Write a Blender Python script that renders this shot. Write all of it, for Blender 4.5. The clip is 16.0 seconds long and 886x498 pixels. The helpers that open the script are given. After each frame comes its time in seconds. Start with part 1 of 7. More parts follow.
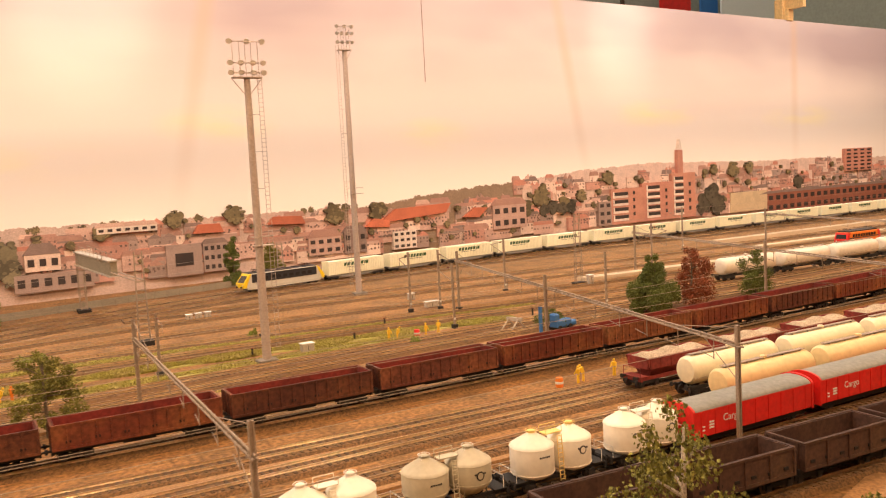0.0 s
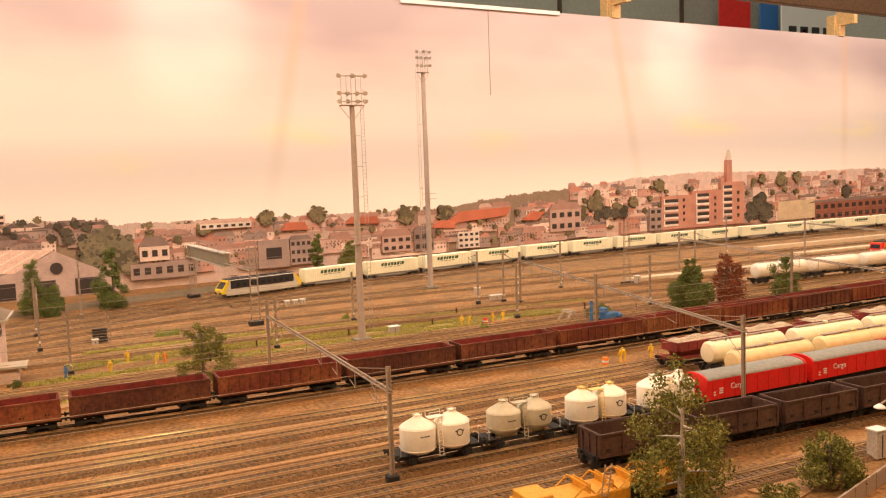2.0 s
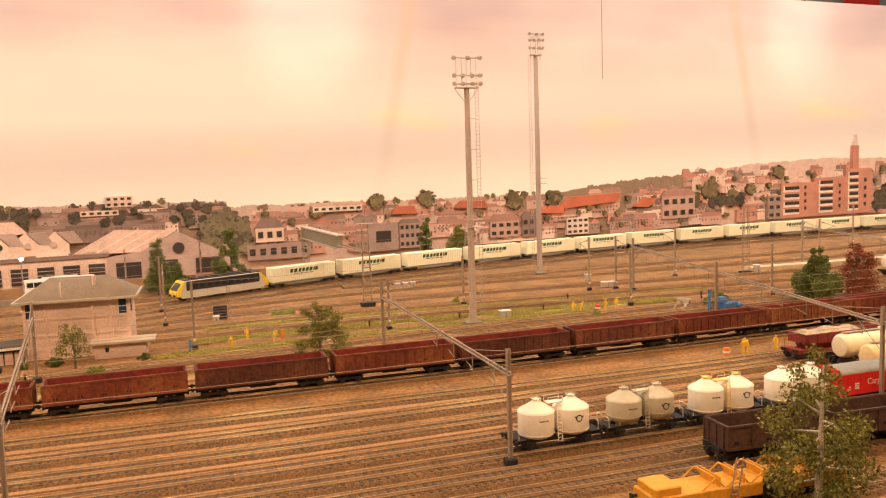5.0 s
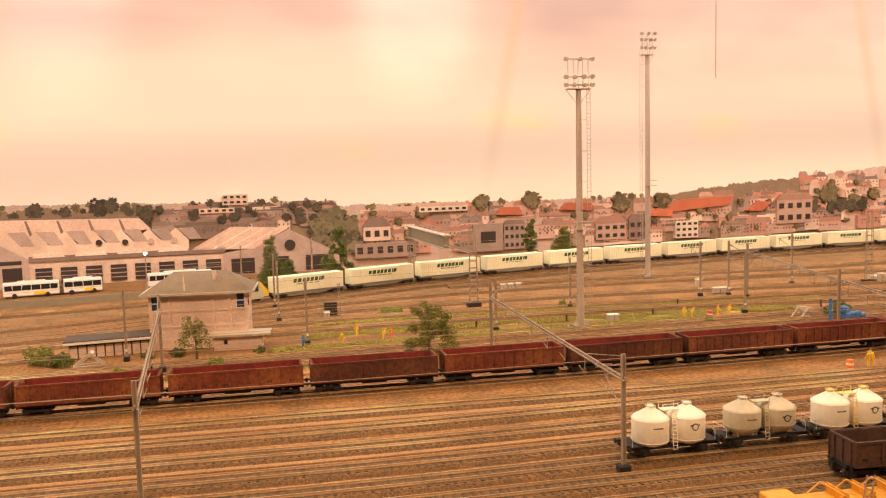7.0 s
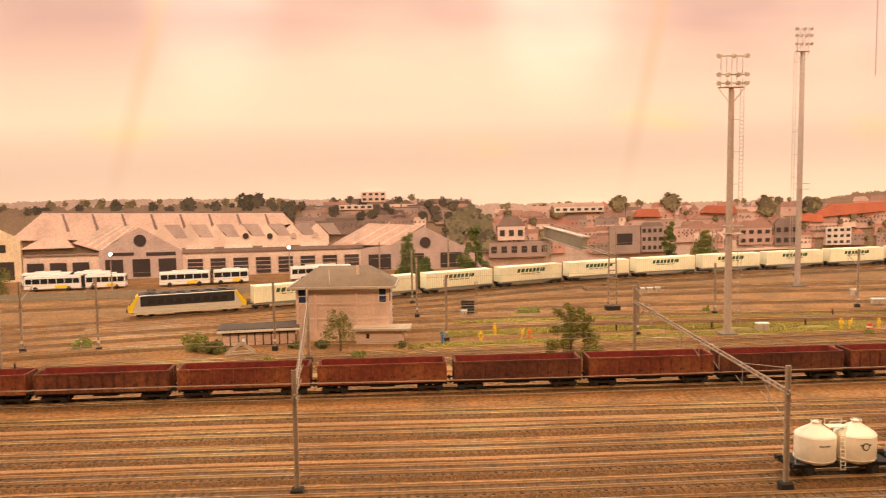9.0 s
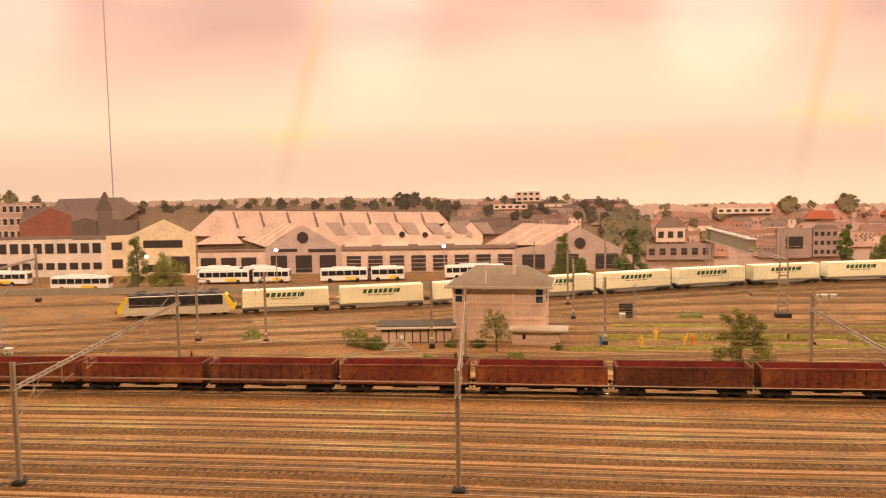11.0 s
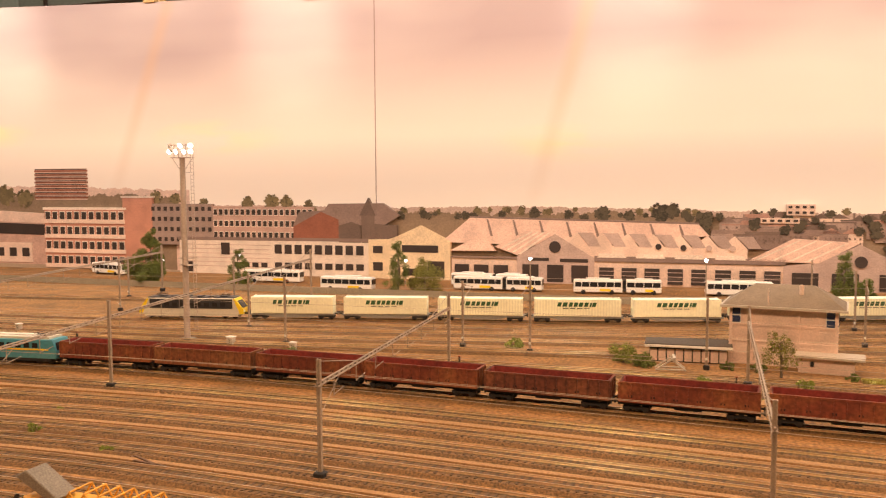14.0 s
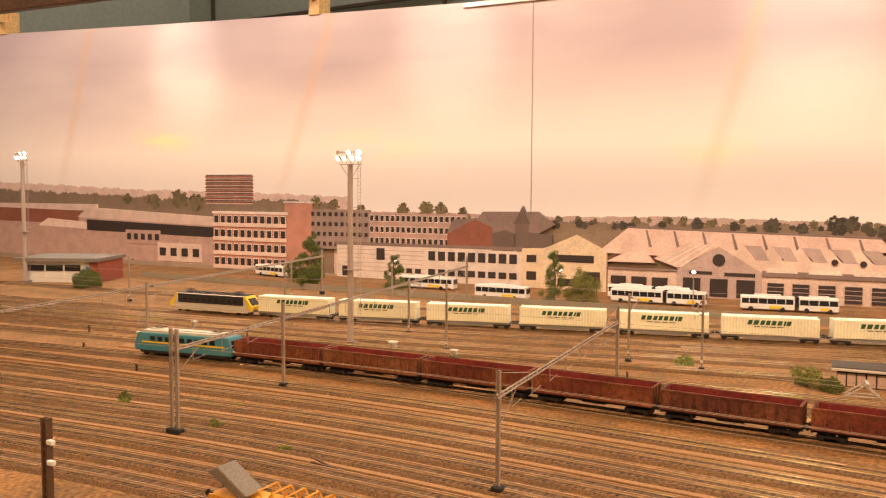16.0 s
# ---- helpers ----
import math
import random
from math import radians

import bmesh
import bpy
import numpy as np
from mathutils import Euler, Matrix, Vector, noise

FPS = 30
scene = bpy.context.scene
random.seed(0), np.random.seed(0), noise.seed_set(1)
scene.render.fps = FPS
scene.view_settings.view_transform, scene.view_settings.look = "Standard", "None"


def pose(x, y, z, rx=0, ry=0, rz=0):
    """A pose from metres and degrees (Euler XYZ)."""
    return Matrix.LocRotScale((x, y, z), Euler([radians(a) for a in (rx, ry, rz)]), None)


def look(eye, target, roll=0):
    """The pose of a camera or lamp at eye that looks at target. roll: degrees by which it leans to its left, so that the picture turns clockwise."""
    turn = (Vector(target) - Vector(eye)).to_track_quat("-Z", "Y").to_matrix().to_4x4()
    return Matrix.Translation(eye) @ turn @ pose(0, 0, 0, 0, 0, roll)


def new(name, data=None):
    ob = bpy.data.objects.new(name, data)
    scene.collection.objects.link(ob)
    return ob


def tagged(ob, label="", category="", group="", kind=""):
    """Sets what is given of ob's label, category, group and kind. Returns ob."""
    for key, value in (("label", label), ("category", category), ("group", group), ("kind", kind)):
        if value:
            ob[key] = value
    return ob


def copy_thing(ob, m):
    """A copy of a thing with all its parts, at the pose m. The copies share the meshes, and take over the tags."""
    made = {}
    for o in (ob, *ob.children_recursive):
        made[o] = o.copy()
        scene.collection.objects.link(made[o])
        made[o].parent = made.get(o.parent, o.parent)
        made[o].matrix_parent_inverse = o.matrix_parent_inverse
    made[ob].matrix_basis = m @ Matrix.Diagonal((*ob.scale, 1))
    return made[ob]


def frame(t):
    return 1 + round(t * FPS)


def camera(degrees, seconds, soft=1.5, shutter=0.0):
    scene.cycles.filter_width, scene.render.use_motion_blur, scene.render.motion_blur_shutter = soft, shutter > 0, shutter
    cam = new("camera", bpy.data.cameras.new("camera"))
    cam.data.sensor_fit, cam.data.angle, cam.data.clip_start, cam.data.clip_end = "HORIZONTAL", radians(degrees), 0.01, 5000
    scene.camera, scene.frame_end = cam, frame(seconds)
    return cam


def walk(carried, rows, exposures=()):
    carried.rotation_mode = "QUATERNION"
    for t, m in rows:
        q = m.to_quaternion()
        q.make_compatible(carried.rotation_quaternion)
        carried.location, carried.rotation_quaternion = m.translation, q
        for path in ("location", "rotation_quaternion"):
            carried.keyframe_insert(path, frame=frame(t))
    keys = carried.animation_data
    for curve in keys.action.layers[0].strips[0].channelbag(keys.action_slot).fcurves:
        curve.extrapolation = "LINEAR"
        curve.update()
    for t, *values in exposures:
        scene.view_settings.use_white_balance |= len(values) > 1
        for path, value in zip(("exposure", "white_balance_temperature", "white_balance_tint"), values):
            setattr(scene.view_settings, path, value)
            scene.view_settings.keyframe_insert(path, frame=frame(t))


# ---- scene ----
cam = camera(55.2, 16.0, soft=1.15, shutter=0.3)
PATH = [
    (0, (-0.047, 0.176, 0.249), (0.935, 1.910, 0.069), -3.04),
    (0.5, (-0.102, 0.099, 0.255), (0.851, 1.850, 0.087), -2.77),
    (1, (-0.155, 0.019, 0.268), (0.775, 1.781, 0.104), -2.36),
    (1.5, (-0.180, -0.014, 0.274), (0.714, 1.768, 0.115), -2.13),
    (2, (-0.181, -0.013, 0.274), (0.690, 1.778, 0.096), -2.06),
    (2.5, (-0.178, -0.009, 0.272), (0.667, 1.793, 0.074), -1.96),
    (3, (-0.181, -0.009, 0.272), (0.635, 1.806, 0.066), -2.06),
    (3.5, (-0.183, -0.006, 0.272), (0.598, 1.824, 0.067), -2.05),
    (4, (-0.186, -0.002, 0.269), (0.557, 1.843, 0.066), -2.02),
    (6.5, (-0.204, 0.003, 0.270), (0.273, 1.935, 0.073), -1.54),
    (7, (-0.208, 0.002, 0.271), (0.214, 1.948, 0.077), -1.50),
    (7.5, (-0.214, 0.003, 0.269), (0.153, 1.959, 0.076), -1.49),
    (8, (-0.213, 0.010, 0.268), (0.099, 1.976, 0.074), -1.48),
    (8.5, (-0.220, 0.013, 0.268), (0.022, 1.989, 0.074), -1.15),
    (9, (-0.232, 0.010, 0.271), (-0.101, 1.997, 0.082), -0.87),
    (11.5, (-0.253, 0.024, 0.270), (-0.559, 1.992, 0.089), -0.88),
    (12, (-0.266, 0.025, 0.271), (-0.671, 1.975, 0.092), -0.68),
    (12.5, (-0.281, 0.028, 0.270), (-0.782, 1.956, 0.096), -0.54),
    (13, (-0.293, 0.028, 0.269), (-0.881, 1.932, 0.100), -0.46),
    (13.5, (-0.301, 0.033, 0.270), (-0.965, 1.912, 0.107), -0.42),
    (14, (-0.310, 0.036, 0.270), (-1.050, 1.887, 0.114), -0.32),
    (14.5, (-0.322, 0.040, 0.269), (-1.136, 1.860, 0.116), -0.17),
    (15, (-0.335, 0.043, 0.268), (-1.225, 1.828, 0.119), -0.06),
    (15.5, (-0.346, 0.040, 0.269), (-1.312, 1.785, 0.126), 0.12),
    (16, (-0.355, 0.039, 0.269), (-1.390, 1.745, 0.133), 0.28),
]
walk(cam, [(t, look(eye, target, roll)) for t, eye, target, roll in PATH])

# ---- light: warm show lamps on a bridge over the board, and unseen fill added in front and high in the hall ----
world = bpy.data.worlds.new("hall_air")
scene.world = world
world.use_nodes = True
world.node_tree.nodes["Background"].inputs[0].default_value = (1.0, 0.86, 0.70, 1)
world.node_tree.nodes["Background"].inputs[1].default_value = 0.15
scene.view_settings.exposure = 0.22


def area_lamp(name, eye, target, size, watts, colour):
    data = bpy.data.lights.new(name, "AREA")
    data.shape, data.size, data.energy, data.color = "DISK", size, watts, colour
    ob = new(name, data)
    ob.matrix_world = look(eye, target)
    return ob


for lamp_x in (-3.0, -2.25, -1.5, -0.75, 0.0, 0.75, 1.5, 2.25, 3.0, 3.75):
    area_lamp("show_lamp", (lamp_x, 0.95, 1.60), (lamp_x, 1.30, 0.0), 0.12, 5.0, (1.0, 0.62, 0.365))
    # unseen fill, added in front to brighten the sides that face the camera
    area_lamp("front_fill", (lamp_x + 0.3, -0.35, 1.55), (lamp_x + 0.3, 1.10, 0.0), 0.30, 7.4, (1.0, 0.62, 0.365))
for lamp_x in (-3.62, -2.68, -1.70, -0.69, 0.24, 1.20, 2.10, 2.98, 3.7):
    wall_y = 2.32 + 0.08 * lamp_x
    area_lamp("backdrop_lamp", (lamp_x, wall_y - 0.85, 1.30), (lamp_x, wall_y, 0.16), 0.05, 5.05, (1.0, 0.865, 0.815))
for lamp_x in (-2.66, -1.65, -0.68, 0.24, 2.03):
    wall_y = 2.32 + 0.08 * lamp_x
    data = bpy.data.lights.new("sky_spot", "SPOT")
    data.energy, data.color, data.spot_size, data.spot_blend, data.shadow_soft_size = 8.0, (1.0, 0.88, 0.70), 0.70, 1.0, 0.02
    new("sky_spot", data).matrix_world = look((lamp_x, wall_y - 0.50, 1.04), (lamp_x, wall_y, 0.71))
# unseen lights added behind the backdrop to brighten the hall wall
for lamp_x in (-4.5, 0.0, 4.5):
    area_lamp("hall_fill", (lamp_x, 4.6, 6.6), (lamp_x, 5.6, 0.0), 1.2, 130.0, (1.0, 0.95, 0.86))


# ---- materials ----
def mat(name, colour, rough=0.7, metal=0.0, scale=60.0, vary=0.25, bump=0.15, second=None, blotch=0.0, island=0.0, piece=0.0, glow=0.0):
    """A painted, stony or metal surface: grain and larger blotches in the colour, fine relief."""
    m = bpy.data.materials.new(name)
    m.use_nodes = True
    nt = m.node_tree
    b = nt.nodes["Principled BSDF"]
    b.inputs["Roughness"].default_value, b.inputs["Metallic"].default_value = rough, metal
    tc = nt.nodes.new("ShaderNodeTexCoord")
    fine, large = nt.nodes.new("ShaderNodeTexNoise"), nt.nodes.new("ShaderNodeTexNoise")
    fine.inputs["Scale"].default_value, fine.inputs["Detail"].default_value = scale * 12, 4
    large.inputs["Scale"].default_value, large.inputs["Detail"].default_value = scale, 3
    for n in (fine, large):
        nt.links.new(tc.outputs["Object"], n.inputs["Vector"])
    ramp = nt.nodes.new("ShaderNodeMapRange")
    ramp.inputs["From Min"].default_value, ramp.inputs["From Max"].default_value = 0.3, 0.7
    ramp.inputs["To Min"].default_value, ramp.inputs["To Max"].default_value = 1 - vary, 1 + vary
    nt.links.new(fine.outputs["Fac"], ramp.inputs["Value"])
    base = nt.nodes.new("ShaderNodeMix")
    base.data_type = "RGBA"
    base.inputs["A"].default_value = (*colour, 1)
    base.inputs["B"].default_value = (*(second or [c * 0.6 for c in colour]), 1)
    stain = nt.nodes.new("ShaderNodeMapRange")
    stain.inputs["From Min"].default_value, stain.inputs["From Max"].default_value = 0.42, 0.65
    stain.inputs["To Max"].default_value = blotch or vary
    nt.links.new(large.outputs["Fac"], stain.inputs["Value"])
    nt.links.new(stain.outputs["Result"], base.inputs["Factor"])
    out = base.outputs["Result"]
    times = nt.nodes.new("ShaderNodeVectorMath")
    times.operation = "SCALE"
    nt.links.new(out, times.inputs[0])
    nt.links.new(ramp.outputs["Result"], times.inputs["Scale"])
    out = times.outputs["Vector"]
    for amount, node, socket in ((island, "ShaderNodeNewGeometry", "Random Per Island"), (piece, "ShaderNodeObjectInfo", "Random")):
        if amount:
            src, rng, mul = nt.nodes.new(node), nt.nodes.new("ShaderNodeMapRange"), nt.nodes.new("ShaderNodeVectorMath")
            rng.inputs["To Min"].default_value, rng.inputs["To Max"].default_value = 1 - amount, 1 + amount
            mul.operation = "SCALE"
            nt.links.new(src.outputs[socket], rng.inputs["Value"])
            nt.links.new(out, mul.inputs[0])
            nt.links.new(rng.outputs["Result"], mul.inputs["Scale"])
            out = mul.outputs["Vector"]
    nt.links.new(out, b.inputs["Base Color"])
    if bump:
        bp = nt.nodes.new("ShaderNodeBump")
        bp.inputs["Strength"].default_value, bp.inputs["Distance"].default_value = bump, 0.001
        nt.links.new(fine.outputs["Fac"], bp.inputs["Height"])
        nt.links.new(bp.outputs["Normal"], b.inputs["Normal"])
    if glow:
        b.inputs["Emission Color"].default_value, b.inputs["Emission Strength"].default_value = (1, 0.97, 0.92, 1), glow
    return m


M = {}
M["ground"] = mat("ochre_ballast", (0.275, 0.136, 0.042), 0.95, scale=17, vary=0.55, bump=0.8, second=(0.155, 0.084, 0.028), blotch=0.8)
M["bed"] = mat("track_ballast", (0.165, 0.086, 0.030), 0.95, scale=40, vary=0.55, bump=0.8, second=(0.125, 0.070, 0.028), blotch=0.8)
M["path"] = mat("pale_cinder_path", (0.335, 0.185, 0.075), 0.95, scale=30, vary=0.3, bump=0.5)
M["sleeper"] = mat("weathered_sleeper", (0.125, 0.074, 0.034), 0.9, scale=90, vary=0.4, island=0.35, piece=0.35)
M["rail"] = mat("rail_steel", (0.82, 0.64, 0.42), 0.30, 1.0, scale=40, vary=0.15, bump=0)
M["rust"] = mat("rusty_rail_side", (0.13, 0.07, 0.035), 0.8, 0.2)
M["grass"] = mat("static_grass", (0.38, 0.345, 0.075), 0.95, scale=60, vary=0.4, bump=0.8, second=(0.40, 0.33, 0.12), blotch=0.9, island=0.3)
M["brown"] = mat("oxide_brown_wagon", (0.165, 0.038, 0.019), 0.62, scale=22, vary=0.35, second=(0.27, 0.095, 0.034), blotch=0.9, piece=0.3)
M["brown_orange"] = mat("rust_orange_wagon", (0.24, 0.080, 0.032), 0.68, scale=22, vary=0.35, second=(0.30, 0.13, 0.05), blotch=0.9, piece=0.2)
M["brown_deep"] = mat("sooty_brown_wagon", (0.115, 0.034, 0.020), 0.68, scale=22, vary=0.4, second=(0.20, 0.07, 0.03), blotch=0.9, piece=0.25)
M["brown_in"] = mat("wagon_inside_red", (0.24, 0.034, 0.024), 0.75, scale=25, vary=0.25, second=(0.09, 0.02, 0.015), blotch=0.8)
M["black"] = mat("dark_wagon_brown", (0.075, 0.036, 0.024), 0.65, scale=25, vary=0.35, second=(0.10, 0.055, 0.03), blotch=0.7)
M["under"] = mat("underframe_black", (0.018, 0.015, 0.013), 0.75, scale=60, vary=0.4)
M["wheel"] = mat("wheel_steel", (0.06, 0.05, 0.045), 0.5, 0.6)
M["cream"] = mat("cream_container", (0.93, 0.90, 0.64), 0.5, scale=18, vary=0.06, second=(0.66, 0.62, 0.44), blotch=0.35, piece=0.08)
M["green_mark"] = mat("dark_green_mark", (0.035, 0.10, 0.035), 0.6, vary=0.05, bump=0)
M["grey_flat"] = mat("grey_flat_wagon", (0.24, 0.23, 0.20), 0.6, scale=30, vary=0.2)
M["loco_grey"] = mat("loco_silver_grey", (0.62, 0.58, 0.47), 0.4, scale=20, vary=0.06)
M["loco_dark"] = mat("loco_dark_band", (0.03, 0.028, 0.03), 0.35, vary=0.1, bump=0)
M["loco_yellow"] = mat("loco_yellow", (0.85, 0.60, 0.02), 0.4, vary=0.05, bump=0)
M["loco_blue"] = mat("loco_turquoise", (0.05, 0.26, 0.34), 0.5, scale=20, vary=0.15, second=(0.12, 0.28, 0.30), blotch=0.5)
M["silo"] = mat("silo_cream_white", (0.92, 0.86, 0.72), 0.45, scale=16, vary=0.05, second=(0.74, 0.62, 0.42), blotch=0.3, piece=0.08)
M["silo_grey"] = mat("silo_dirty_grey", (0.55, 0.50, 0.36), 0.55, scale=16, vary=0.08, second=(0.38, 0.32, 0.2), blotch=0.6)
M["trim_yellow"] = mat("silo_trim_yellow", (0.85, 0.62, 0.20), 0.5, vary=0.1, bump=0)
M["tank"] = mat("tank_cream", (0.88, 0.80, 0.56), 0.4, scale=12, vary=0.06, second=(0.62, 0.52, 0.3), blotch=0.4)
M["tank_yellow"] = mat("tank_yellow_cream", (0.82, 0.66, 0.34), 0.4, scale=12, vary=0.08, second=(0.60, 0.44, 0.2), blotch=0.5)
M["red"] = mat("traffic_red", (0.72, 0.022, 0.016), 0.45, scale=18, vary=0.1, second=(0.42, 0.02, 0.015), blotch=0.4)
M["roof_grey"] = mat("wagon_roof_grey", (0.25, 0.25, 0.22), 0.6, scale=20, vary=0.15)
M["gravel_load"] = mat("gravel_load", (0.50, 0.40, 0.28), 0.95, scale=80, vary=0.5, bump=0.9)
M["yellow"] = mat("machine_yellow", (0.68, 0.33, 0.025), 0.5, scale=25, vary=0.15)
M["orange"] = mat("signal_orange", (0.80, 0.22, 0.02), 0.6, vary=0.05, bump=0)
M["steel"] = mat("galvanised_steel", (0.35, 0.275, 0.205), 0.6, 0.0, scale=50, vary=0.2, bump=0.05)
M["mast"] = mat("mast_grey", (0.46, 0.38, 0.32), 0.6, 0.0, scale=30, vary=0.15)
M["concrete"] = mat("concrete", (0.50, 0.44, 0.36), 0.9, scale=40, vary=0.2, bump=0.3)
M["white"] = mat("white_paint", (0.82, 0.80, 0.74), 0.5, scale=30, vary=0.05, bump=0.03)
M["glass_dark"] = mat("dark_window", (0.02, 0.022, 0.025), 0.15, vary=0.1, bump=0)
M["blue"] = mat("tarpaulin_blue", (0.04, 0.16, 0.42), 0.6, vary=0.15)
M["wall_pink"] = mat("faded_render", (0.78, 0.59, 0.49), 0.9, scale=30, vary=0.12, second=(0.5, 0.4, 0.33), blotch=0.4)
M["roof_slate"] = mat("slate_roof", (0.22, 0.19, 0.15), 0.85, scale=60, vary=0.3, bump=0.4)
M["felt"] = mat("dark_roofing_felt", (0.075, 0.058, 0.042), 0.9, scale=60, vary=0.3, bump=0.3)
M["roof_brown"] = mat("brown_slate_roof", (0.21, 0.155, 0.10), 0.85, scale=60, vary=0.3, bump=0.4)
M["bark"] = mat("bark", (0.16, 0.12, 0.08), 0.9, scale=80, vary=0.4, bump=0.6)
M["bark_pale"] = mat("birch_bark", (0.55, 0.5, 0.42), 0.8, scale=80, vary=0.4, bump=0.3)
M["leaf"] = mat("leaf_green", (0.135, 0.165, 0.034), 0.8, scale=50, vary=0.3, bump=0, island=0.5)
M["leaf_dark"] = mat("leaf_olive", (0.21, 0.205, 0.040), 0.8, scale=50, vary=0.3, bump=0, island=0.5)
M["leaf_red"] = mat("leaf_copper", (0.27, 0.075, 0.03), 0.8, scale=50, vary=0.3, bump=0, island=0.5)
M["leaf_bright"] = mat("leaf_bright", (0.24, 0.28, 0.05), 0.8, scale=50, vary=0.3, bump=0, island=0.5)
M["wood"] = mat("pine_bracket", (0.62, 0.40, 0.16), 0.6, scale=12, vary=0.2)
M["plank"] = mat("dark_stained_plank", (0.085, 0.05, 0.03), 0.5, scale=8, vary=0.4)
M["hall"] = mat("hall_wall_grey_green", (0.34, 0.33, 0.26), 0.8, scale=3, vary=0.08)
M["lamp_glow"] = mat("lamp_lens", (0.9, 0.9, 0.9), 0.3, vary=0, bump=0, glow=45.0)
M["glass_blue"] = mat("blue_window", (0.03, 0.05, 0.12), 0.2, vary=0.2, bump=0)
M["brick"] = mat("red_brick", (0.33, 0.09, 0.05), 0.85, scale=60, vary=0.25)
M["soft_glow"] = mat("street_lamp_head", (0.9, 0.9, 0.9), 0.3, vary=0, bump=0, glow=6.0)
M["fence_green"] = mat("fence_grey_green", (0.28, 0.24, 0.165), 0.85, scale=50, vary=0.25)
M["platform_pale"] = mat("pale_platform", (0.62, 0.50, 0.34), 0.8, scale=40, vary=0.12)
M["tank_white"] = mat("tank_white", (0.80, 0.74, 0.62), 0.4, scale=12, vary=0.06, second=(0.6, 0.35, 0.2), blotch=0.3)
M["worker"] = mat("high_visibility_yellow", (0.85, 0.55, 0.03), 0.6, vary=0.1, bump=0)


def sky_print():
    """The printed evening sky: peach ground, mauve banks above, small yellow clouds, and the shade of tall creases over
    the posts put into the colour.
    """
    m = bpy.data.materials.new("printed_sky")
    m.use_nodes = True
    nt = m.node_tree
    b = nt.nodes["Principled BSDF"]
    b.inputs["Roughness"].default_value = 0.38
    tc = nt.nodes.new("ShaderNodeTexCoord")
    sep = nt.nodes.new("ShaderNodeSeparateXYZ")
    nt.links.new(tc.outputs["Object"], sep.inputs[0])

    def noise_at(stretch, scale, detail=3):
        mp, n = nt.nodes.new("ShaderNodeMapping"), nt.nodes.new("ShaderNodeTexNoise")
        mp.inputs["Scale"].default_value = stretch
        n.inputs["Scale"].default_value, n.inputs["Detail"].default_value = scale, detail
        nt.links.new(tc.outputs["Object"], mp.inputs["Vector"]), nt.links.new(mp.outputs[0], n.inputs["Vector"])
        return n.outputs["Fac"]

    def span(value, a, b_, lo=0.0, hi=1.0):
        r = nt.nodes.new("ShaderNodeMapRange")
        r.inputs["From Min"].default_value, r.inputs["From Max"].default_value, r.inputs["To Min"].default_value, r.inputs["To Max"].default_value = a, b_, lo, hi
        nt.links.new(value, r.inputs["Value"])
        return r.outputs["Result"]

    def math_node(op, a, b_):
        n = nt.nodes.new("ShaderNodeMath")
        n.operation = op
        for i, v in enumerate((a, b_)):
            if isinstance(v, (int, float)):
                n.inputs[i].default_value = v
            else:
                nt.links.new(v, n.inputs[i])
        return n.outputs[0]

    def mix(f, a, colour):
        n = nt.nodes.new("ShaderNodeMix")
        n.data_type = "RGBA"
        nt.links.new(f, n.inputs["Factor"])
        if isinstance(a, tuple):
            n.inputs["A"].default_value = (*a, 1)
        else:
            nt.links.new(a, n.inputs["A"])
        n.inputs["B"].default_value = (*colour, 1)
        return n.outputs["Result"]

    z = sep.outputs["Z"]
    bank = math_node("MULTIPLY", span(noise_at((0.5, 1, 1.5), 1.7, 3), 0.28, 0.55, 0.45, 1.0), span(z, 0.40, 0.66, 0.0, 1.0))
    col = mix(bank, (0.87, 0.775, 0.68), (0.45, 0.36, 0.36))
    puff, drift = None, noise_at((0.7, 1, 2.8), 5.0, 5)
    for u, h, wide in ((0.09, 0.32, 0.26), (0.55, 0.40, 0.18), (1.20, 0.36, 0.20), (2.20, 0.42, 0.26), (-0.85, 0.37, 0.22), (-1.90, 0.41, 0.24), (-2.78, 0.44, 0.22), (3.1, 0.40, 0.3)):
        du = math_node("DIVIDE", math_node("SUBTRACT", sep.outputs["X"], u), wide)
        dz = math_node("DIVIDE", math_node("SUBTRACT", z, h), 0.062)
        r = math_node("SQRT", math_node("ADD", math_node("MULTIPLY", du, du), math_node("MULTIPLY", dz, dz)), 0)
        f = span(r, 1.0, 0.0)
        puff = f if puff is None else math_node("MAXIMUM", puff, f)
    cloud = math_node("MULTIPLY", puff, span(drift, 0.40, 0.62))
    col = mix(math_node("MULTIPLY", cloud, 0.9), col, (0.95, 0.84, 0.46))
    low = span(z, 0.44, 0.20, 0.0, 0.9)
    col = mix(low, col, (0.94, 0.865, 0.755))
    # shading along the leaning creases, painted into the colour as darker bands
    x, fold_shade = sep.outputs["X"], None
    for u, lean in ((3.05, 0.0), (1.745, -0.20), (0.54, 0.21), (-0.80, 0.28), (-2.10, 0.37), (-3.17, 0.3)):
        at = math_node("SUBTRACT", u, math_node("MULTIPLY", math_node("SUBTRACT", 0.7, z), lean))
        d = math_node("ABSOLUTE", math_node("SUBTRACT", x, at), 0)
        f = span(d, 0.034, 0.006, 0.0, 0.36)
        fold_shade = f if fold_shade is None else math_node("MAXIMUM", fold_shade, f)
    col = mix(math_node("MULTIPLY", fold_shade, span(z, 0.16, 0.62)), col, (0.62, 0.40, 0.22))
    nt.links.new(col, b.inputs["Base Color"])
    return m


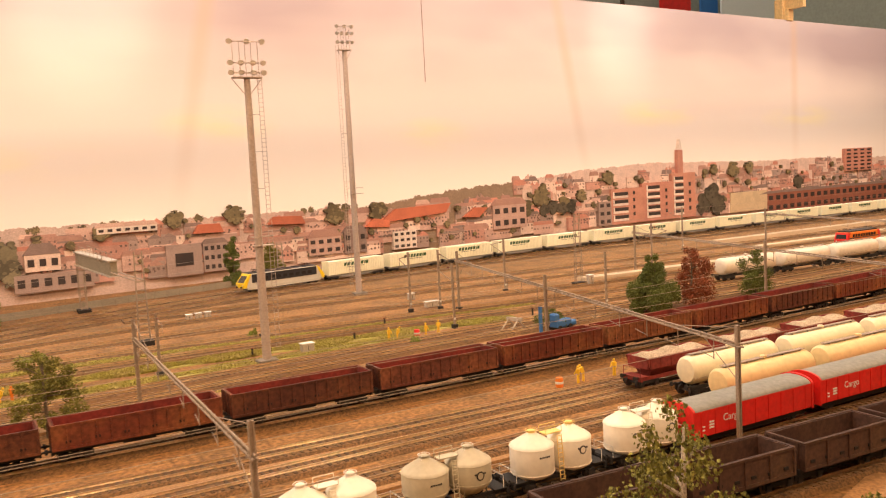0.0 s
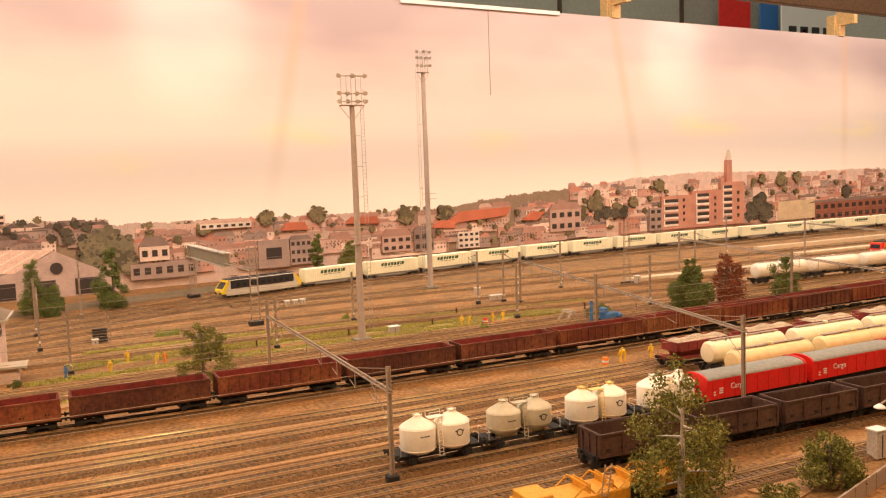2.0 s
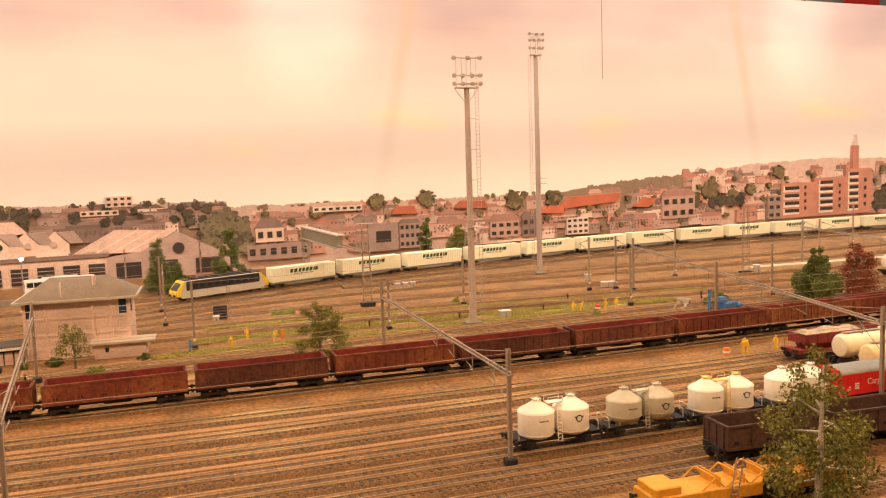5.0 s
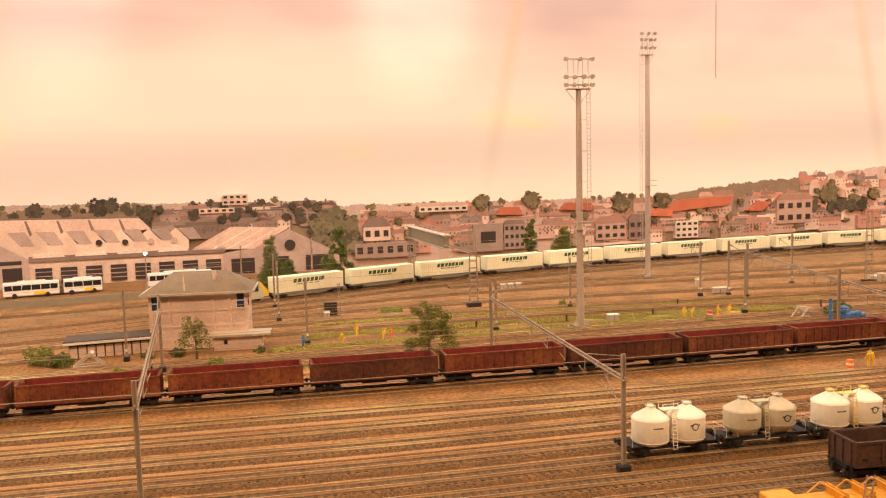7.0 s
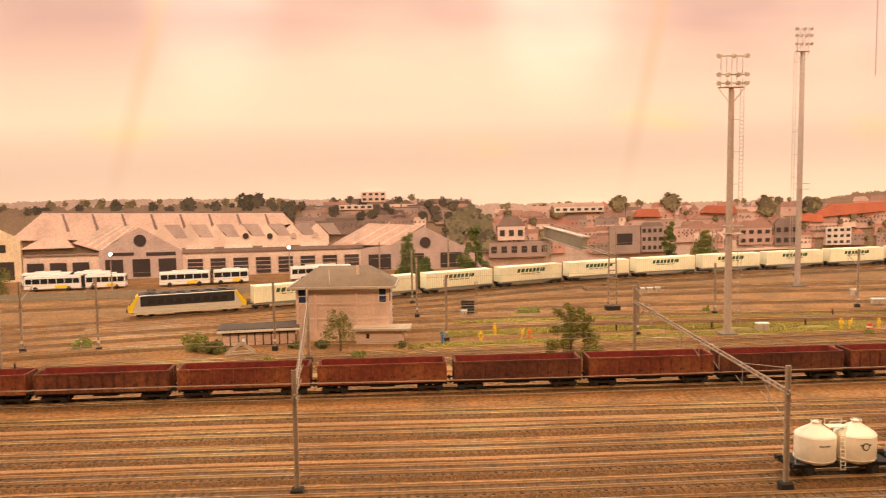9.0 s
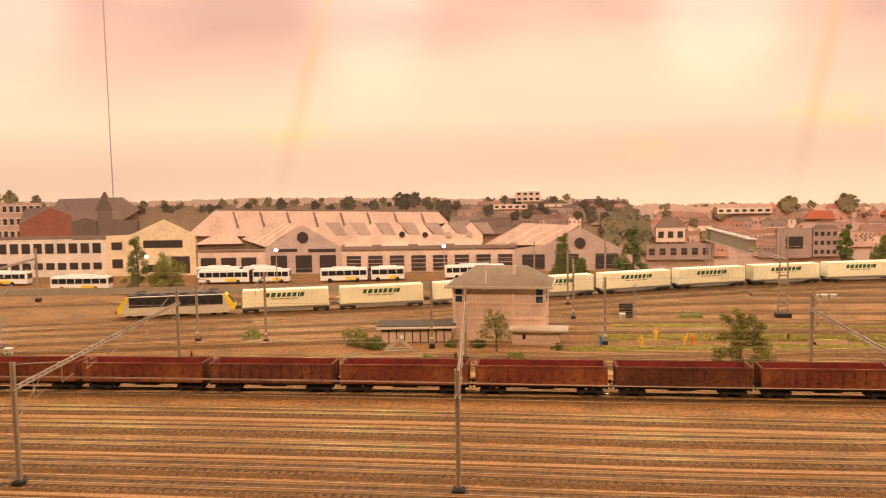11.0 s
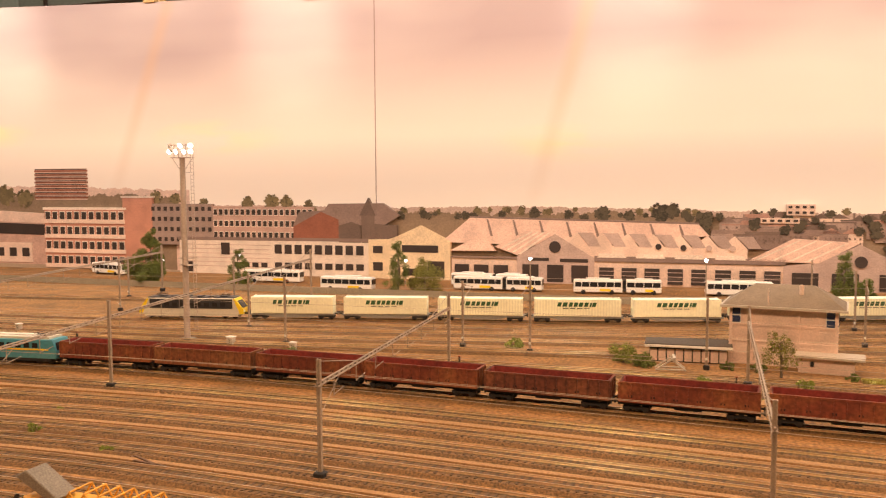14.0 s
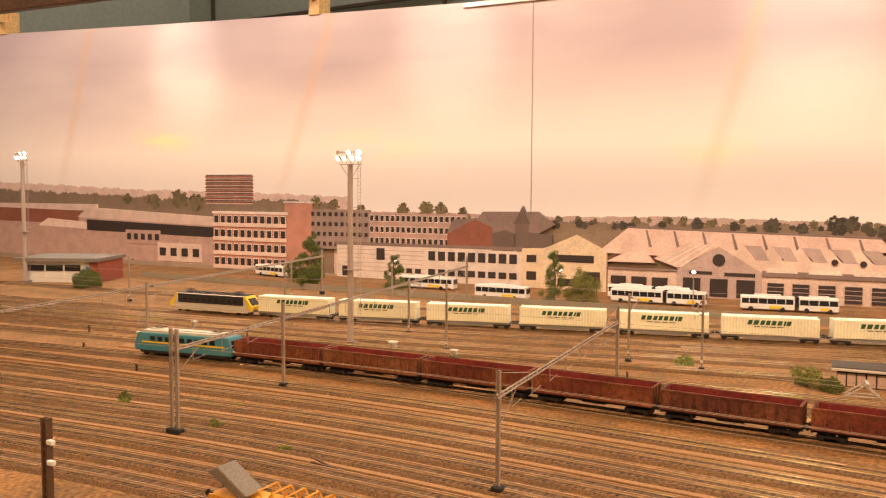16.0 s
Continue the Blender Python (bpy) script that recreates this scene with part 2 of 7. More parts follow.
# ---- shapes ----
def box(bm, c, s, turn=0.0):
    """A box by its centre and sizes, turned round z."""
    m = Matrix.Translation(c) @ Matrix.Rotation(turn, 4, "Z") @ Matrix.Diagonal((*s, 1))
    return bmesh.ops.create_cube(bm, size=1.0, matrix=m)["verts"]


def rod(bm, p, q, r, r2=None, seg=8, caps=True):
    p, q = Vector(p), Vector(q)
    d = q - p
    m = Matrix.Translation((p + q) / 2) @ d.to_track_quat("Z", "Y").to_matrix().to_4x4()
    bmesh.ops.create_cone(bm, cap_ends=caps, segments=seg, radius1=r, radius2=r if r2 is None else r2, depth=d.length, matrix=m)


def prism(bm, profile, x0, x1):
    """A profile in y and z drawn out along x."""
    a = [bm.verts.new((x0, y, z)) for y, z in profile]
    b = [bm.verts.new((x1, y, z)) for y, z in profile]
    n = len(profile)
    for i in range(n):
        bm.faces.new((a[i], a[(i + 1) % n], b[(i + 1) % n], b[i]))
    bm.faces.new(a[::-1]), bm.faces.new(b)


def slab(bm, outline, y0, y1):
    """An outline in x and z with thickness along y."""
    a = [bm.verts.new((x, y0, z)) for x, z in outline]
    b = [bm.verts.new((x, y1, z)) for x, z in outline]
    n = len(outline)
    for i in range(n):
        bm.faces.new((a[i], a[(i + 1) % n], b[(i + 1) % n], b[i]))
    bm.faces.new(a[::-1]), bm.faces.new(b)


def lathe(bm, profile, centre=(0, 0), seg=20):
    """A profile of (radius, z) turned round the upright axis."""
    rings = []
    for r, z in profile:
        rings.append([bm.verts.new((centre[0] + r * math.cos(2 * math.pi * k / seg), centre[1] + r * math.sin(2 * math.pi * k / seg), z)) for k in range(seg)])
    for a, b in zip(rings, rings[1:]):
        for k in range(seg):
            bm.faces.new((a[k], a[(k + 1) % seg], b[(k + 1) % seg], b[k]))
    bm.faces.new(rings[0][::-1]), bm.faces.new(rings[-1])


FINE = ("corrugation", "latch", "brand_mark", "writing", "ribs", "rungs", "registration_arm", "grilles", "panel_ribs", "lashing_rings", "stay", "ladder_bracket", "top_railing", "corner_post", "axle_box", "rest_platform")


def part(name, bm, material, parent=None, label="", bevel=0.0, smooth=False):
    if bevel:
        bmesh.ops.bevel(bm, geom=bm.edges[:], offset=bevel, segments=1, affect="EDGES", clamp_overlap=True)
    bmesh.ops.recalc_face_normals(bm, faces=bm.faces[:])
    me = bpy.data.meshes.new(name)
    bm.to_mesh(me)
    bm.free()
    if smooth:
        me.shade_smooth()
        me.set_sharp_from_angle(angle=radians(38))
    me.materials.append(M[material])
    ob = new(name, me)
    ob.parent = parent
    if name in FINE:
        ob["kind"] = "stuff"
    if label:
        ob["label"] = label
    return ob


def thing(name, label, category, group="", at=None, kind=""):
    ob = tagged(new(name), label, category, group, kind)
    ob.empty_display_size = 0.02
    if at is not None:
        ob.matrix_world = at
    return ob


def boxes(*rows):
    bm = bmesh.new()
    for row in rows:
        box(bm, *row)
    return bm


def rods(r, *pairs, seg=6):
    bm = bmesh.new()
    for p, q in pairs:
        rod(bm, p, q, r, seg=seg)
    return bm


RAIL = 0.0065  # top of rail over the board


def smooth_line(points, step=0.02):
    """A smooth curve through points in plan that run from left to right, cut into short steps."""
    p = [Vector(q) for q in points]
    slope = [(b.y - a.y) / (b.x - a.x) for a, b in zip(p, p[1:])]
    width = [b.x - a.x for a, b in zip(p, p[1:])]
    tangent = [slope[0]] + [(slope[i] * width[i + 1] + slope[i + 1] * width[i]) / (width[i] + width[i + 1]) for i in range(len(slope) - 1)] + [slope[-1]]
    out = []
    for i, (a, b) in enumerate(zip(p, p[1:])):
        n, h = max(2, int((b - a).length / step)), width[i]
        for k in range(n):
            t = k / n
            y = a.y * (1 + 2 * t) * (1 - t) ** 2 + h * tangent[i] * t * (1 - t) ** 2 + b.y * t * t * (3 - 2 * t) + h * tangent[i + 1] * t * t * (t - 1)
            out.append(Vector((a.x + h * t, y)))
    return out + [p[-1]]


class Line:
    """A track's centre line, measured along its length."""

    def __init__(self, points, step=0.02):
        self.p = smooth_line(points, step)
        self.s = [0.0]
        for a, b in zip(self.p, self.p[1:]):
            self.s.append(self.s[-1] + (b - a).length)

    def at(self, s):
        k = min(max(int(np.searchsorted(self.s, s)), 1), len(self.p) - 1)
        a, b = self.p[k - 1], self.p[k]
        d = (b - a).normalized()
        return a + d * (s - self.s[k - 1]), d

    def s_of_x(self, x):
        return float(np.interp(x, [q.x for q in self.p], self.s))

# ---- the board ----
WALL_TURN = math.degrees(math.atan(0.08))
WALL_AT = pose(0, 2.32, 0, 0, 0, WALL_TURN)

bm = bmesh.new()
box(bm, (0, 1.15, -0.02), (9.0, 3.4, 0.04))
ground = tagged(part("ground", bm, "ground"), "ochre ballasted ground of a model railway yard", "ground", kind="structure")

# tracks from the front to the back: the foreground fan, the freight train's road, the yard, the far main line
TRACKS = {
    "front_d": [(-4, 0.06), (-1.3, 0.497), (-1.0, 0.542), (-0.4, 0.540), (0.1, 0.522), (0.35, 0.515), (0.6, 0.510), (1.2, 0.51), (4, 0.51)],
    "front_c": [(-4, 0.10), (-1.3, 0.548), (-1.0, 0.590), (-0.4, 0.600), (0.1, 0.603), (0.25, 0.600), (0.45, 0.589), (0.65, 0.581), (1.2, 0.575), (2.2, 0.572), (4, 0.57)],
    "front_b": [(-4, 0.15), (-1.3, 0.601), (-1.0, 0.641), (-0.4, 0.650), (0.1, 0.648), (0.6, 0.642), (1.2, 0.635), (2.2, 0.632), (4, 0.63)],
    "front_a": [(-4, 0.20), (-1.3, 0.649), (-1.0, 0.694), (-0.45, 0.702), (-0.1, 0.694), (0.15, 0.694), (0.35, 0.692), (0.6, 0.692), (1.2, 0.692), (2.4, 0.691), (4, 0.69)],
    "silo_road": [(-4, 0.25), (-1.3, 0.697), (-1.0, 0.740), (-0.45, 0.752), (-0.1, 0.743), (0.2, 0.744), (0.8, 0.746), (1.8, 0.748), (4, 0.75)],
    "road_3": [(-4, 0.30), (-1.3, 0.758), (-1.0, 0.800), (-0.45, 0.810), (-0.1, 0.799), (0.3, 0.801), (0.8, 0.803), (1.8, 0.806), (4, 0.81)],
    "tank_road": [(-4, 0.36), (-1.3, 0.820), (-1.0, 0.857), (-0.45, 0.866), (-0.1, 0.857), (0.3, 0.861), (0.8, 0.863), (1.8, 0.866), (4, 0.87)],
    "gravel_road": [(-4, 0.43), (-1.3, 0.890), (-1.0, 0.920), (-0.45, 0.928), (-0.1, 0.918), (0.3, 0.905), (0.8, 0.90), (1.8, 0.91), (4, 0.92)],
    "freight_road": [(-4, 0.48), (-2.0, 0.845), (-1.5, 0.940), (-1.3, 0.976), (-1.0, 1.002), (-0.5, 1.011), (0.5, 1.011), (1.0, 1.03), (1.5, 1.06), (4, 1.16)],
    "yard_1": [(-4, 0.62), (-2.0, 0.97), (-1.5, 1.05), (-0.8, 1.12), (-0.2, 1.175), (0.4, 1.225), (1.0, 1.24), (4, 1.32)],
    "yard_2": [(-4, 0.72), (-2.0, 1.05), (-1.5, 1.12), (-0.8, 1.19), (-0.2, 1.235), (0.4, 1.275), (1.0, 1.30), (4, 1.40)],
    "yard_3": [(-0.205, 1.418), (-0.1, 1.425), (0.5, 1.42), (1.0, 1.37), (4, 1.48)],
    "shed_road": [(-4, 0.82), (-2.0, 1.11), (-1.5, 1.17), (-1.1, 1.222), (-0.8, 1.285), (-0.52, 1.345)],
    "yard_4": [(-4, 0.90), (-2.0, 1.16), (-1.5, 1.22), (-1.1, 1.29), (-0.6, 1.42), (-0.1, 1.51), (0.5, 1.49), (1.0, 1.45), (4, 1.56)],
    "yard_5": [(-4, 0.98), (-2.0, 1.21), (-1.5, 1.28), (-1.1, 1.36), (-0.6, 1.49), (0.0, 1.61), (0.5, 1.61), (1.0, 1.56), (4, 1.64)],
    "yard_6": [(-0.75, 1.475), (-0.4, 1.585), (0.0, 1.71), (0.5, 1.75), (1.0, 1.72), (4, 1.74)],
    "yard_7": [(0.2, 1.84), (0.5, 1.83), (1.0, 1.83), (1.8, 1.84), (4, 1.86)],
    "main_b": [(-4, 1.06), (-2.3, 1.26), (-1.83, 1.315), (-1.5, 1.37), (-1.0, 1.515), (-0.45, 1.675), (-0.2, 1.78), (0.2, 1.945), (0.5, 2.03), (0.75, 2.08), (1.1, 2.14), (1.5, 2.18), (1.9, 2.19), (4, 2.24)],
    "main_a": [(-4, 1.00), (-2.3, 1.20), (-1.83, 1.255), (-1.5, 1.31), (-1.0, 1.45), (-0.45, 1.61), (-0.2, 1.715), (0.2, 1.88), (0.5, 1.96), (0.75, 2.01), (1.1, 2.07), (1.5, 2.11), (1.9, 2.12), (4, 2.17)],
    "depot_lead": [(-4, 1.35), (-2.6, 1.46), (-2.1, 1.52), (-1.7, 1.60), (-1.2, 1.70), (-0.6, 1.80), (-0.2, 1.88), (0.3, 2.03), (0.7, 2.14), (1.2, 2.22), (4, 2.34)],
}
LINES = {k: Line(v) for k, v in TRACKS.items()}


def sweep(bm, line, profile, offset=0.0, x0=-3.4, x1=3.6):
    """A profile of (across, up) drawn along a track between two places."""
    rows = []
    for i, p in enumerate(line.p):
        if x0 <= p.x <= x1:
            q = line.p[min(i + 1, len(line.p) - 1)]
            o = line.p[max(i - 1, 0)]
            d = (q - o).normalized()
            n = Vector((-d.y, d.x))
            rows.append([bm.verts.new((p.x + n.x * (a + offset), p.y + n.y * (a + offset), z)) for a, z in profile])
    m = len(profile)
    for r, s in zip(rows, rows[1:]):
        for k in range(m):
            bm.faces.new((r[k], r[(k + 1) % m], s[(k + 1) % m], s[k]))
    if rows:
        bm.faces.new(rows[0][::-1]), bm.faces.new(rows[-1])


# stretches of the nearest tracks whose sleepers are laid one by one, at the end
SINGLE = {k: (-0.75, 0.25) for k in ("front_a", "silo_road", "road_3", "tank_road", "gravel_road", "front_b")}
singles = []


def sleeper_rows(line, x0, x1, pitch=0.0078):
    s0, s1 = line.s_of_x(x0), line.s_of_x(x1)
    n = int((s1 - s0) / pitch)
    for i in range(n):
        p, d = line.at(s0 + i * pitch)
        yield p, math.atan2(d.y, d.x)


def lay_track(key):
    line = LINES[key]
    near = line.p[len(line.p) // 2].y < 1.3
    track = thing("railway_track", "weathered model railway track on ochre ballast", "track", "yard tracks", kind="structure")
    x0, x1 = max(-3.4, line.p[0].x), min(3.5, line.p[-1].x)
    bm = bmesh.new()
    sweep(bm, line, [(-0.0205, 0.0), (-0.0165, 0.0035), (0.0165, 0.0035), (0.0205, 0.0)], x0=x0, x1=x1)
    part("ballast_bed", bm, "bed", track)
    for side in (-0.00825, 0.00825):
        bm = bmesh.new()
        sweep(bm, line, [(-0.0009, 0.004), (-0.0009, 0.0046), (-0.0003, 0.005), (-0.0005, RAIL), (0.0005, RAIL), (0.0003, 0.005), (0.0009, 0.0046), (0.0009, 0.004)], side, x0, x1)
        part("rail", bm, "rail", track)
    verts, faces = [], []
    cube = [(-1, -1, 0), (1, -1, 0), (1, 1, 0), (-1, 1, 0), (-0.85, -0.97, 1), (0.85, -0.97, 1), (0.85, 0.97, 1), (-0.85, 0.97, 1)]
    quads = [(4, 5, 6, 7), (0, 1, 5, 4), (1, 2, 6, 5), (2, 3, 7, 6), (3, 0, 4, 7)]
    apart = SINGLE.get(key)
    for p, turn in sleeper_rows(line, x0, x1, 0.0078 if near else 0.011):
        if apart and apart[0] < p.x < apart[1]:
            singles.append((track, p, turn))
            continue
        c, s, b = math.cos(turn), math.sin(turn), len(verts)
        for x, y, z in cube:
            x, y = x * 0.0016, y * 0.0148
            verts.append((p.x + c * x - s * y, p.y + s * x + c * y, 0.0022 + z * 0.0020))
        faces += [tuple(b + i for i in q) for q in quads]
    me = bpy.data.meshes.new("sleepers")
    me.from_pydata(verts, [], faces)
    me.materials.append(M["sleeper"])
    ob = new("sleepers", me)
    ob.parent = track
    ob["kind"] = "stuff"


for key in TRACKS:
    lay_track(key)


def strip(name, key, offset, width, material, label, x0, x1, z=0.003):
    bm = bmesh.new()
    sweep(bm, LINES[key], [(-width / 2, -0.004), (-width / 2 * 0.8, z), (width / 2 * 0.8, z), (width / 2, -0.004)], offset, x0, x1)
    tagged(part(name, bm, material), label, "path", kind="structure")


strip("cess_path", "gravel_road", -0.030, 0.014, "path", "pale cinder path between two tracks", -3.3, 3.4)
strip("cess_path", "silo_road", 0.028, 0.010, "path", "pale cinder path between two tracks", -1.4, 0.4)
strip("cess_path", "front_b", 0.026, 0.009, "path", "pale cinder path between two tracks", -1.4, -0.2)
strip("cess_path", "yard_1", -0.050, 0.030, "path", "pale cinder path beside the yard tracks", -1.6, 3.4)

# ---- the painted backdrop and the hall behind it ----
backdrop = thing("backdrop", "printed sky and town panorama panel behind the layout", "backdrop", at=WALL_AT, kind="structure")
PANEL_TOP = [(-4.2, 0.900), (-3.62, 0.878), (-2.73, 0.845), (-2.09, 0.823), (-1.387, 0.806), (-0.5, 0.800), (4.2, 0.802)]


def panel_top(u):
    return float(np.interp(u, [p[0] for p in PANEL_TOP], [p[1] for p in PANEL_TOP]))


bm = bmesh.new()
slab(bm, [(-4.2, -0.08), (4.2, -0.08)] + PANEL_TOP[::-1], 0.0, 0.012)
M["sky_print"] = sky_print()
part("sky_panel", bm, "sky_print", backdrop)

bm = bmesh.new()
box(bm, (0, 7.0, 2.5), (16, 0.2, 9)), box(bm, (0, -6.0, 2.5), (16, 0.2, 9))
tagged(part("wall_north", bm, "hall"), "grey green exhibition hall wall", "wall", kind="structure")
bm = bmesh.new()
box(bm, (8, 0.5, 2.5), (0.2, 13, 9)), box(bm, (-8, 0.5, 2.5), (0.2, 13, 9))
tagged(part("wall_east", bm, "hall"), "grey green exhibition hall wall", "wall", kind="structure")
bm = bmesh.new()
box(bm, (0, 0.5, 7.0), (16, 13, 0.2))
tagged(part("ceiling", bm, "hall"), "dim hall ceiling", "ceiling", kind="structure")
bm = bmesh.new()
box(bm, (0, 0.5, -1.1), (16, 13, 0.2))
tagged(part("floor", bm, "hall"), "dull grey hall floor", "floor", kind="structure")


# ---- rolling stock ----
def running_gear(parent, half, wheel_r=0.0052, bogie=True, at=None):
    """Bogies or single axles with wheels, frames and buffers, for a vehicle that is centred on the origin with its rail top at RAIL."""
    spots = at or (half * 0.70,)
    for sx in [s * q for q in spots for s in (-1, 1)]:
        axles = (-0.0103, 0.0103) if bogie else (0.0,)
        bm = bmesh.new()
        for side in (-1, 1):
            box(bm, (sx, side * 0.0118, RAIL + wheel_r + 0.0012), (0.030 if bogie else 0.010, 0.0014, 0.0034))
            for a in axles:
                box(bm, (sx + a, side * 0.0126, RAIL + wheel_r), (0.0048, 0.0018, 0.0050))
        if bogie:
            box(bm, (sx, 0, RAIL + wheel_r + 0.002), (0.006, 0.022, 0.004))
        frame_ob = part("bogie" if bogie else "axle_box", bm, "under", parent)
        for a in axles:
            bm = bmesh.new()
            rod(bm, (sx + a, -0.0085, RAIL + wheel_r), (sx + a, 0.0085, RAIL + wheel_r), 0.0011)
            for side in (-1, 1):
                rod(bm, (sx + a, side * 0.0068, RAIL + wheel_r), (sx + a, side * 0.0094, RAIL + wheel_r), wheel_r, seg=16)
            part("wheelset", bm, "wheel", frame_ob)
    for end in (-1, 1):
        for side in (-1, 1):
            bm = bmesh.new()
            x = end * half
            rod(bm, (x - end * 0.007, side * 0.0100, 0.0185), (x - end * 0.0012, side * 0.0100, 0.0185), 0.0012)
            rod(bm, (x - end * 0.0012, side * 0.0100, 0.0185), (x, side * 0.0100, 0.0185), 0.0026, seg=10)
            part("buffer", bm, "under", parent)


def open_wagon(name, label, group, half, width, floor_z, rim_z, skin, inside, ribs, hopper=False):
    """A steel open wagon: ribbed sides and ends with thickness, a rim, a floor, sole bars, gear."""
    w = thing(name, label, "freight wagon", group)
    L, T = half - 0.0055, 0.0012
    h = rim_z - floor_z
    for side in (-1, 1):
        bm = bmesh.new()
        box(bm, (0, side * (width / 2 - T / 2), floor_z + h / 2), (2 * L, T, h))
        box(bm, (0, side * (width / 2), rim_z - 0.0010), (2 * L + 0.001, T * 1.6, 0.0020))
        box(bm, (0, side * (width / 2), floor_z + 0.0012), (2 * L, T * 1.3, 0.0024))
        side_ob = part("side_wall", bm, skin, w)
        bm = bmesh.new()
        for k in range(ribs + 1):
            x = -L + 2 * L * k / ribs
            box(bm, (x, side * (width / 2 + 0.0006), floor_z + h * 0.47), (0.0020, 0.0014, h * 0.90))
        part("ribs", bm, skin, side_ob)
        bm = bmesh.new()
        for k in range(6):
            x = -L * 0.83 + 2 * L * 0.83 * k / 5
            box(bm, (x, side * (width / 2 + 0.0003), floor_z + h * (0.30 + 0.02 * (k % 2))), (0.0045, 0.0009, 0.0022))
        part("latch", bm, "under", side_ob)
        bm = bmesh.new()
        box(bm, (0, side * (width / 2 - 0.0022), (floor_z + rim_z) / 2), (2 * L - 0.003, 0.0006, h - 0.001))
        part("lining", bm, inside, w)
    for end in (-1, 1):
        bm = bmesh.new()
        box(bm, (end * (L - T / 2), 0, floor_z + h / 2), (T, width - 2 * T, h))
        box(bm, (end * L, 0, rim_z - 0.0010), (T * 1.6, width, 0.0020))
        for y in (-0.32, 0.0, 0.32):
            box(bm, (end * (L + 0.0005), y * width, floor_z + h * 0.48), (0.0012, 0.0020, h * 0.92))
        part("end_wall", bm, skin, w)
        bm = bmesh.new()
        box(bm, (end * (L - 0.0020), 0, (floor_z + rim_z) / 2), (0.0006, width - 0.006, h - 0.001))
        part("lining", bm, inside, w)
    bm = bmesh.new()
    box(bm, (0, 0, floor_z + 0.001), (2 * L - 0.002, width - 0.003, 0.002))
    part("floor_plate", bm, inside, w)
    bm = bmesh.new()
    for side in (-1, 1):
        box(bm, (0, side * 0.0105, floor_z - 0.0020), (2 * L, 0.0016, 0.0040))
    for end in (-1, 1):
        box(bm, (end * (L + 0.0005), 0, floor_z - 0.0018), (0.0020, 0.029, 0.0045))
    box(bm, (0, 0, floor_z - 0.0045), (0.030, 0.012, 0.0050))
    if hopper:
        prism(bm, [(-0.012, floor_z), (0.012, floor_z), (0.007, floor_z - 0.008), (-0.007, floor_z - 0.008)], -L * 0.55, L * 0.55)
    part("underframe", bm, "under", w)
    running_gear(w, half)
    return w


PITCH = 0.1614
ORE = [open_wagon("open_wagon", label, "stationary brown freight train", PITCH / 2, 0.0345, 0.0195, 0.0430, skin, "brown_in", 12) for label, skin in (
    ("rusty oxide-brown empty open freight wagon with ribbed steel sides", "brown"),
    ("orange-rusted empty open freight wagon with ribbed steel sides", "brown_orange"),
    ("dark sooty brown empty open freight wagon with ribbed steel sides", "brown_deep"),
)]


def stand(ob, line, s, first=False):
    p, d = line.at(s)
    m = pose(p.x, p.y, 0, 0, 0, math.degrees(math.atan2(d.y, d.x)))
    if first:
        ob.matrix_world = m
        return ob
    return copy_thing(ob, m)


fr = LINES["freight_road"]
S0 = fr.s_of_x(-1.2087)
for k, tone in enumerate((0, 1, 0, 0, 2, 0, 0, 2, 0, 2, 2, 0, 1, 0, 2, 0, 2, 0, 0, 1, 0, 2, 0)):
    stand(ORE[tone], fr, S0 + k * PITCH, k in (0, 1, 4))

coal = open_wagon("coal_wagon", "dark brown short empty open coal wagon", "dark coal wagons", 0.0533, 0.0345, 0.0185, 0.0400, "black", "black", 4, True)
cl = LINES["front_c"]
for k in range(10):
    stand(coal, cl, cl.s_of_x(0.251) + 0.0533 + k * 0.1066, k == 0)


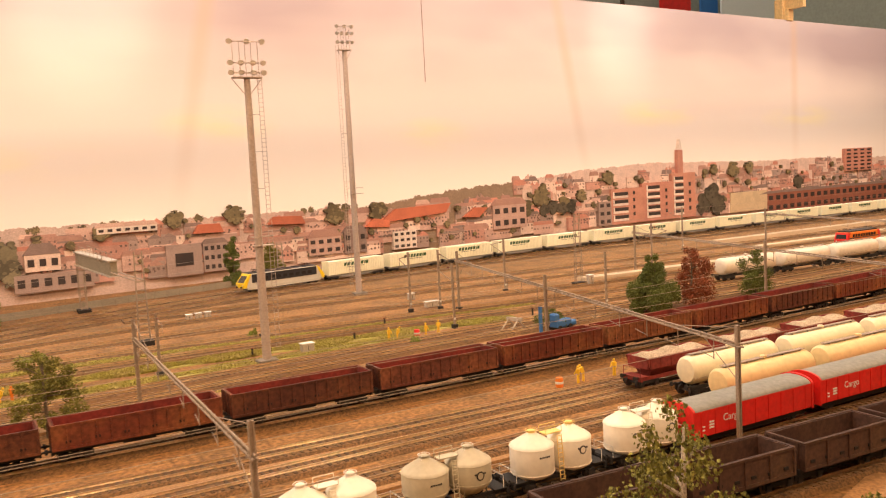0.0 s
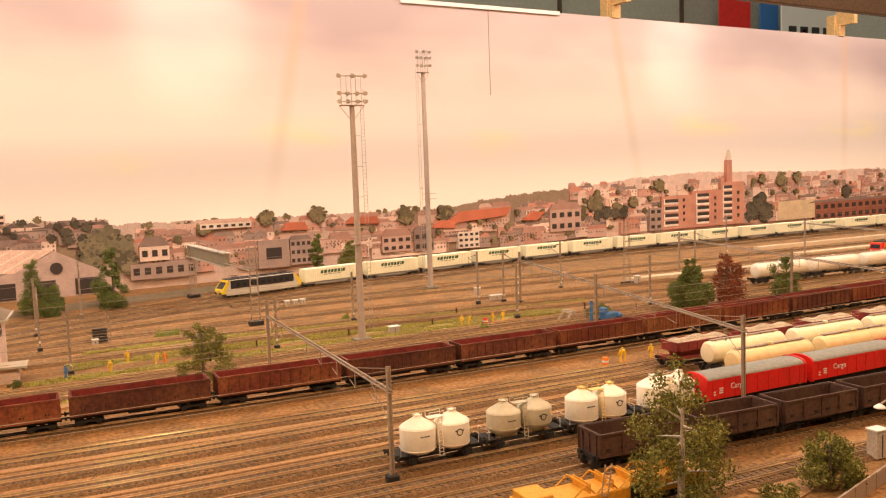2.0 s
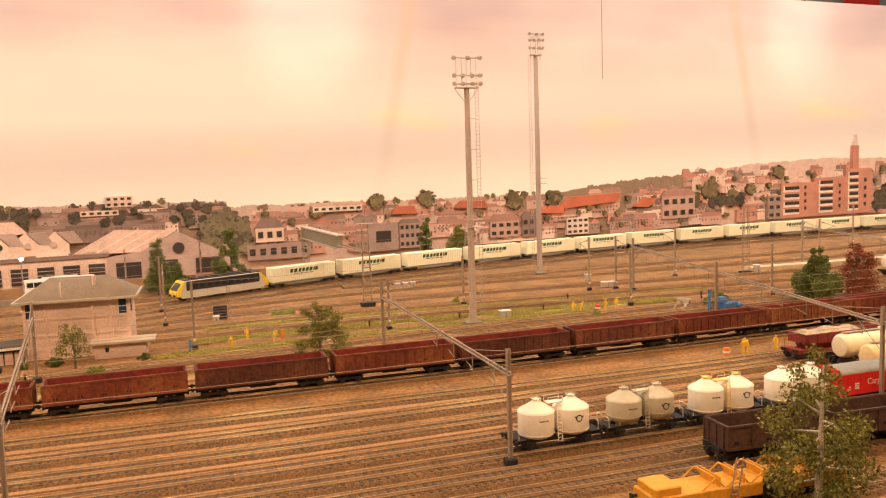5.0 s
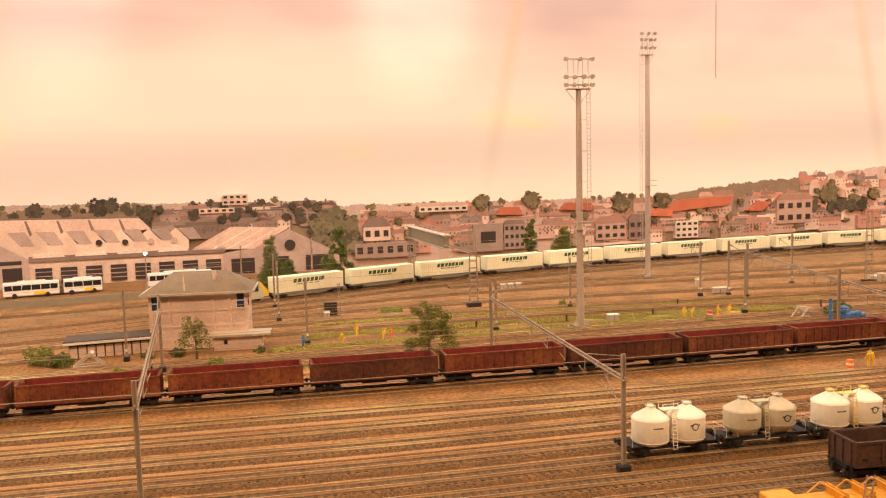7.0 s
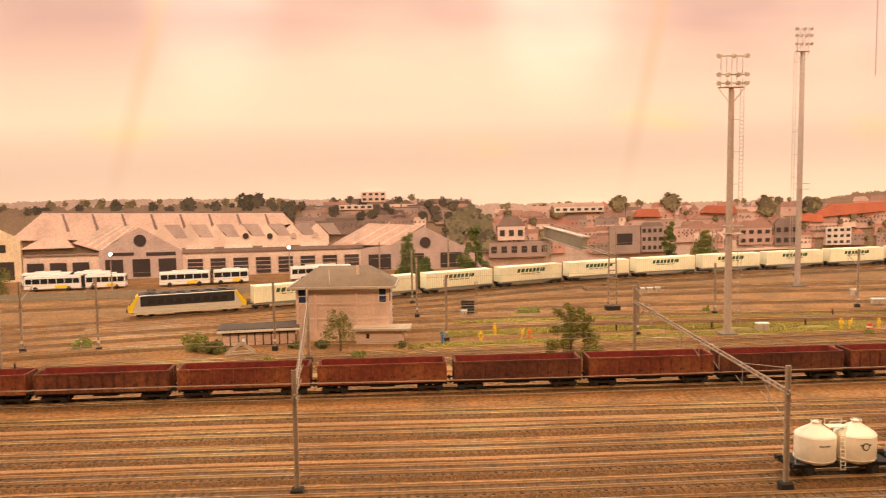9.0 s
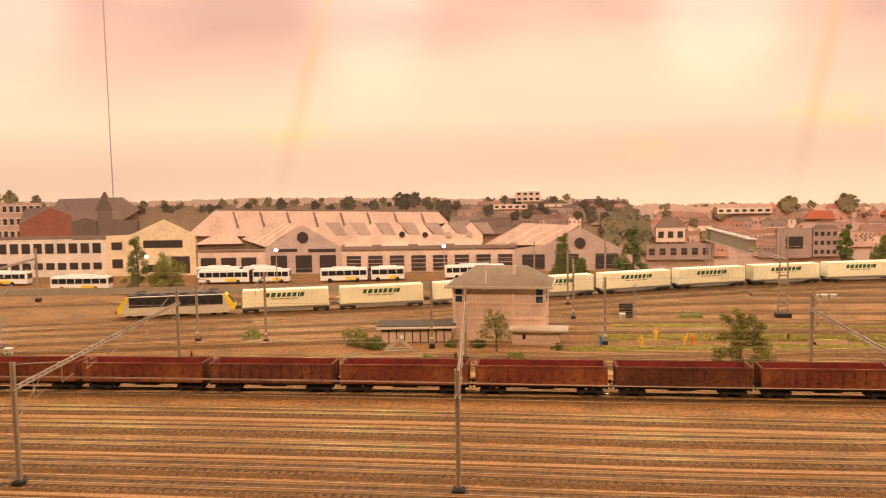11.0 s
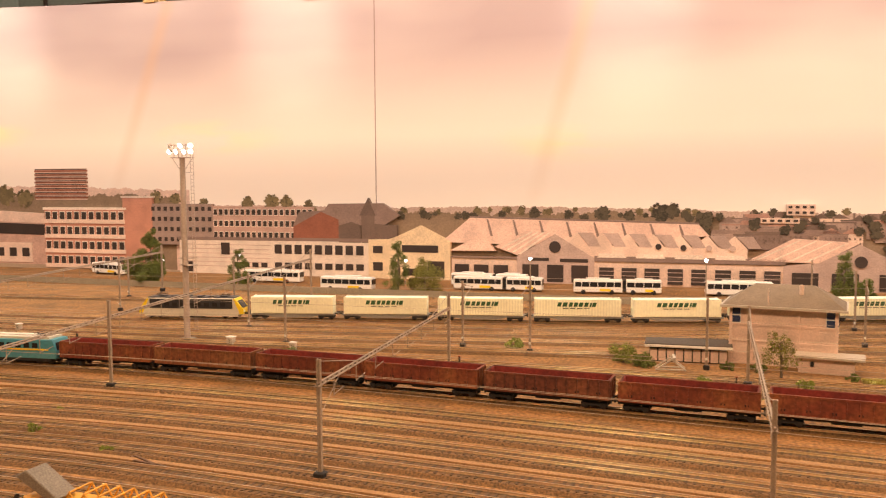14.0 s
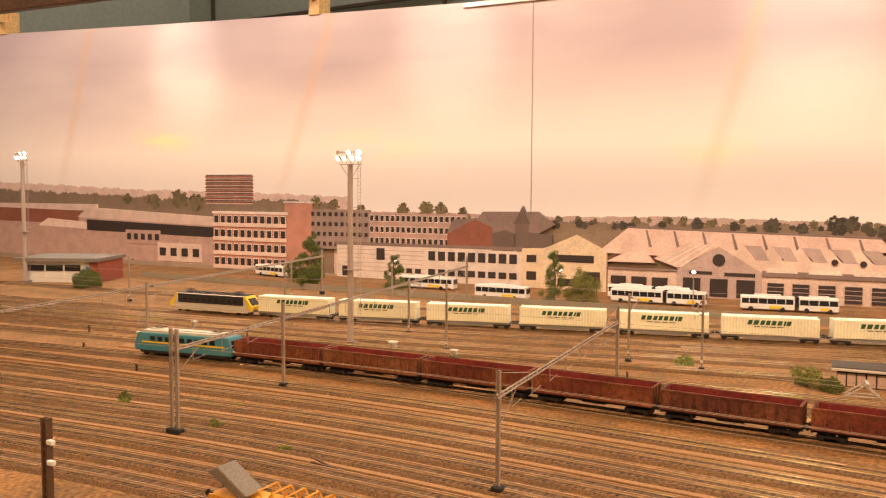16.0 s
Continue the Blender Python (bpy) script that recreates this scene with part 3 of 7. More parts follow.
def silo_wagon(dirty, trim="silo"):
    w = thing("silo_wagon", "dirty grey-cream twin-silo cement wagon" if dirty else "white twin-silo cement wagon with %s ladder" % ("yellow" if trim == "trim_yellow" else "white"), "freight wagon", "silo wagons")
    skin = "silo_grey" if dirty else "silo"
    bm = bmesh.new()
    for side in (-1, 1):
        box(bm, (0, side * 0.0100, 0.0155), (0.092, 0.0016, 0.0034))
    for x in (-0.046, 0, 0.046):
        box(bm, (x, 0, 0.0155), (0.0022, 0.028, 0.0034))
    box(bm, (0.040, 0, 0.0176), (0.012, 0.026, 0.0008)), box(bm, (-0.040, 0, 0.0176), (0.012, 0.026, 0.0008))
    part("underframe", bm, "under", w)
    for x in (-0.0190, 0.0190):
        bm = bmesh.new()
        lower = [(0.004, 0.0135), (0.0055, 0.0145), (0.0160, 0.0225), (0.0176, 0.0245), (0.0180, 0.0262)] if dirty else [(0.004, 0.0150), (0.0120, 0.0160), (0.0172, 0.0188), (0.0180, 0.0205)]
        lathe(bm, lower + [(0.0180, 0.0402), (0.0176, 0.0410), (0.0160, 0.0422), (0.0048, 0.0488), (0.0040, 0.0494)], (x, 0), 32)
        silo = part("silo", bm, skin, w, smooth=True)
        bm = bmesh.new()
        lathe(bm, [(0.0036, 0.0499), (0.0036, 0.0512), (0.0022, 0.0520)], (x, 0), 12)
        part("hatch", bm, skin if dirty else trim, silo)
        bm = bmesh.new()
        for k in range(10):
            a, b = 2 * math.pi * k / 10, 2 * math.pi * (k + 1) / 10
            p, q = (x + 0.0048 * math.cos(a), 0.0048 * math.sin(a)), (x + 0.0048 * math.cos(b), 0.0048 * math.sin(b))
            rod(bm, (*p, 0.0518), (*q, 0.0518), 0.00022, seg=5)
            if k % 3 == 0:
                rod(bm, (*p, 0.0485), (*p, 0.0518), 0.00022, seg=5)
        part("top_railing", bm, trim if trim == "trim_yellow" else "white", silo)
        bm = bmesh.new()
        for z in (0.0400, 0.0262 if dirty else 0.0205):
            lathe(bm, [(0.0178, z - 0.0004), (0.0183, z - 0.0002), (0.0183, z + 0.0002), (0.0178, z + 0.0004)], (x, 0), 28)
        part("band", bm, skin, silo)
        bm = bmesh.new()
        for k in range(5):
            box(bm, (x - 0.004 + 0.002 * k, -0.0176 - 0.00016, 0.0345), (0.0014, 0.0006, 0.0011))
        if x > 0:
            bm2 = bmesh.new()
            rod(bm2, (x, -0.0172, 0.0330), (x, -0.0181, 0.0330), 0.0034, seg=20)
            part("round_mark", bm2, "loco_dark", silo)
            bm2 = bmesh.new()
            rod(bm2, (x, -0.0175, 0.0330), (x, -0.0183, 0.0330), 0.0024, seg=20)
            part("round_mark_field", bm2, skin, silo)
        part("writing", bm, "loco_dark", silo)
        bm = bmesh.new()
        for k in range(4):
            a = math.pi / 4 + k * math.pi / 2
            rod(bm, (x + 0.0135 * math.cos(a), 0.0125 * math.sin(a), 0.0160), (x + 0.0155 * math.cos(a), 0.0150 * math.sin(a), 0.0260), 0.0007, seg=6)
        part("leg_frame", bm, skin, silo)
    bm = bmesh.new()
    for side in (-0.0022, 0.0022):
        rod(bm, (side, -0.0150, 0.0125), (side, -0.0120, 0.0470), 0.0004, seg=5)
    for k in range(11):
        t = k / 10
        rod(bm, (-0.0022, -0.0150 + 0.003 * t, 0.0135 + 0.033 * t), (0.0022, -0.0150 + 0.003 * t, 0.0135 + 0.033 * t), 0.0003, seg=5)
    part("ladder", bm, skin if dirty else trim, w)
    bm = bmesh.new()
    box(bm, (0, 0, 0.0468), (0.016, 0.009, 0.0008))
    for x in (-0.008, 0.008):
        for y in (-0.0045, 0.0045):
            rod(bm, (x, y, 0.0468), (x, y, 0.0520), 0.0003, seg=5)
    for y in (-0.0045, 0.0045):
        rod(bm, (-0.008, y, 0.0520), (0.008, y, 0.0520), 0.0003, seg=5)
    part("walkway", bm, skin if dirty else trim, w)
    bm = bmesh.new()
    for x in (-0.043, 0.043):
        for y in (-0.012, 0.012):
            rod(bm, (x, y, 0.0176), (x, y, 0.0270), 0.0003, seg=5)
        rod(bm, (x, -0.012, 0.0270), (x, 0.012, 0.0270), 0.0003, seg=5)
    part("end_railing", bm, "white", w)
    running_gear(w, 0.0515, bogie=False, at=(0.030,))
    return w


sl = LINES["front_a"]
clean, dirty, golden = silo_wagon(False), silo_wagon(True), silo_wagon(False, "trim_yellow")
squeeze = Matrix.Diagonal((0.935, 0.95, 1.0, 1.0))
for data in {c.data for ob in (clean, dirty, golden) for c in ob.children_recursive if c.type == "MESH"}:
    data.transform(squeeze)
s_first = sl.s_of_x(0.101) + 0.0465
for k in range(4):
    stand((clean, dirty, golden, clean)[k], sl, s_first + k * 0.0918, k < 3)


def red_wagon():
    w = thing("sliding_wall_wagon", "bright red freight wagon with rounded grey roof", "freight wagon", "red covered wagons")
    L = 0.0745
    bm = bmesh.new()
    for side in (-1, 1):
        box(bm, (0, side * 0.0165, 0.0280), (2 * L, 0.0014, 0.0220))
    box(bm, (0, 0, 0.0175), (2 * L, 0.032, 0.002))
    part("side_wall", bm, "red", w)
    bm = bmesh.new()
    for side in (-1, 1):
        for k in range(9):
            box(bm, (-L + 2 * L * (k + 0.5) / 9, side * 0.0174, 0.0278), (0.0012, 0.0006, 0.0210))
    part("panel_ribs", bm, "red", w)
    bm = bmesh.new()
    prism(bm, [(0.0172, 0.0385)] + [(0.0172 * math.cos(a), 0.0385 + 0.0062 * math.sin(a)) for a in [math.pi * k / 14 for k in range(1, 14)]] + [(-0.0172, 0.0385)], -L, L)
    part("roof", bm, "roof_grey", w, smooth=True)
    for end in (-1, 1):
        bm = bmesh.new()
        prof = [(0.0182, 0.0160), (0.0182, 0.0388)] + [(0.0182 * math.cos(a), 0.0388 + 0.0070 * math.sin(a)) for a in [math.pi * k / 14 for k in range(1, 14)]] + [(-0.0182, 0.0388), (-0.0182, 0.0160)]
        prism(bm, prof, end * L - 0.0012 + end * 0.0008, end * L + 0.0012 + end * 0.0008)
        part("end_wall", bm, "red", w)
    bm = bmesh.new()
    for side in (-1, 1):
        box(bm, (0, side * 0.0130, 0.0140), (2 * L - 0.01, 0.0016, 0.0050))
    box(bm, (0, 0, 0.0120), (0.04, 0.014, 0.005))
    part("underframe", bm, "under", w)
    cu = bpy.data.curves.new("lettering", "FONT")
    cu.body, cu.size, cu.align_x, cu.extrude = "Cargo", 0.0088, "CENTER", 0.0001
    tmp = new("lettering", cu)
    dg = bpy.context.evaluated_depsgraph_get()
    me = bpy.data.meshes.new_from_object(tmp.evaluated_get(dg))
    bpy.data.objects.remove(tmp)
    me.materials.clear(), me.materials.append(M["white"])
    text = new("lettering", me)
    text.parent, text.matrix_local = w, pose(-0.030, -0.01775, 0.0265, 90, 0, 0)
    bm = bmesh.new()
    for k in range(3):
        box(bm, (-0.0545, -0.0174, 0.0285 - 0.0024 * k), (0.0055, 0.0006, 0.0014))
    for k in range(2):
        box(bm, (-0.064, -0.0174, 0.0225 + 0.003 * k), (0.003, 0.0006, 0.0012))
    part("writing", bm, "white", w)
    running_gear(w, 0.0805, bogie=False, at=(0.055,))
    return w


redw = red_wagon()
s_red = sl.s_of_x(0.460) + 0.0805
for k in range(6):
    stand(redw, sl, s_red + k * 0.1625, k == 0)


def tank_wagon(name, label, material, length, radius, zc, group):
    w = thing(name, label, "freight wagon", group)
    L = length / 2 - 0.009
    bm = bmesh.new()
    n, seg = [], 28
    prof = [(-L, 0.0), (-L, radius * 0.45), (-L + 0.0012, radius * 0.80), (-L + 0.0045, radius * 0.97), (-L + 0.008, radius), (L - 0.008, radius), (L - 0.0045, radius * 0.97), (L - 0.0012, radius * 0.80), (L, radius * 0.45), (L, 0.0)]
    rings = [[bm.verts.new((x, max(r, 1e-5) * math.cos(2 * math.pi * k / seg), zc + max(r, 1e-5) * math.sin(2 * math.pi * k / seg))) for k in range(seg)] for x, r in prof]
    for a, b in zip(rings, rings[1:]):
        for k in range(seg):
            bm.faces.new((a[k], a[(k + 1) % seg], b[(k + 1) % seg], b[k]))
    part("tank", bm, material, w, smooth=True)
    bm = bmesh.new()
    box(bm, (0, 0, zc + radius + 0.0012), (2 * L * 0.9, 0.006, 0.0006))
    for k in range(5):
        box(bm, (-L * 0.8 + L * 0.4 * k, 0, zc + radius + 0.0004), (0.001, 0.006, 0.0014))
    part("walkway", bm, "steel", w)
    bm = bmesh.new()
    lathe(bm, [(0.0035, zc + radius - 0.001), (0.0035, zc + radius + 0.003), (0.002, zc + radius + 0.0036)], (0, 0), 12)
    part("dome", bm, material, w)
    for x in (-L * 0.55, L * 0.55):
        bm = bmesh.new()
        box(bm, (x, 0, zc - radius * 0.9), (0.006, 0.024, 0.006))
        part("saddle", bm, "under", w)
    bm = bmesh.new()
    for side in (-1, 1):
        box(bm, (0, side * 0.0105, 0.0165), (length - 0.012, 0.0016, 0.0036))
    part("underframe", bm, "under", w)
    bm = bmesh.new()
    for side in (-1, 1):
        rod(bm, (-L, side * 0.0135, 0.0265), (L, side * 0.0135, 0.0265), 0.0003, seg=5)
    part("side_rail", bm, "steel", w)
    running_gear(w, length / 2)
    return w


tl = LINES["road_3"]
tankw = tank_wagon("tank_wagon", "cream painted tank wagon with rounded ends", "tank", 0.150, 0.0150, 0.0325, "cream tank wagons")
for k in range(6):
    stand(tankw, tl, tl.s_of_x(0.578) + 0.073 + k * 0.152, k == 0)
nl = LINES["silo_road"]
tanky = tank_wagon("tank_wagon", "yellow-cream tank wagon with rounded ends", "tank_yellow", 0.150, 0.0150, 0.0325, "cream tank wagons")
for k in range(6):
    stand(tanky, nl, nl.s_of_x(0.563) + 0.073 + k * 0.152, k == 0)


def gravel_wagon():
    w = thing("hopper_wagon", "dark red hopper wagon heaped with pale gravel", "freight wagon", "gravel hopper wagons")
    bm = bmesh.new()
    for side in (-1, 1):
        slab(bm, [(-0.046, 0.0270), (0.046, 0.0270), (0.050, 0.0390), (-0.050, 0.0390)], side * 0.0160 - 0.0008, side * 0.0160 + 0.0008)
    for end in (-1, 1):
        box(bm, (end * 0.048, 0, 0.0330), (0.0014, 0.031, 0.0120))
    prism(bm, [(-0.015, 0.0270), (0.015, 0.0270), (0.006, 0.0150), (-0.006, 0.0150)], -0.040, 0.040)
    part("hopper", bm, "brown_in", w)
    bm = bmesh.new()
    for side in (-1, 1):
        for k in range(7):
            box(bm, (-0.045 + 0.015 * k, side * 0.0172, 0.0330), (0.0014, 0.0010, 0.0120))
    part("ribs", bm, "brown_in", w)
    bm = bmesh.new()
    nx, ny, grid = 24, 8, []
    for i in range(nx + 1):
        row = []
        for j in range(ny + 1):
            u, v = i / nx * 2 - 1, j / ny * 2 - 1
            z = 0.0372 + 0.0065 * (1 - v * v) * (0.6 + 0.4 * math.cos(u * 7.5)) * (1 - u ** 6) + 0.0008 * random.random()
            row.append(bm.verts.new((u * 0.047, v * 0.0150, z)))
        grid.append(row)
    for i in range(nx):
        for j in range(ny):
            bm.faces.new((grid[i][j], grid[i + 1][j], grid[i + 1][j + 1], grid[i][j + 1]))
    part("gravel_load", bm, "gravel_load", w)
    bm = bmesh.new()
    for side in (-1, 1):
        box(bm, (0, side * 0.0110, 0.0165), (0.112, 0.0018, 0.0038))
    for end in (-1, 1):
        box(bm, (end * 0.052, 0, 0.0190), (0.012, 0.028, 0.0008)), box(bm, (end * 0.056, 0, 0.0165), (0.002, 0.029, 0.004))
        for y in (-0.013, 0.013):
            rod(bm, (end * 0.057, y, 0.018), (end * 0.057, y, 0.029), 0.0004, seg=5)
        rod(bm, (end * 0.057, -0.013, 0.029), (end * 0.057, 0.013, 0.029), 0.0004, seg=5)
    part("underframe", bm, "brown_in", w)
    running_gear(w, 0.063)
    return w


gl = LINES["tank_road"]
gravelw = gravel_wagon()
for k in range(8):
    stand(gravelw, gl, gl.s_of_x(0.562) + 0.063 + k * 0.1265, k == 0)


def loco(name, label, half, skin, band, nose, roof_skin, modern):
    """An electric locomotive: body with raked noses, window band, roof gear, bogies."""
    w = thing(name, label, "locomotive")
    L = half - 0.004
    rake, z0, z1 = (0.017, 0.0150, 0.0475) if modern else (0.006, 0.0150, 0.0440)
    wy = 0.0172
    side = [(-L, z0), (L, z0), (L, z0 + 0.011), (L - rake, z1), (-L + rake, z1), (-L, z0 + 0.011)]
    bm = bmesh.new()
    slab(bm, side, -wy, wy)
    part("body", bm, skin, w, bevel=0.0012)
    for end in (-1, 1):
        bm = bmesh.new()
        o = [(end * (L + 0.0006), z0 + 0.002), (end * (L + 0.0006), z0 + 0.0112), (end * (L - rake + 0.0006), z1 - 0.0006), (end * (L - rake - (0.003 if modern else 0.008)), z1 - 0.0006), (end * (L - 0.009), z0 + 0.009), (end * (L - 0.007), z0 + 0.002)]
        slab(bm, o if end > 0 else o[::-1], -wy - 0.0006, wy + 0.0006)
        cab = part("nose", bm, nose, w)
        bm = bmesh.new()
        zc = z0 + 0.0135
        f = lambda z: L - rake * (z - z0 - 0.011) / (z1 - z0 - 0.011)
        a, b = zc, z1 - 0.005
        v = [bm.verts.new((end * (f(z) + 0.0012), y, z)) for z, y in ((a, -0.0145), (a, 0.0145), (b, 0.0125), (b, -0.0125))]
        bm.faces.new(v)
        geo = bmesh.ops.extrude_face_region(bm, geom=bm.faces[:])
        bmesh.ops.translate(bm, verts=[q for q in geo["geom"] if isinstance(q, bmesh.types.BMVert)], vec=(-end * 0.0015, 0, 0))
        part("windscreen", bm, "glass_dark", cab)
        for y in (-0.012, 0.012):
            bm = bmesh.new()
            rod(bm, (end * (L + 0.0002), y, z0 + 0.0075), (end * (L + 0.0016), y, z0 + 0.0075), 0.0016, seg=10)
            part("headlight", bm, "white", cab)
    for s in (-1, 1):
        bm = bmesh.new()
        box(bm, (0, s * (wy + 0.0002), z0 + (0.0215 if modern else 0.0140)), (2 * L * (0.80 if modern else 0.86), 0.0010, 0.0185 if modern else 0.0022))
        part("side_band", bm, band, w)
        bm = bmesh.new()
        for k in range(9):
            box(bm, (-L * 0.62 + L * 1.24 * k / 8, s * (wy + 0.0008), z0 + 0.0200), (L * 0.10, 0.0008, 0.0070))
        part("grilles", bm, "under" if modern else "glass_dark", w)
        bm = bmesh.new()
        box(bm, (0, s * (wy - 0.002), z0 - 0.0010), (2 * L * 0.9, 0.0030, 0.0040))
        part("skirt", bm, "loco_grey" if modern else "under", w)
    bm = bmesh.new()
    box(bm, (0, 0, z1 + 0.0006), (2 * (L - rake) - (0.002 if modern else 0.012), 0.032 if modern else 0.030, 0.0022 if modern else 0.0052))
    for k in range(6):
        box(bm, (-L * 0.6 + L * 0.24 * k, 0, z1 + 0.0022), (0.014, 0.015, 0.0022))
    part("roof", bm, roof_skin, w)
    for sx in (-1, 1):
        bm = bmesh.new()
        x = sx * L * 0.62
        for y in (-0.006, 0.006):
            rod(bm, (x - 0.012, y, z1 + 0.0040), (x + 0.010, y * 0.8, z1 + 0.0062), 0.0004, seg=5)
            rod(bm, (x + 0.010, y * 0.8, z1 + 0.0062), (x - 0.006, y, z1 + 0.0072), 0.0004, seg=5)
        rod(bm, (x - 0.006, -0.010, z1 + 0.0074), (x - 0.006, 0.010, z1 + 0.0074), 0.0005, seg=5)
        part("pantograph", bm, "under", w)
    bm = bmesh.new()
    box(bm, (0, 0, 0.0130), (0.05, 0.022, 0.007))
    part("equipment_box", bm, "under", w)
    running_gear(w, half, 0.0066)
    return w


blue = loco("electric_locomotive", "turquoise electric locomotive with pale roof and yellow stripes", 0.094, "loco_blue", "loco_yellow", "loco_blue", "loco_grey", False)
stand(blue, fr, S0 - PITCH / 2 - 0.0945, True)


# the long container train on the far line, which moves
def container_wagon():
    w = thing("container_wagon", "cream swap-body container on a grey flat wagon", "freight wagon", "moving container train")
    bm = bmesh.new()
    box(bm, (0, 0, 0.0345), (0.161, 0.0295, 0.0325))
    cont = part("container", bm, "cream", w, bevel=0.0006)
    bm = bmesh.new()
    for s in (-1, 1):
        for k in range(30):
            box(bm, (-0.0775 + 0.155 * k / 29, s * 0.01495, 0.0345), (0.0020, 0.0007, 0.0285))
    part("corrugation", bm, "cream", cont)
    bm = bmesh.new()
    for x in (-0.0795, 0.0795):
        for y in (-0.0142, 0.0142):
            box(bm, (x, y, 0.0345), (0.0024, 0.0024, 0.0332))
    part("corner_post", bm, "cream", cont)
    bm = bmesh.new()
    x = -0.038
    for k, wide in enumerate((0.0098, 0.0115, 0.0092, 0.0092, 0.0100, 0.0100, 0.0046, 0.0100)):
        for s in (-1,):
            h = 0.0078
            sk = 0.0022
            y0, y1 = s * 0.0153, s * 0.0157
            slab(bm, [(x, 0.0370), (x + wide * 0.70, 0.0370), (x + wide * 0.70 + sk, 0.0370 + h), (x + sk, 0.0370 + h)], min(y0, y1), max(y0, y1))
        x += wide
    part("brand_mark", bm, "green_mark", cont)
    bm = bmesh.new()
    for k in range(4):
        box(bm, (-0.022 + 0.013 * k, -0.0155, 0.0335), (0.010, 0.0005, 0.0010))
    part("writing", bm, "loco_dark", cont)
    bm = bmesh.new()
    for s in (-1, 1):
        slab(bm, [(-0.086, 0.0180), (0.086, 0.0180), (0.086, 0.0150), (0.055, 0.0150), (0.035, 0.0110), (-0.035, 0.0110), (-0.055, 0.0150), (-0.086, 0.0150)], s * 0.0125 - 0.0010, s * 0.0125 + 0.0010)
    box(bm, (0, 0, 0.0172), (0.172, 0.024, 0.0016))
    part("flat_frame", bm, "grey_flat", w)
    bm = bmesh.new()
    for k in range(14):
        box(bm, (-0.078 + 0.012 * k, -0.0140, 0.0200), (0.0030, 0.0014, 0.0028))
    part("lashing_rings", bm, "loco_yellow", w)
    running_gear(w, 0.0905, at=(0.066,))
    return w


CAR = 0.183
main_loco = loco("electric_locomotive", "grey and dark electric locomotive with yellow noses hauling containers", 0.1095, "loco_grey", "loco_dark", "loco_yellow", "loco_dark", True)
first_car = container_wagon()
cars = [first_car] + [copy_thing(first_car, pose(0, 0, 0)) for _ in range(14)]
main = LINES["main_b"]


def motions():
    """The container train runs along the far line from right to left."""
    nose = [(0.0, 0.475), (2.5, 0.125), (4.0, -0.045), (7.0, -0.400), (9.0, -0.715), (12.0, -1.175), (15.5, -1.735), (16.0, -1.82)]
    marks = [(t, main.s_of_x(x)) for t, x in nose]
    times = [0.5 * k for k in range(33)]
    for k, ob in enumerate([main_loco] + cars):
        back = 0.1095 if k == 0 else 0.219 + CAR * (k - 0.5)
        rows = []
        for t in times:
            s = float(np.interp(t, [m[0] for m in marks], [m[1] for m in marks])) + back
            (a, _), (b, _) = main.at(s - 0.06), main.at(s + 0.06)
            c, d = (a + b) / 2, b - a
            rows.append((t, pose(c.x, c.y, 0, 0, 0, math.degrees(math.atan2(d.y, d.x)))))
        walk(ob, rows)


# ---- trees and shrubs ----
def leaf_cloud(bm, blobs, count, size, rng):
    """Small two-sided leaf clumps scattered through a set of (centre, radius) blobs, denser at the outside."""
    for centre, radius in blobs:
        for _ in range(int(count * radius ** 2)):
            d = Vector((rng.gauss(0, 1), rng.gauss(0, 1), rng.gauss(0, 1))).normalized()
            p = Vector(centre) + d * radius * (0.25 + 0.95 * rng.random() ** 0.75)
            s = size * (0.6 + 0.9 * rng.random())
            q = Euler((rng.uniform(0, 6.3), rng.uniform(0, 6.3), rng.uniform(0, 6.3))).to_matrix()
            v = [bm.verts.new(p + q @ Vector(c) * s) for c in ((-0.5, -0.3, 0), (0.5, -0.35, 0.1), (0.6, 0.3, -0.1), (-0.3, 0.5, 0.15))]
            bm.faces.new((v[0], v[1], v[2])), bm.faces.new((v[0], v[2], v[3]))


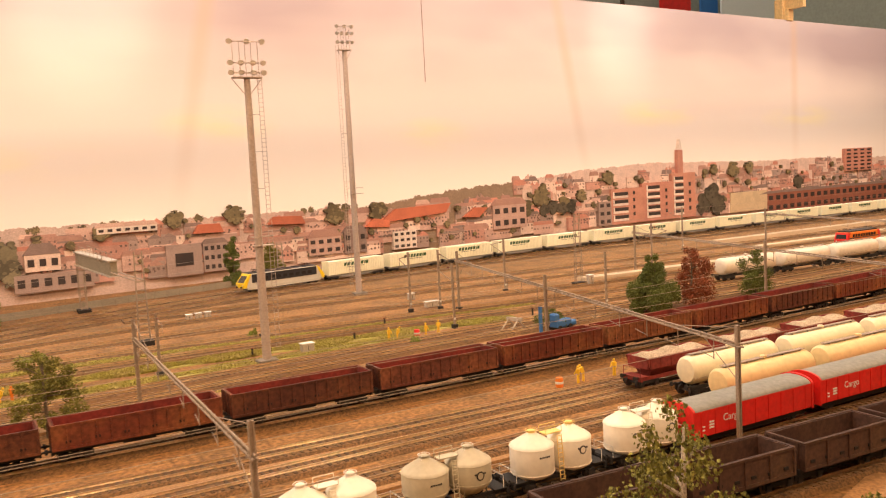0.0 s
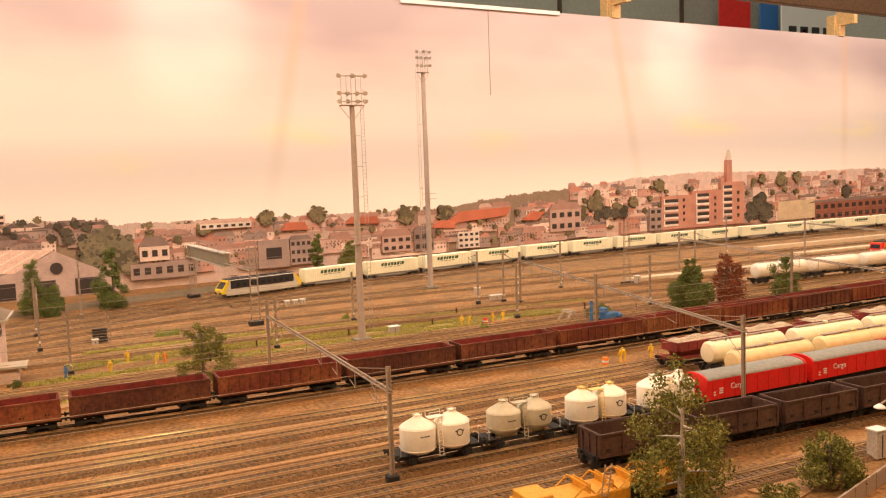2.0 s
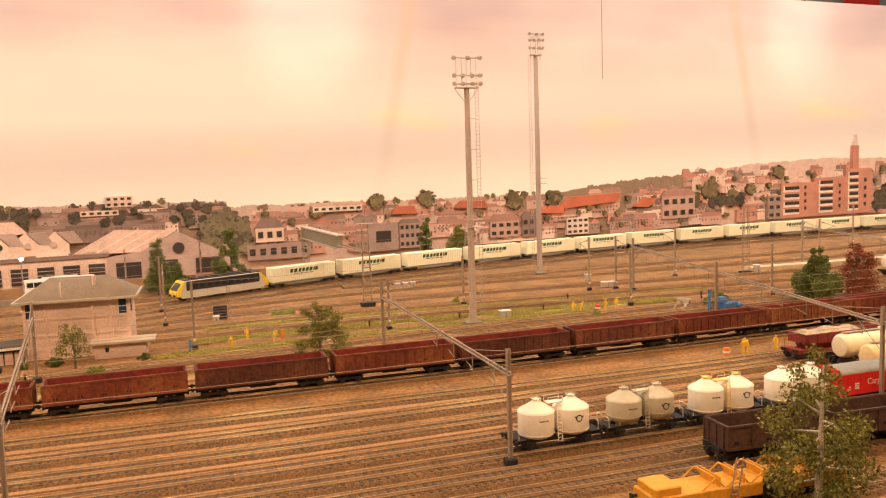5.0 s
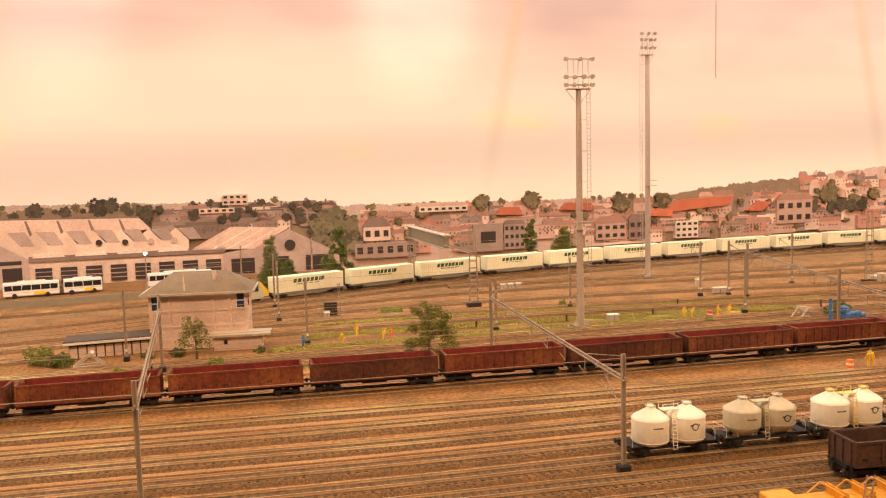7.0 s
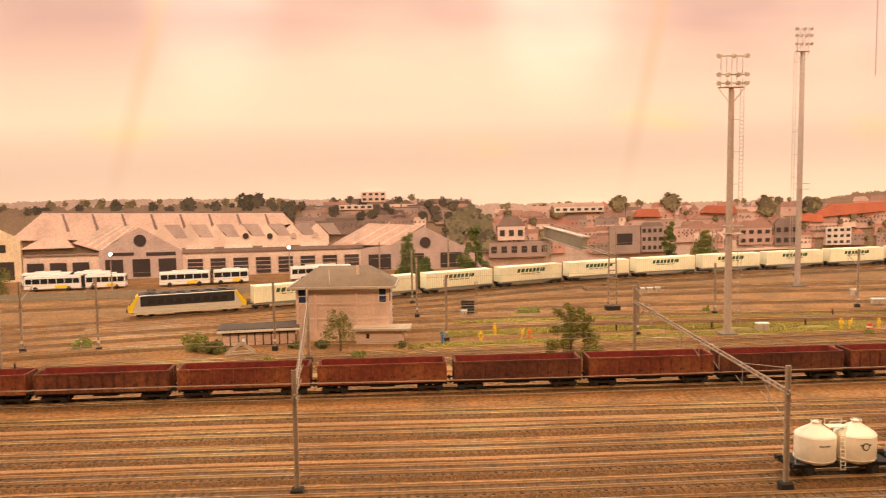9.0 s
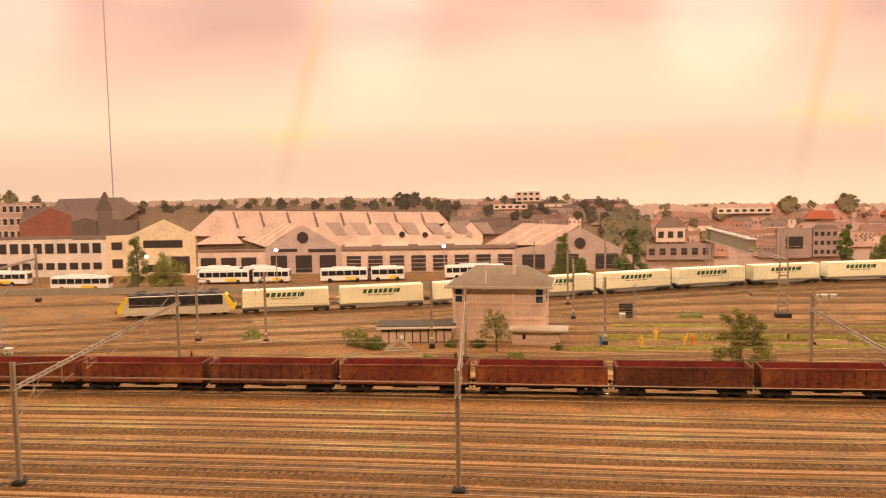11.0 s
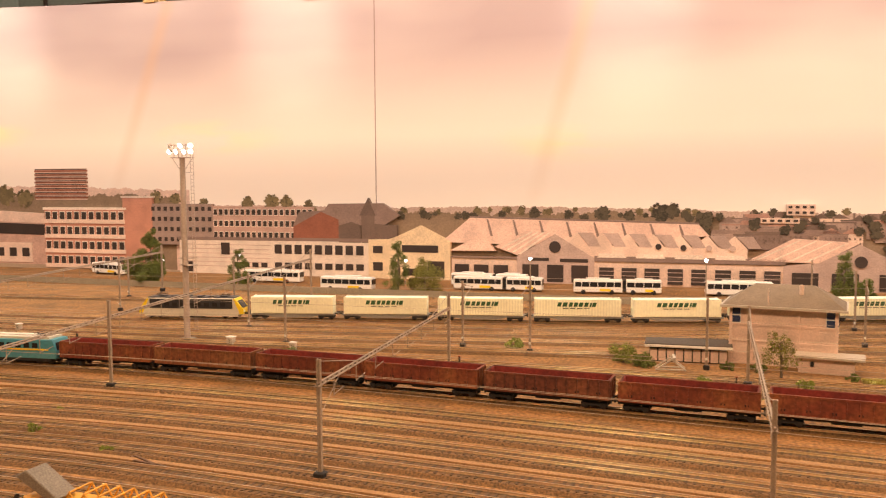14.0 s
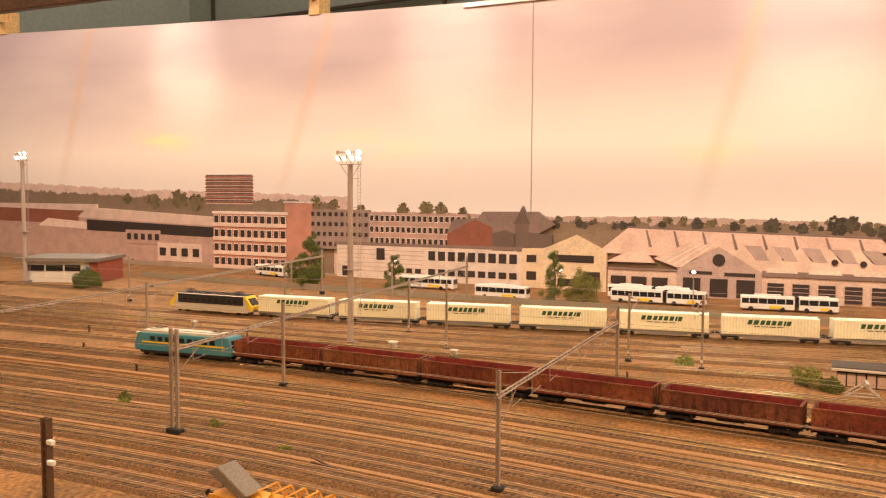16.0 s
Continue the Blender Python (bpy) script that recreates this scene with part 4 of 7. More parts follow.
def tree(name, label, at, height, width, leaf, seed, bark="bark", trunk_share=0.25, slim=1.0, density=1.0, group="layout trees", cone=False):
    rng = random.Random(seed)
    t = thing(name, label, "tree" if trunk_share > 0.1 else "shrub", group, pose(at[0], at[1], 0, 0, 0, rng.uniform(0, 360)))
    bm = bmesh.new()
    r = height * 0.022 + 0.0006
    top = Vector((rng.uniform(-0.04, 0.04) * height, rng.uniform(-0.04, 0.04) * height, height * 0.9))
    mid = Vector((rng.uniform(-0.03, 0.03) * height, rng.uniform(-0.03, 0.03) * height, height * 0.45))
    rod(bm, (0, 0, -0.001), mid, r, r * 0.65, 7), rod(bm, mid, top, r * 0.65, r * 0.2, 6)
    blobs = []
    z0 = height * trunk_share
    n = 26 if height > 0.03 else 12
    lean = [rng.uniform(0.65, 1.2) for _ in range(7)]
    for k in range(n):
        f = (k + 0.5) / n
        z = z0 + (height * 0.95 - z0) * f
        reach = min(1.0, 0.65 + 2.2 * f) * (1.18 - 0.95 * f) if cone else math.sin(math.pi * (0.24 + 0.68 * f)) ** 0.8
        a = k * 2.4 + rng.uniform(-0.5, 0.5)
        w = width / 2 * reach * slim * lean[int((a % 6.283) / 6.283 * 7) % 7]
        d = rng.uniform(0.35, 0.98)
        c = Vector((math.cos(a) * w * d, math.sin(a) * w * d, z + rng.uniform(-0.05, 0.05) * height))
        blobs.append((c, max(w * rng.uniform(0.20, 0.44), height * 0.055)))
        if k % 2 == 0:
            base = mid.lerp(top, max(0.0, f - 0.35)) if f > 0.35 else Vector((0, 0, 0)).lerp(mid, 0.4 + f)
            rod(bm, base, c, r * 0.36, r * 0.1, 5)
    part("trunk", bm, bark, t)
    bm = bmesh.new()
    leaf_cloud(bm, blobs, density * 24000000 * (0.03 / max(width, 0.02)) ** 1.3, 0.0012 + 0.0054 * width, rng)
    part("crown", bm, leaf, t)
    return t


tree("broadleaf_tree", "green broadleaf tree beside the brown wagons", (0.012, 1.118), 0.092, 0.070, "leaf_dark", 1, trunk_share=0.12, density=0.65)
tree("broadleaf_tree", "dense dark green conical tree behind the brown wagons", (0.924, 1.20), 0.100, 0.094, "leaf", 2, trunk_share=0.08, density=1.5, cone=True)
tree("copper_tree", "copper red leaved tree behind the brown wagons", (1.000, 1.19), 0.104, 0.092, "leaf_red", 3, trunk_share=0.10, slim=0.9, density=0.6)
tree("broadleaf_tree", "slim green tree behind the brown wagons", (1.160, 1.195), 0.092, 0.078, "leaf", 4, trunk_share=0.10, slim=0.9, density=0.6, cone=True)
tree("birch_tree", "tall olive birch with pale trunk by the track machine", (0.262, 0.488), 0.126, 0.098, "leaf_dark", 5, "bark_pale", 0.06, density=0.50, cone=True)
tree("shrub", "olive shrub beside the front fence", (0.410, 0.470), 0.046, 0.052, "leaf_dark", 6, trunk_share=0.05, density=0.5)
tree("shrub", "low olive shrub beside the front fence", (0.335, 0.455), 0.020, 0.045, "leaf_dark", 7, trunk_share=0.02, density=0.5)
tree("poplar_tree", "green tree before the repair hall", (-0.030, 1.965), 0.135, 0.088, "leaf", 8, trunk_share=0.05, cone=True)
tree("broadleaf_tree", "green tree before the repair hall", (-0.185, 1.955), 0.125, 0.078, "leaf", 9, trunk_share=0.08, density=0.6, cone=True)
tree("broadleaf_tree", "small green tree before the repair hall", (-0.150, 1.94), 0.070, 0.070, "leaf", 19, trunk_share=0.05)
tree("broadleaf_tree", "large dense green tree beside the bus yard", (-1.890, 1.86), 0.150, 0.125, "leaf", 10, trunk_share=0.04, density=1.4, cone=True)
tree("broadleaf_tree", "green tree before the workshop block", (-1.637, 1.90), 0.105, 0.075, "leaf", 11, trunk_share=0.06, density=0.6, cone=True)
tree("broadleaf_tree", "slender green tree before the yellow hall", (-1.175, 1.90), 0.135, 0.072, "leaf", 12, trunk_share=0.08, density=0.5, cone=True)
tree("broadleaf_tree", "green tree before the yellow hall", (-1.105, 1.90), 0.092, 0.092, "leaf_dark", 13, trunk_share=0.05, density=0.5)
tree("shrub", "round green bush beside the brick shed", (-2.376, 1.50), 0.050, 0.085, "leaf", 14, trunk_share=0.02)
tree("broadleaf_tree", "small light green tree before the signal box", (-0.305, 1.272), 0.064, 0.048, "leaf_dark", 15, trunk_share=0.25, density=0.16)
tree("broadleaf_tree", "green tree between the houses and the line", (0.515, 2.20), 0.120, 0.055, "leaf", 16, trunk_share=0.05, cone=True)
tree("broadleaf_tree", "brownish tree between the houses and the line", (0.615, 2.21), 0.100, 0.080, "leaf_dark", 17, trunk_share=0.05)
for k, (x, y, h, w, leaf) in enumerate((
    (-0.525, 1.300, 0.028, 0.045, "leaf_bright"), (-0.495, 1.285, 0.018, 0.035, "leaf"), (-0.375, 1.300, 0.012, 0.022, "leaf"), (-0.71, 1.335, 0.018, 0.032, "leaf_bright"), (0.145, 1.118, 0.020, 0.034, "leaf"),
    (-0.215, 1.285, 0.010, 0.022, "leaf"), (-1.248, 0.735, 0.016, 0.020, "leaf"), (-1.235, 0.725, 0.010, 0.014, "leaf_bright"), (-1.065, 0.712, 0.012, 0.014, "leaf_bright"),
    (-1.10, 0.785, 0.008, 0.012, "leaf_bright"), (-0.935, 0.688, 0.006, 0.014, "leaf_bright"), (0.74, 1.235, 0.028, 0.050, "leaf"), (0.345, 1.500, 0.014, 0.026, "leaf_bright"),
    (0.03, 1.545, 0.010, 0.045, "leaf_bright"), (-1.02, 1.165, 0.012, 0.030, "leaf"), (0.52, 1.275, 0.009, 0.020, "leaf_bright"), (-0.28, 1.215, 0.012, 0.026, "leaf_bright"), (-0.40, 1.195, 0.008, 0.022, "leaf_bright"), (-0.335, 1.300, 0.012, 0.024, "leaf"),
)):
    tree("shrub", "small green weed clump on the ballast", (x, y), h, w, leaf, 40 + k, trunk_share=0.02, density=0.4, group="weeds on the ballast")


def grass_strip(key, offset, width, x0, x1, seed):
    """A ragged strip of static grass beside a track."""
    rng = random.Random(seed)
    line, bm = LINES[key], bmesh.new()
    for _ in range(int((x1 - x0) * width * 900000)):
        s = line.s_of_x(rng.uniform(x0, x1))
        p, d = line.at(s)
        n = Vector((-d.y, d.x))
        c = p + n * (offset + width * (rng.random() - 0.5) * (0.4 + 0.6 * abs(math.sin(s * 23.0))))
        h, a = rng.uniform(0.0018, 0.0042), rng.uniform(0, 6.3)
        q = Vector((math.cos(a), math.sin(a))) * 0.0015
        bm.faces.new([bm.verts.new(v) for v in ((c.x - q.x, c.y - q.y, 0), (c.x + q.x, c.y + q.y, 0), (c.x + q.y * 1.5, c.y - q.x * 1.5, h))])
    tagged(part("grass_strip", bm, "grass"), "ragged yellow green static grass beside the track", "grass", kind="stuff")


for key, offset, width, x0, x1 in (("yard_3", -0.050, 0.046, -0.14, 0.72), ("yard_4", -0.036, 0.026, -0.10, 0.80), ("yard_2", 0.048, 0.038, -0.18, 0.52)):
    strip("grass_mat", key, offset, width, "grass", "short yellow green grass between two tracks", x0, x1, 0.0016)
grass_strip("yard_3", -0.050, 0.050, -0.15, 0.75, 1)
grass_strip("yard_4", -0.036, 0.030, -0.12, 0.85, 2)
grass_strip("yard_2", 0.048, 0.040, -0.20, 0.55, 3)
grass_strip("main_a", -0.04, 0.030, -2.4, -1.75, 4)
grass_strip("yard_1", -0.035, 0.020, -0.6, 0.3, 5)


# ---- floodlight masts ----
def flood_mast(at, neck, top, r0, r1, rows, label, lit=False, cage=0.018, w=0.023):
    m = thing("floodlight_mast", label, "floodlight mast", "floodlight masts", pose(at[0], at[1], 0))
    bm = bmesh.new()
    rod(bm, (0, 0, 0), (0, 0, neck), r0, r1, 14)
    part("pole", bm, "mast", m, smooth=True)
    bm = bmesh.new()
    box(bm, (0, 0, 0.003), (r0 * 4.4, r0 * 3.6, 0.006))
    part("foot", bm, "roof_slate", m, bevel=0.001)
    bm = bmesh.new()
    for z in rows:
        rod(bm, (-w, 0, z), (w, 0, z), 0.0007, seg=6)
        rod(bm, (-w * 0.8, -0.008, z - 0.002), (w * 0.8, -0.008, z - 0.002), 0.0005, seg=5)
    for x in (-0.75, -0.35, 0.0, 0.35, 0.75):
        rod(bm, (x * w, 0, neck), (x * w, 0, top), 0.0005, seg=5)
    box(bm, (0, 0, neck + 0.001), (w * 1.7, 0.014, 0.0012))
    for s in (-1, 1):
        rod(bm, (s * w * 0.9, 0, neck), (s * 0.003, 0, neck - 0.022), 0.0006, seg=5)
    part("head_frame", bm, "mast", m)
    for row, z in enumerate(rows):
        for x in ((-0.95, -0.35, 0.35, 0.95) if row else (-0.95, 0.05, 0.95)):
            bm = bmesh.new()
            c, aim = Vector((x * w, -0.004, z)), Vector((0.35 * x - 0.15, -1, -0.55)).normalized()
            rod(bm, c - aim * 0.0024, c + aim * 0.0024, 0.0024, 0.0041, 12)
            lamp = part("floodlight", bm, "mast", m)
            bm = bmesh.new()
            rod(bm, c + aim * 0.0020, c + aim * 0.0030, 0.0039, 0.0039, 12)
            part("lens", bm, "lamp_glow" if lit and not (row == 0 and x < 0) else "white", lamp)
    bm = bmesh.new()
    for x in (cage - 0.003, cage + 0.003):
        rod(bm, (x, 0.002, 0.02), (x, 0.002, neck + 0.01), 0.0004, seg=5)
    k = 0.02
    while k < neck:
        rod(bm, (cage - 0.003, 0.002, k), (cage + 0.003, 0.002, k), 0.0003, seg=4)
        k += 0.006
    part("ladder", bm, "mast", m)
    bm = bmesh.new()
    k = 0.04
    while k < neck:
        rod(bm, (0, 0, k), (cage - 0.003, 0.002, k), 0.0004, seg=4)
        k += 0.05
    part("ladder_bracket", bm, "mast", m)
    bm = bmesh.new()
    for z in (neck * 0.42, neck * 0.42 + 0.012):
        for a, b in (((-0.008, -0.008), (0.02, -0.008)), ((0.02, -0.008), (0.02, 0.008)), ((0.02, 0.008), (-0.008, 0.008)), ((-0.008, 0.008), (-0.008, -0.008))):
            rod(bm, (*a, z), (*b, z), 0.0005, seg=4)
    box(bm, (0.006, 0, neck * 0.42), (0.026, 0.016, 0.0008))
    part("rest_platform", bm, "mast", m)


flood_mast((0.303, 1.302), 0.388, 0.438, 0.0062, 0.0042, (0.437, 0.409, 0.396), "tall grey floodlight mast with three rows of lamps")
flood_mast((0.672, 1.815), 0.510, 0.561, 0.0066, 0.0050, (0.559, 0.545, 0.527), "very tall grey floodlight mast with caged ladder", cage=-0.015, w=0.0165)
flood_mast((-1.258, 1.216), 0.314, 0.338, 0.0055, 0.0045, (0.336, 0.326), "grey floodlight mast with glowing lamps", True)
flood_mast((-2.655, 1.500), 0.350, 0.374, 0.0065, 0.0050, (0.372, 0.360), "grey floodlight mast with glowing lamps", True)


# ---- overhead line ----
def pole(bm, x, y, h, r=0.0016):
    rod(bm, (x, y, 0.0), (x, y, h), r, r * 0.85, 8)


def line_pole(x, y, h, arm=0.0, foot=True, label="slim grey overhead line pole with black foot"):
    p = thing("line_pole", label, "line pole", "overhead line poles", pose(x, y, 0))
    bm = bmesh.new()
    for s in (-1, 1):
        box(bm, (s * 0.0012, 0, h / 2), (0.0010, 0.0026, h))
    box(bm, (0, 0, h / 2), (0.0016, 0.0006, h))
    part("pole", bm, "steel", p)
    bm = bmesh.new()
    box(bm, (0, 0, 0.0035), (0.0085, 0.0085, 0.007))
    part("foot", bm, "under", p, bevel=0.0008)
    bm = bmesh.new()
    box(bm, (0, -0.0018, 0.016), (0.0030, 0.0012, 0.0035))
    part("number_plate", bm, "white", p)
    if arm:
        bm = bmesh.new()
        rod(bm, (0, 0, h * 0.94), (0, arm, h * 0.86), 0.0006, seg=5), rod(bm, (0, 0, h * 0.72), (0, arm * 0.9, h * 0.86), 0.0006, seg=5)
        rod(bm, (0, arm * 0.9, h * 0.86), (0, arm * 0.9, h * 0.74), 0.0004, seg=5)
        part("bracket_arm", bm, "steel", p)
        bm = bmesh.new()
        rod(bm, (0, arm * 0.15, h * 0.93), (0, arm * 0.28, h * 0.92), 0.0012, seg=8)
        part("insulator", bm, "brown", p)
    return p


def portal(a, b, h, boom_z, double=False, mid=None):
    """A boom that spans several tracks between two poles."""
    a, b = Vector(a), Vector(b)
    p = thing("catenary_portal", "grey steel overhead line portal spanning several tracks", "line portal", "overhead line portals")
    for c in [a, b] + ([Vector(mid)] if mid else []):
        for dx in ((-0.0045, 0.0045) if double and c == a else (0.0,)):
            bm = bmesh.new()
            for s in (-1, 1):
                box(bm, (c.x + dx + s * 0.0014, c.y, h / 2), (0.0011, 0.0030, h))
            box(bm, (c.x + dx, c.y, h / 2), (0.0018, 0.0008, h))
            post = part("post", bm, "steel", p)
            bm = bmesh.new()
            box(bm, (c.x + dx, c.y, 0.004), (0.0105, 0.0105, 0.008))
            part("foot", bm, "under", post, bevel=0.001)
    d = (b - a).normalized()
    bm = bmesh.new()
    for s, dz in ((-0.0014, 0.0), (0.0014, 0.0), (0.0, 0.0026)):
        o = Vector((-d.y, d.x)) * s
        rod(bm, (a.x + o.x - d.x * 0.006, a.y + o.y - d.y * 0.006, boom_z + dz), (b.x + o.x + d.x * 0.01, b.y + o.y + d.y * 0.01, boom_z + dz), 0.0009, seg=6)
    n = int((b - a).length / 0.012)
    for k in range(n):
        q = a.lerp(b, (k + 0.5) / n)
        box(bm, (q.x, q.y, boom_z + 0.0010), (0.0034, 0.0008, 0.0034))
    part("boom", bm, "steel", p)
    bm = bmesh.new()
    count = max(3, int((b - a).length / 0.058))
    for k in range(count):
        q = a.lerp(b, (k + 0.6) / count)
        rod(bm, (q.x, q.y, boom_z), (q.x, q.y, boom_z - 0.018), 0.0005, seg=5)
        rod(bm, (q.x, q.y, boom_z - 0.017), (q.x + 0.001, q.y + 0.018, boom_z - 0.013), 0.0004, seg=5)
    part("registration_arm", bm, "steel", p)
    bm = bmesh.new()
    for c, s in ((a, 1), (b, -1)):
        e = c + d * s * 0.10
        rod(bm, (c.x, c.y, h - 0.002), (e.x, e.y, boom_z + 0.002), 0.0004, seg=5)
        e = c + d * s * 0.05
        rod(bm, (c.x, c.y, boom_z - 0.030), (e.x, e.y, boom_z - 0.001), 0.0004, seg=5)
    part("stay", bm, "steel", p)


portal((0.094, 0.672), (0.108, 1.150), 0.106, 0.083)
portal((-0.311, 0.701), (-0.346, 1.200), 0.108, 0.085)
portal((-0.695, 0.695), (-0.753, 1.165), 0.112, 0.088)
portal((-1.081, 0.670), (-1.325, 1.745), 0.118, 0.094, True, (-1.130, 0.900))
portal((-1.470, 0.660), (-1.760, 1.750), 0.118, 0.098, True)
portal((0.512, 0.668), (0.713, 1.470), 0.108, 0.090, mid=(0.61, 1.07))
portal((0.980, 0.675), (1.250, 1.600), 0.110, 0.092, mid=(1.095, 1.12))
portal((1.480, 0.680), (1.800, 1.700), 0.110, 0.094)

for x, y, h, arm in (
    (-0.180, 1.546, 0.110, -0.04), (-0.142, 1.318, 0.105, 0.05), (0.645, 1.527, 0.110, 0.04), (0.698, 1.512, 0.110, -0.04), (0.623, 1.334, 0.105, 0.05), (0.164, 1.322, 0.085, -0.04),
    (-1.227, 1.354, 0.105, 0.04), (-0.792, 1.327, 0.110, 0.05), (-0.675, 1.318, 0.115, -0.05), (-1.078, 1.243, 0.115, 0.04), (-0.184, 1.700, 0.110, 0.05), (0.356, 1.489, 0.095, 0.0),
    (-0.100, 1.840, 0.125, -0.05), (0.900, 1.60, 0.11, 0.05), (1.30, 1.60, 0.11, -0.05), (1.66, 1.86, 0.12, 0.05), (-1.62, 1.45, 0.11, 0.05), (-2.05, 1.38, 0.11, 0.05), (-1.55, 1.02, 0.11, 0.05),
    (-0.405, 1.29, 0.105, 0.0), (-1.75, 1.62, 0.10, 0.0), (-1.45, 1.62, 0.10, 0.0), (0.90, 1.29, 0.10, 0.0), (-0.25, 1.90, 0.11, -0.05),
):
    line_pole(x, y, h, arm)


def lattice_mast(x, y, h):
    p = thing("lattice_mast", "grey lattice line mast with ladder-like bracing", "line mast", "lattice masts", pose(x, y, 0))
    w = 0.0085
    for sx in (-1, 1):
        for sy in (-1, 1):
            bm = bmesh.new()
            rod(bm, (sx * w, sy * 0.003, 0), (sx * w * 0.7, sy * 0.002, h), 0.0008, seg=5)
            part("upright", bm, "steel", p)
    bm = bmesh.new()
    n = 11
    for k in range(n):
        z, f = h * (k + 0.5) / n, w * (1 - 0.3 * (k + 0.5) / n)
        box(bm, (0, -0.003, z), (2 * f, 0.0007, 0.0016)), box(bm, (0, 0.003, z), (2 * f, 0.0007, 0.0016))
    part("rungs", bm, "steel", p)
    bm = bmesh.new()
    box(bm, (0, 0, 0.004), (0.026, 0.018, 0.008))
    part("foot", bm, "under", p)


lattice_mast(0.191, 1.573, 0.150)
lattice_mast(1.055, 1.557, 0.150)
lattice_mast(0.62, 2.16, 0.10)

# solid girder gantry over the main line, carried on to the lattice mast by a thin boom
gy = thing("signal_gantry", "grey green box girder gantry over the main line", "signal gantry")
bm = bmesh.new()
box(bm, (0.168, 1.905, 0.112), (0.012, 0.330, 0.026), 0.06)
girder = part("girder", bm, "fence_green", gy, bevel=0.001)
for dz in (-0.0135, 0.0135):
    bm = bmesh.new()
    box(bm, (0.168, 1.905, 0.112 + dz), (0.018, 0.334, 0.0024), 0.06)
    part("flange", bm, "concrete", girder)
bm = bmesh.new()
for dx in (-0.006, 0.006):
    rod(bm, (0.178 + dx, 1.742, 0.106), (0.190 + dx, 1.574, 0.104), 0.0011, seg=6)
part("boom", bm, "steel", gy)
for y in (2.039, 2.062):
    bm = bmesh.new()
    for dx in (-0.006, 0.006):
        box(bm, (0.158 + dx, y, 0.062), (0.0016, 0.0022, 0.124))
    for k in range(9):
        box(bm, (0.158, y, 0.010 + 0.013 * k), (0.0120, 0.0010, 0.0016))
    leg = part("leg", bm, "steel", gy)
    bm = bmesh.new()
    box(bm, (0.158, y, 0.004), (0.024, 0.018, 0.008))
    part("foot", bm, "under", leg)
bm = bmesh.new()
for dx in (-0.008, 0.008):
    rod(bm, (0.168 + dx, 1.745, 0.137), (0.168 + dx, 2.065, 0.137), 0.0005, seg=5)
    for k in range(7):
        rod(bm, (0.168 + dx, 1.745 + 0.0533 * k, 0.124), (0.168 + dx, 1.745 + 0.0533 * k, 0.137), 0.0005, seg=5)
part("top_railing", bm, "steel", gy)

# contact wires along the tracks
for key, z, off in (("gravel_road", 0.070, 0), ("road_3", 0.070, 0), ("silo_road", 0.070, 0), ("freight_road", 0.070, 0), ("freight_road", 0.083, 0), ("gravel_road", 0.083, 0), ("silo_road", 0.084, 0), ("yard_1", 0.070, 0), ("yard_2", 0.082, 0), ("main_a", 0.075, 0), ("main_b", 0.088, 0), ("yard_4", 0.078, 0)):
    bm = bmesh.new()
    sweep(bm, LINES[key], [(-0.00022, z), (0.0, z + 0.0004), (0.00022, z)], off)
    tagged(part("contact_wire", bm, "steel"), "thin grey overhead wire above the track", "wire", "overhead wires")


# ---- the signal box and its annexes ----
sb = thing("signal_box", "faded pink rendered signal box with hipped slate roof", "signal box", at=pose(-0.302, 1.392, 0, 0, 0, -4))
bm = bmesh.new()
for c, s in (((0, -0.040, 0.0375), (0.150, 0.003, 0.075)), ((0, 0.040, 0.0375), (0.150, 0.003, 0.075)), ((-0.0735, 0, 0.0375), (0.003, 0.077, 0.075)), ((0.0735, 0, 0.0375), (0.003, 0.077, 0.075))):
    bm = bmesh.new()
    box(bm, c, s)
    part("wall", bm, "wall_pink", sb)
for name, c, s in (("string_course", (0, -0.0421, 0.051), (0.152, 0.0016, 0.0024)), ("string_course", (0, -0.0421, 0.030), (0.152, 0.0014, 0.0020)), ("chimney_breast", (0.022, -0.0430, 0.0375), (0.004, 0.003, 0.075))):
    bm = bmesh.new()
    box(bm, c, s)
    part(name, bm, "wall_pink", sb)
bm = bmesh.new()
e, r = [(-0.086, -0.053, 0.075), (0.086, -0.053, 0.075), (0.086, 0.053, 0.075), (-0.086, 0.053, 0.075)], [(-0.042, 0, 0.100), (0.042, 0, 0.100)]
v = [bm.verts.new(q) for q in e + r]
for f in ((0, 1, 5, 4), (2, 3, 4, 5), (1, 2, 5), (3, 0, 4), (3, 2, 1, 0)):
    bm.faces.new([v[i] for i in f])
part("roof", bm, "roof_brown", sb)
bm = bmesh.new()
for c, s in (((0, -0.0535, 0.0745), (0.174, 0.002, 0.003)), ((0.0865, 0, 0.0745), (0.002, 0.107, 0.003)), ((-0.0865, 0, 0.0745), (0.002, 0.107, 0.003))):
    box(bm, c, s)
part("gutter", bm, "concrete", sb)
for x, y, sx, sy in ((-0.066, -0.0415, 0.015, 0.002), (0.066, -0.0415, 0.015, 0.002), (-0.0745, -0.025, 0.002, 0.02), (0.0745, -0.025, 0.002, 0.02)):
    bm = bmesh.new()
    box(bm, (x, y, 0.0625), (sx, sy, 0.0205))
    win = part("window", bm, "white", sb)
    bm = bmesh.new()
    for dz in (-0.005, 0.005):
        box(bm, (x * (1.0 if sx > sy else 1.012), y * (1.022 if sx > sy else 1.0), 0.0625 + dz), (sx * 0.86, sy * 0.86, 0.0085))
    part("panes", bm, "glass_blue", win)
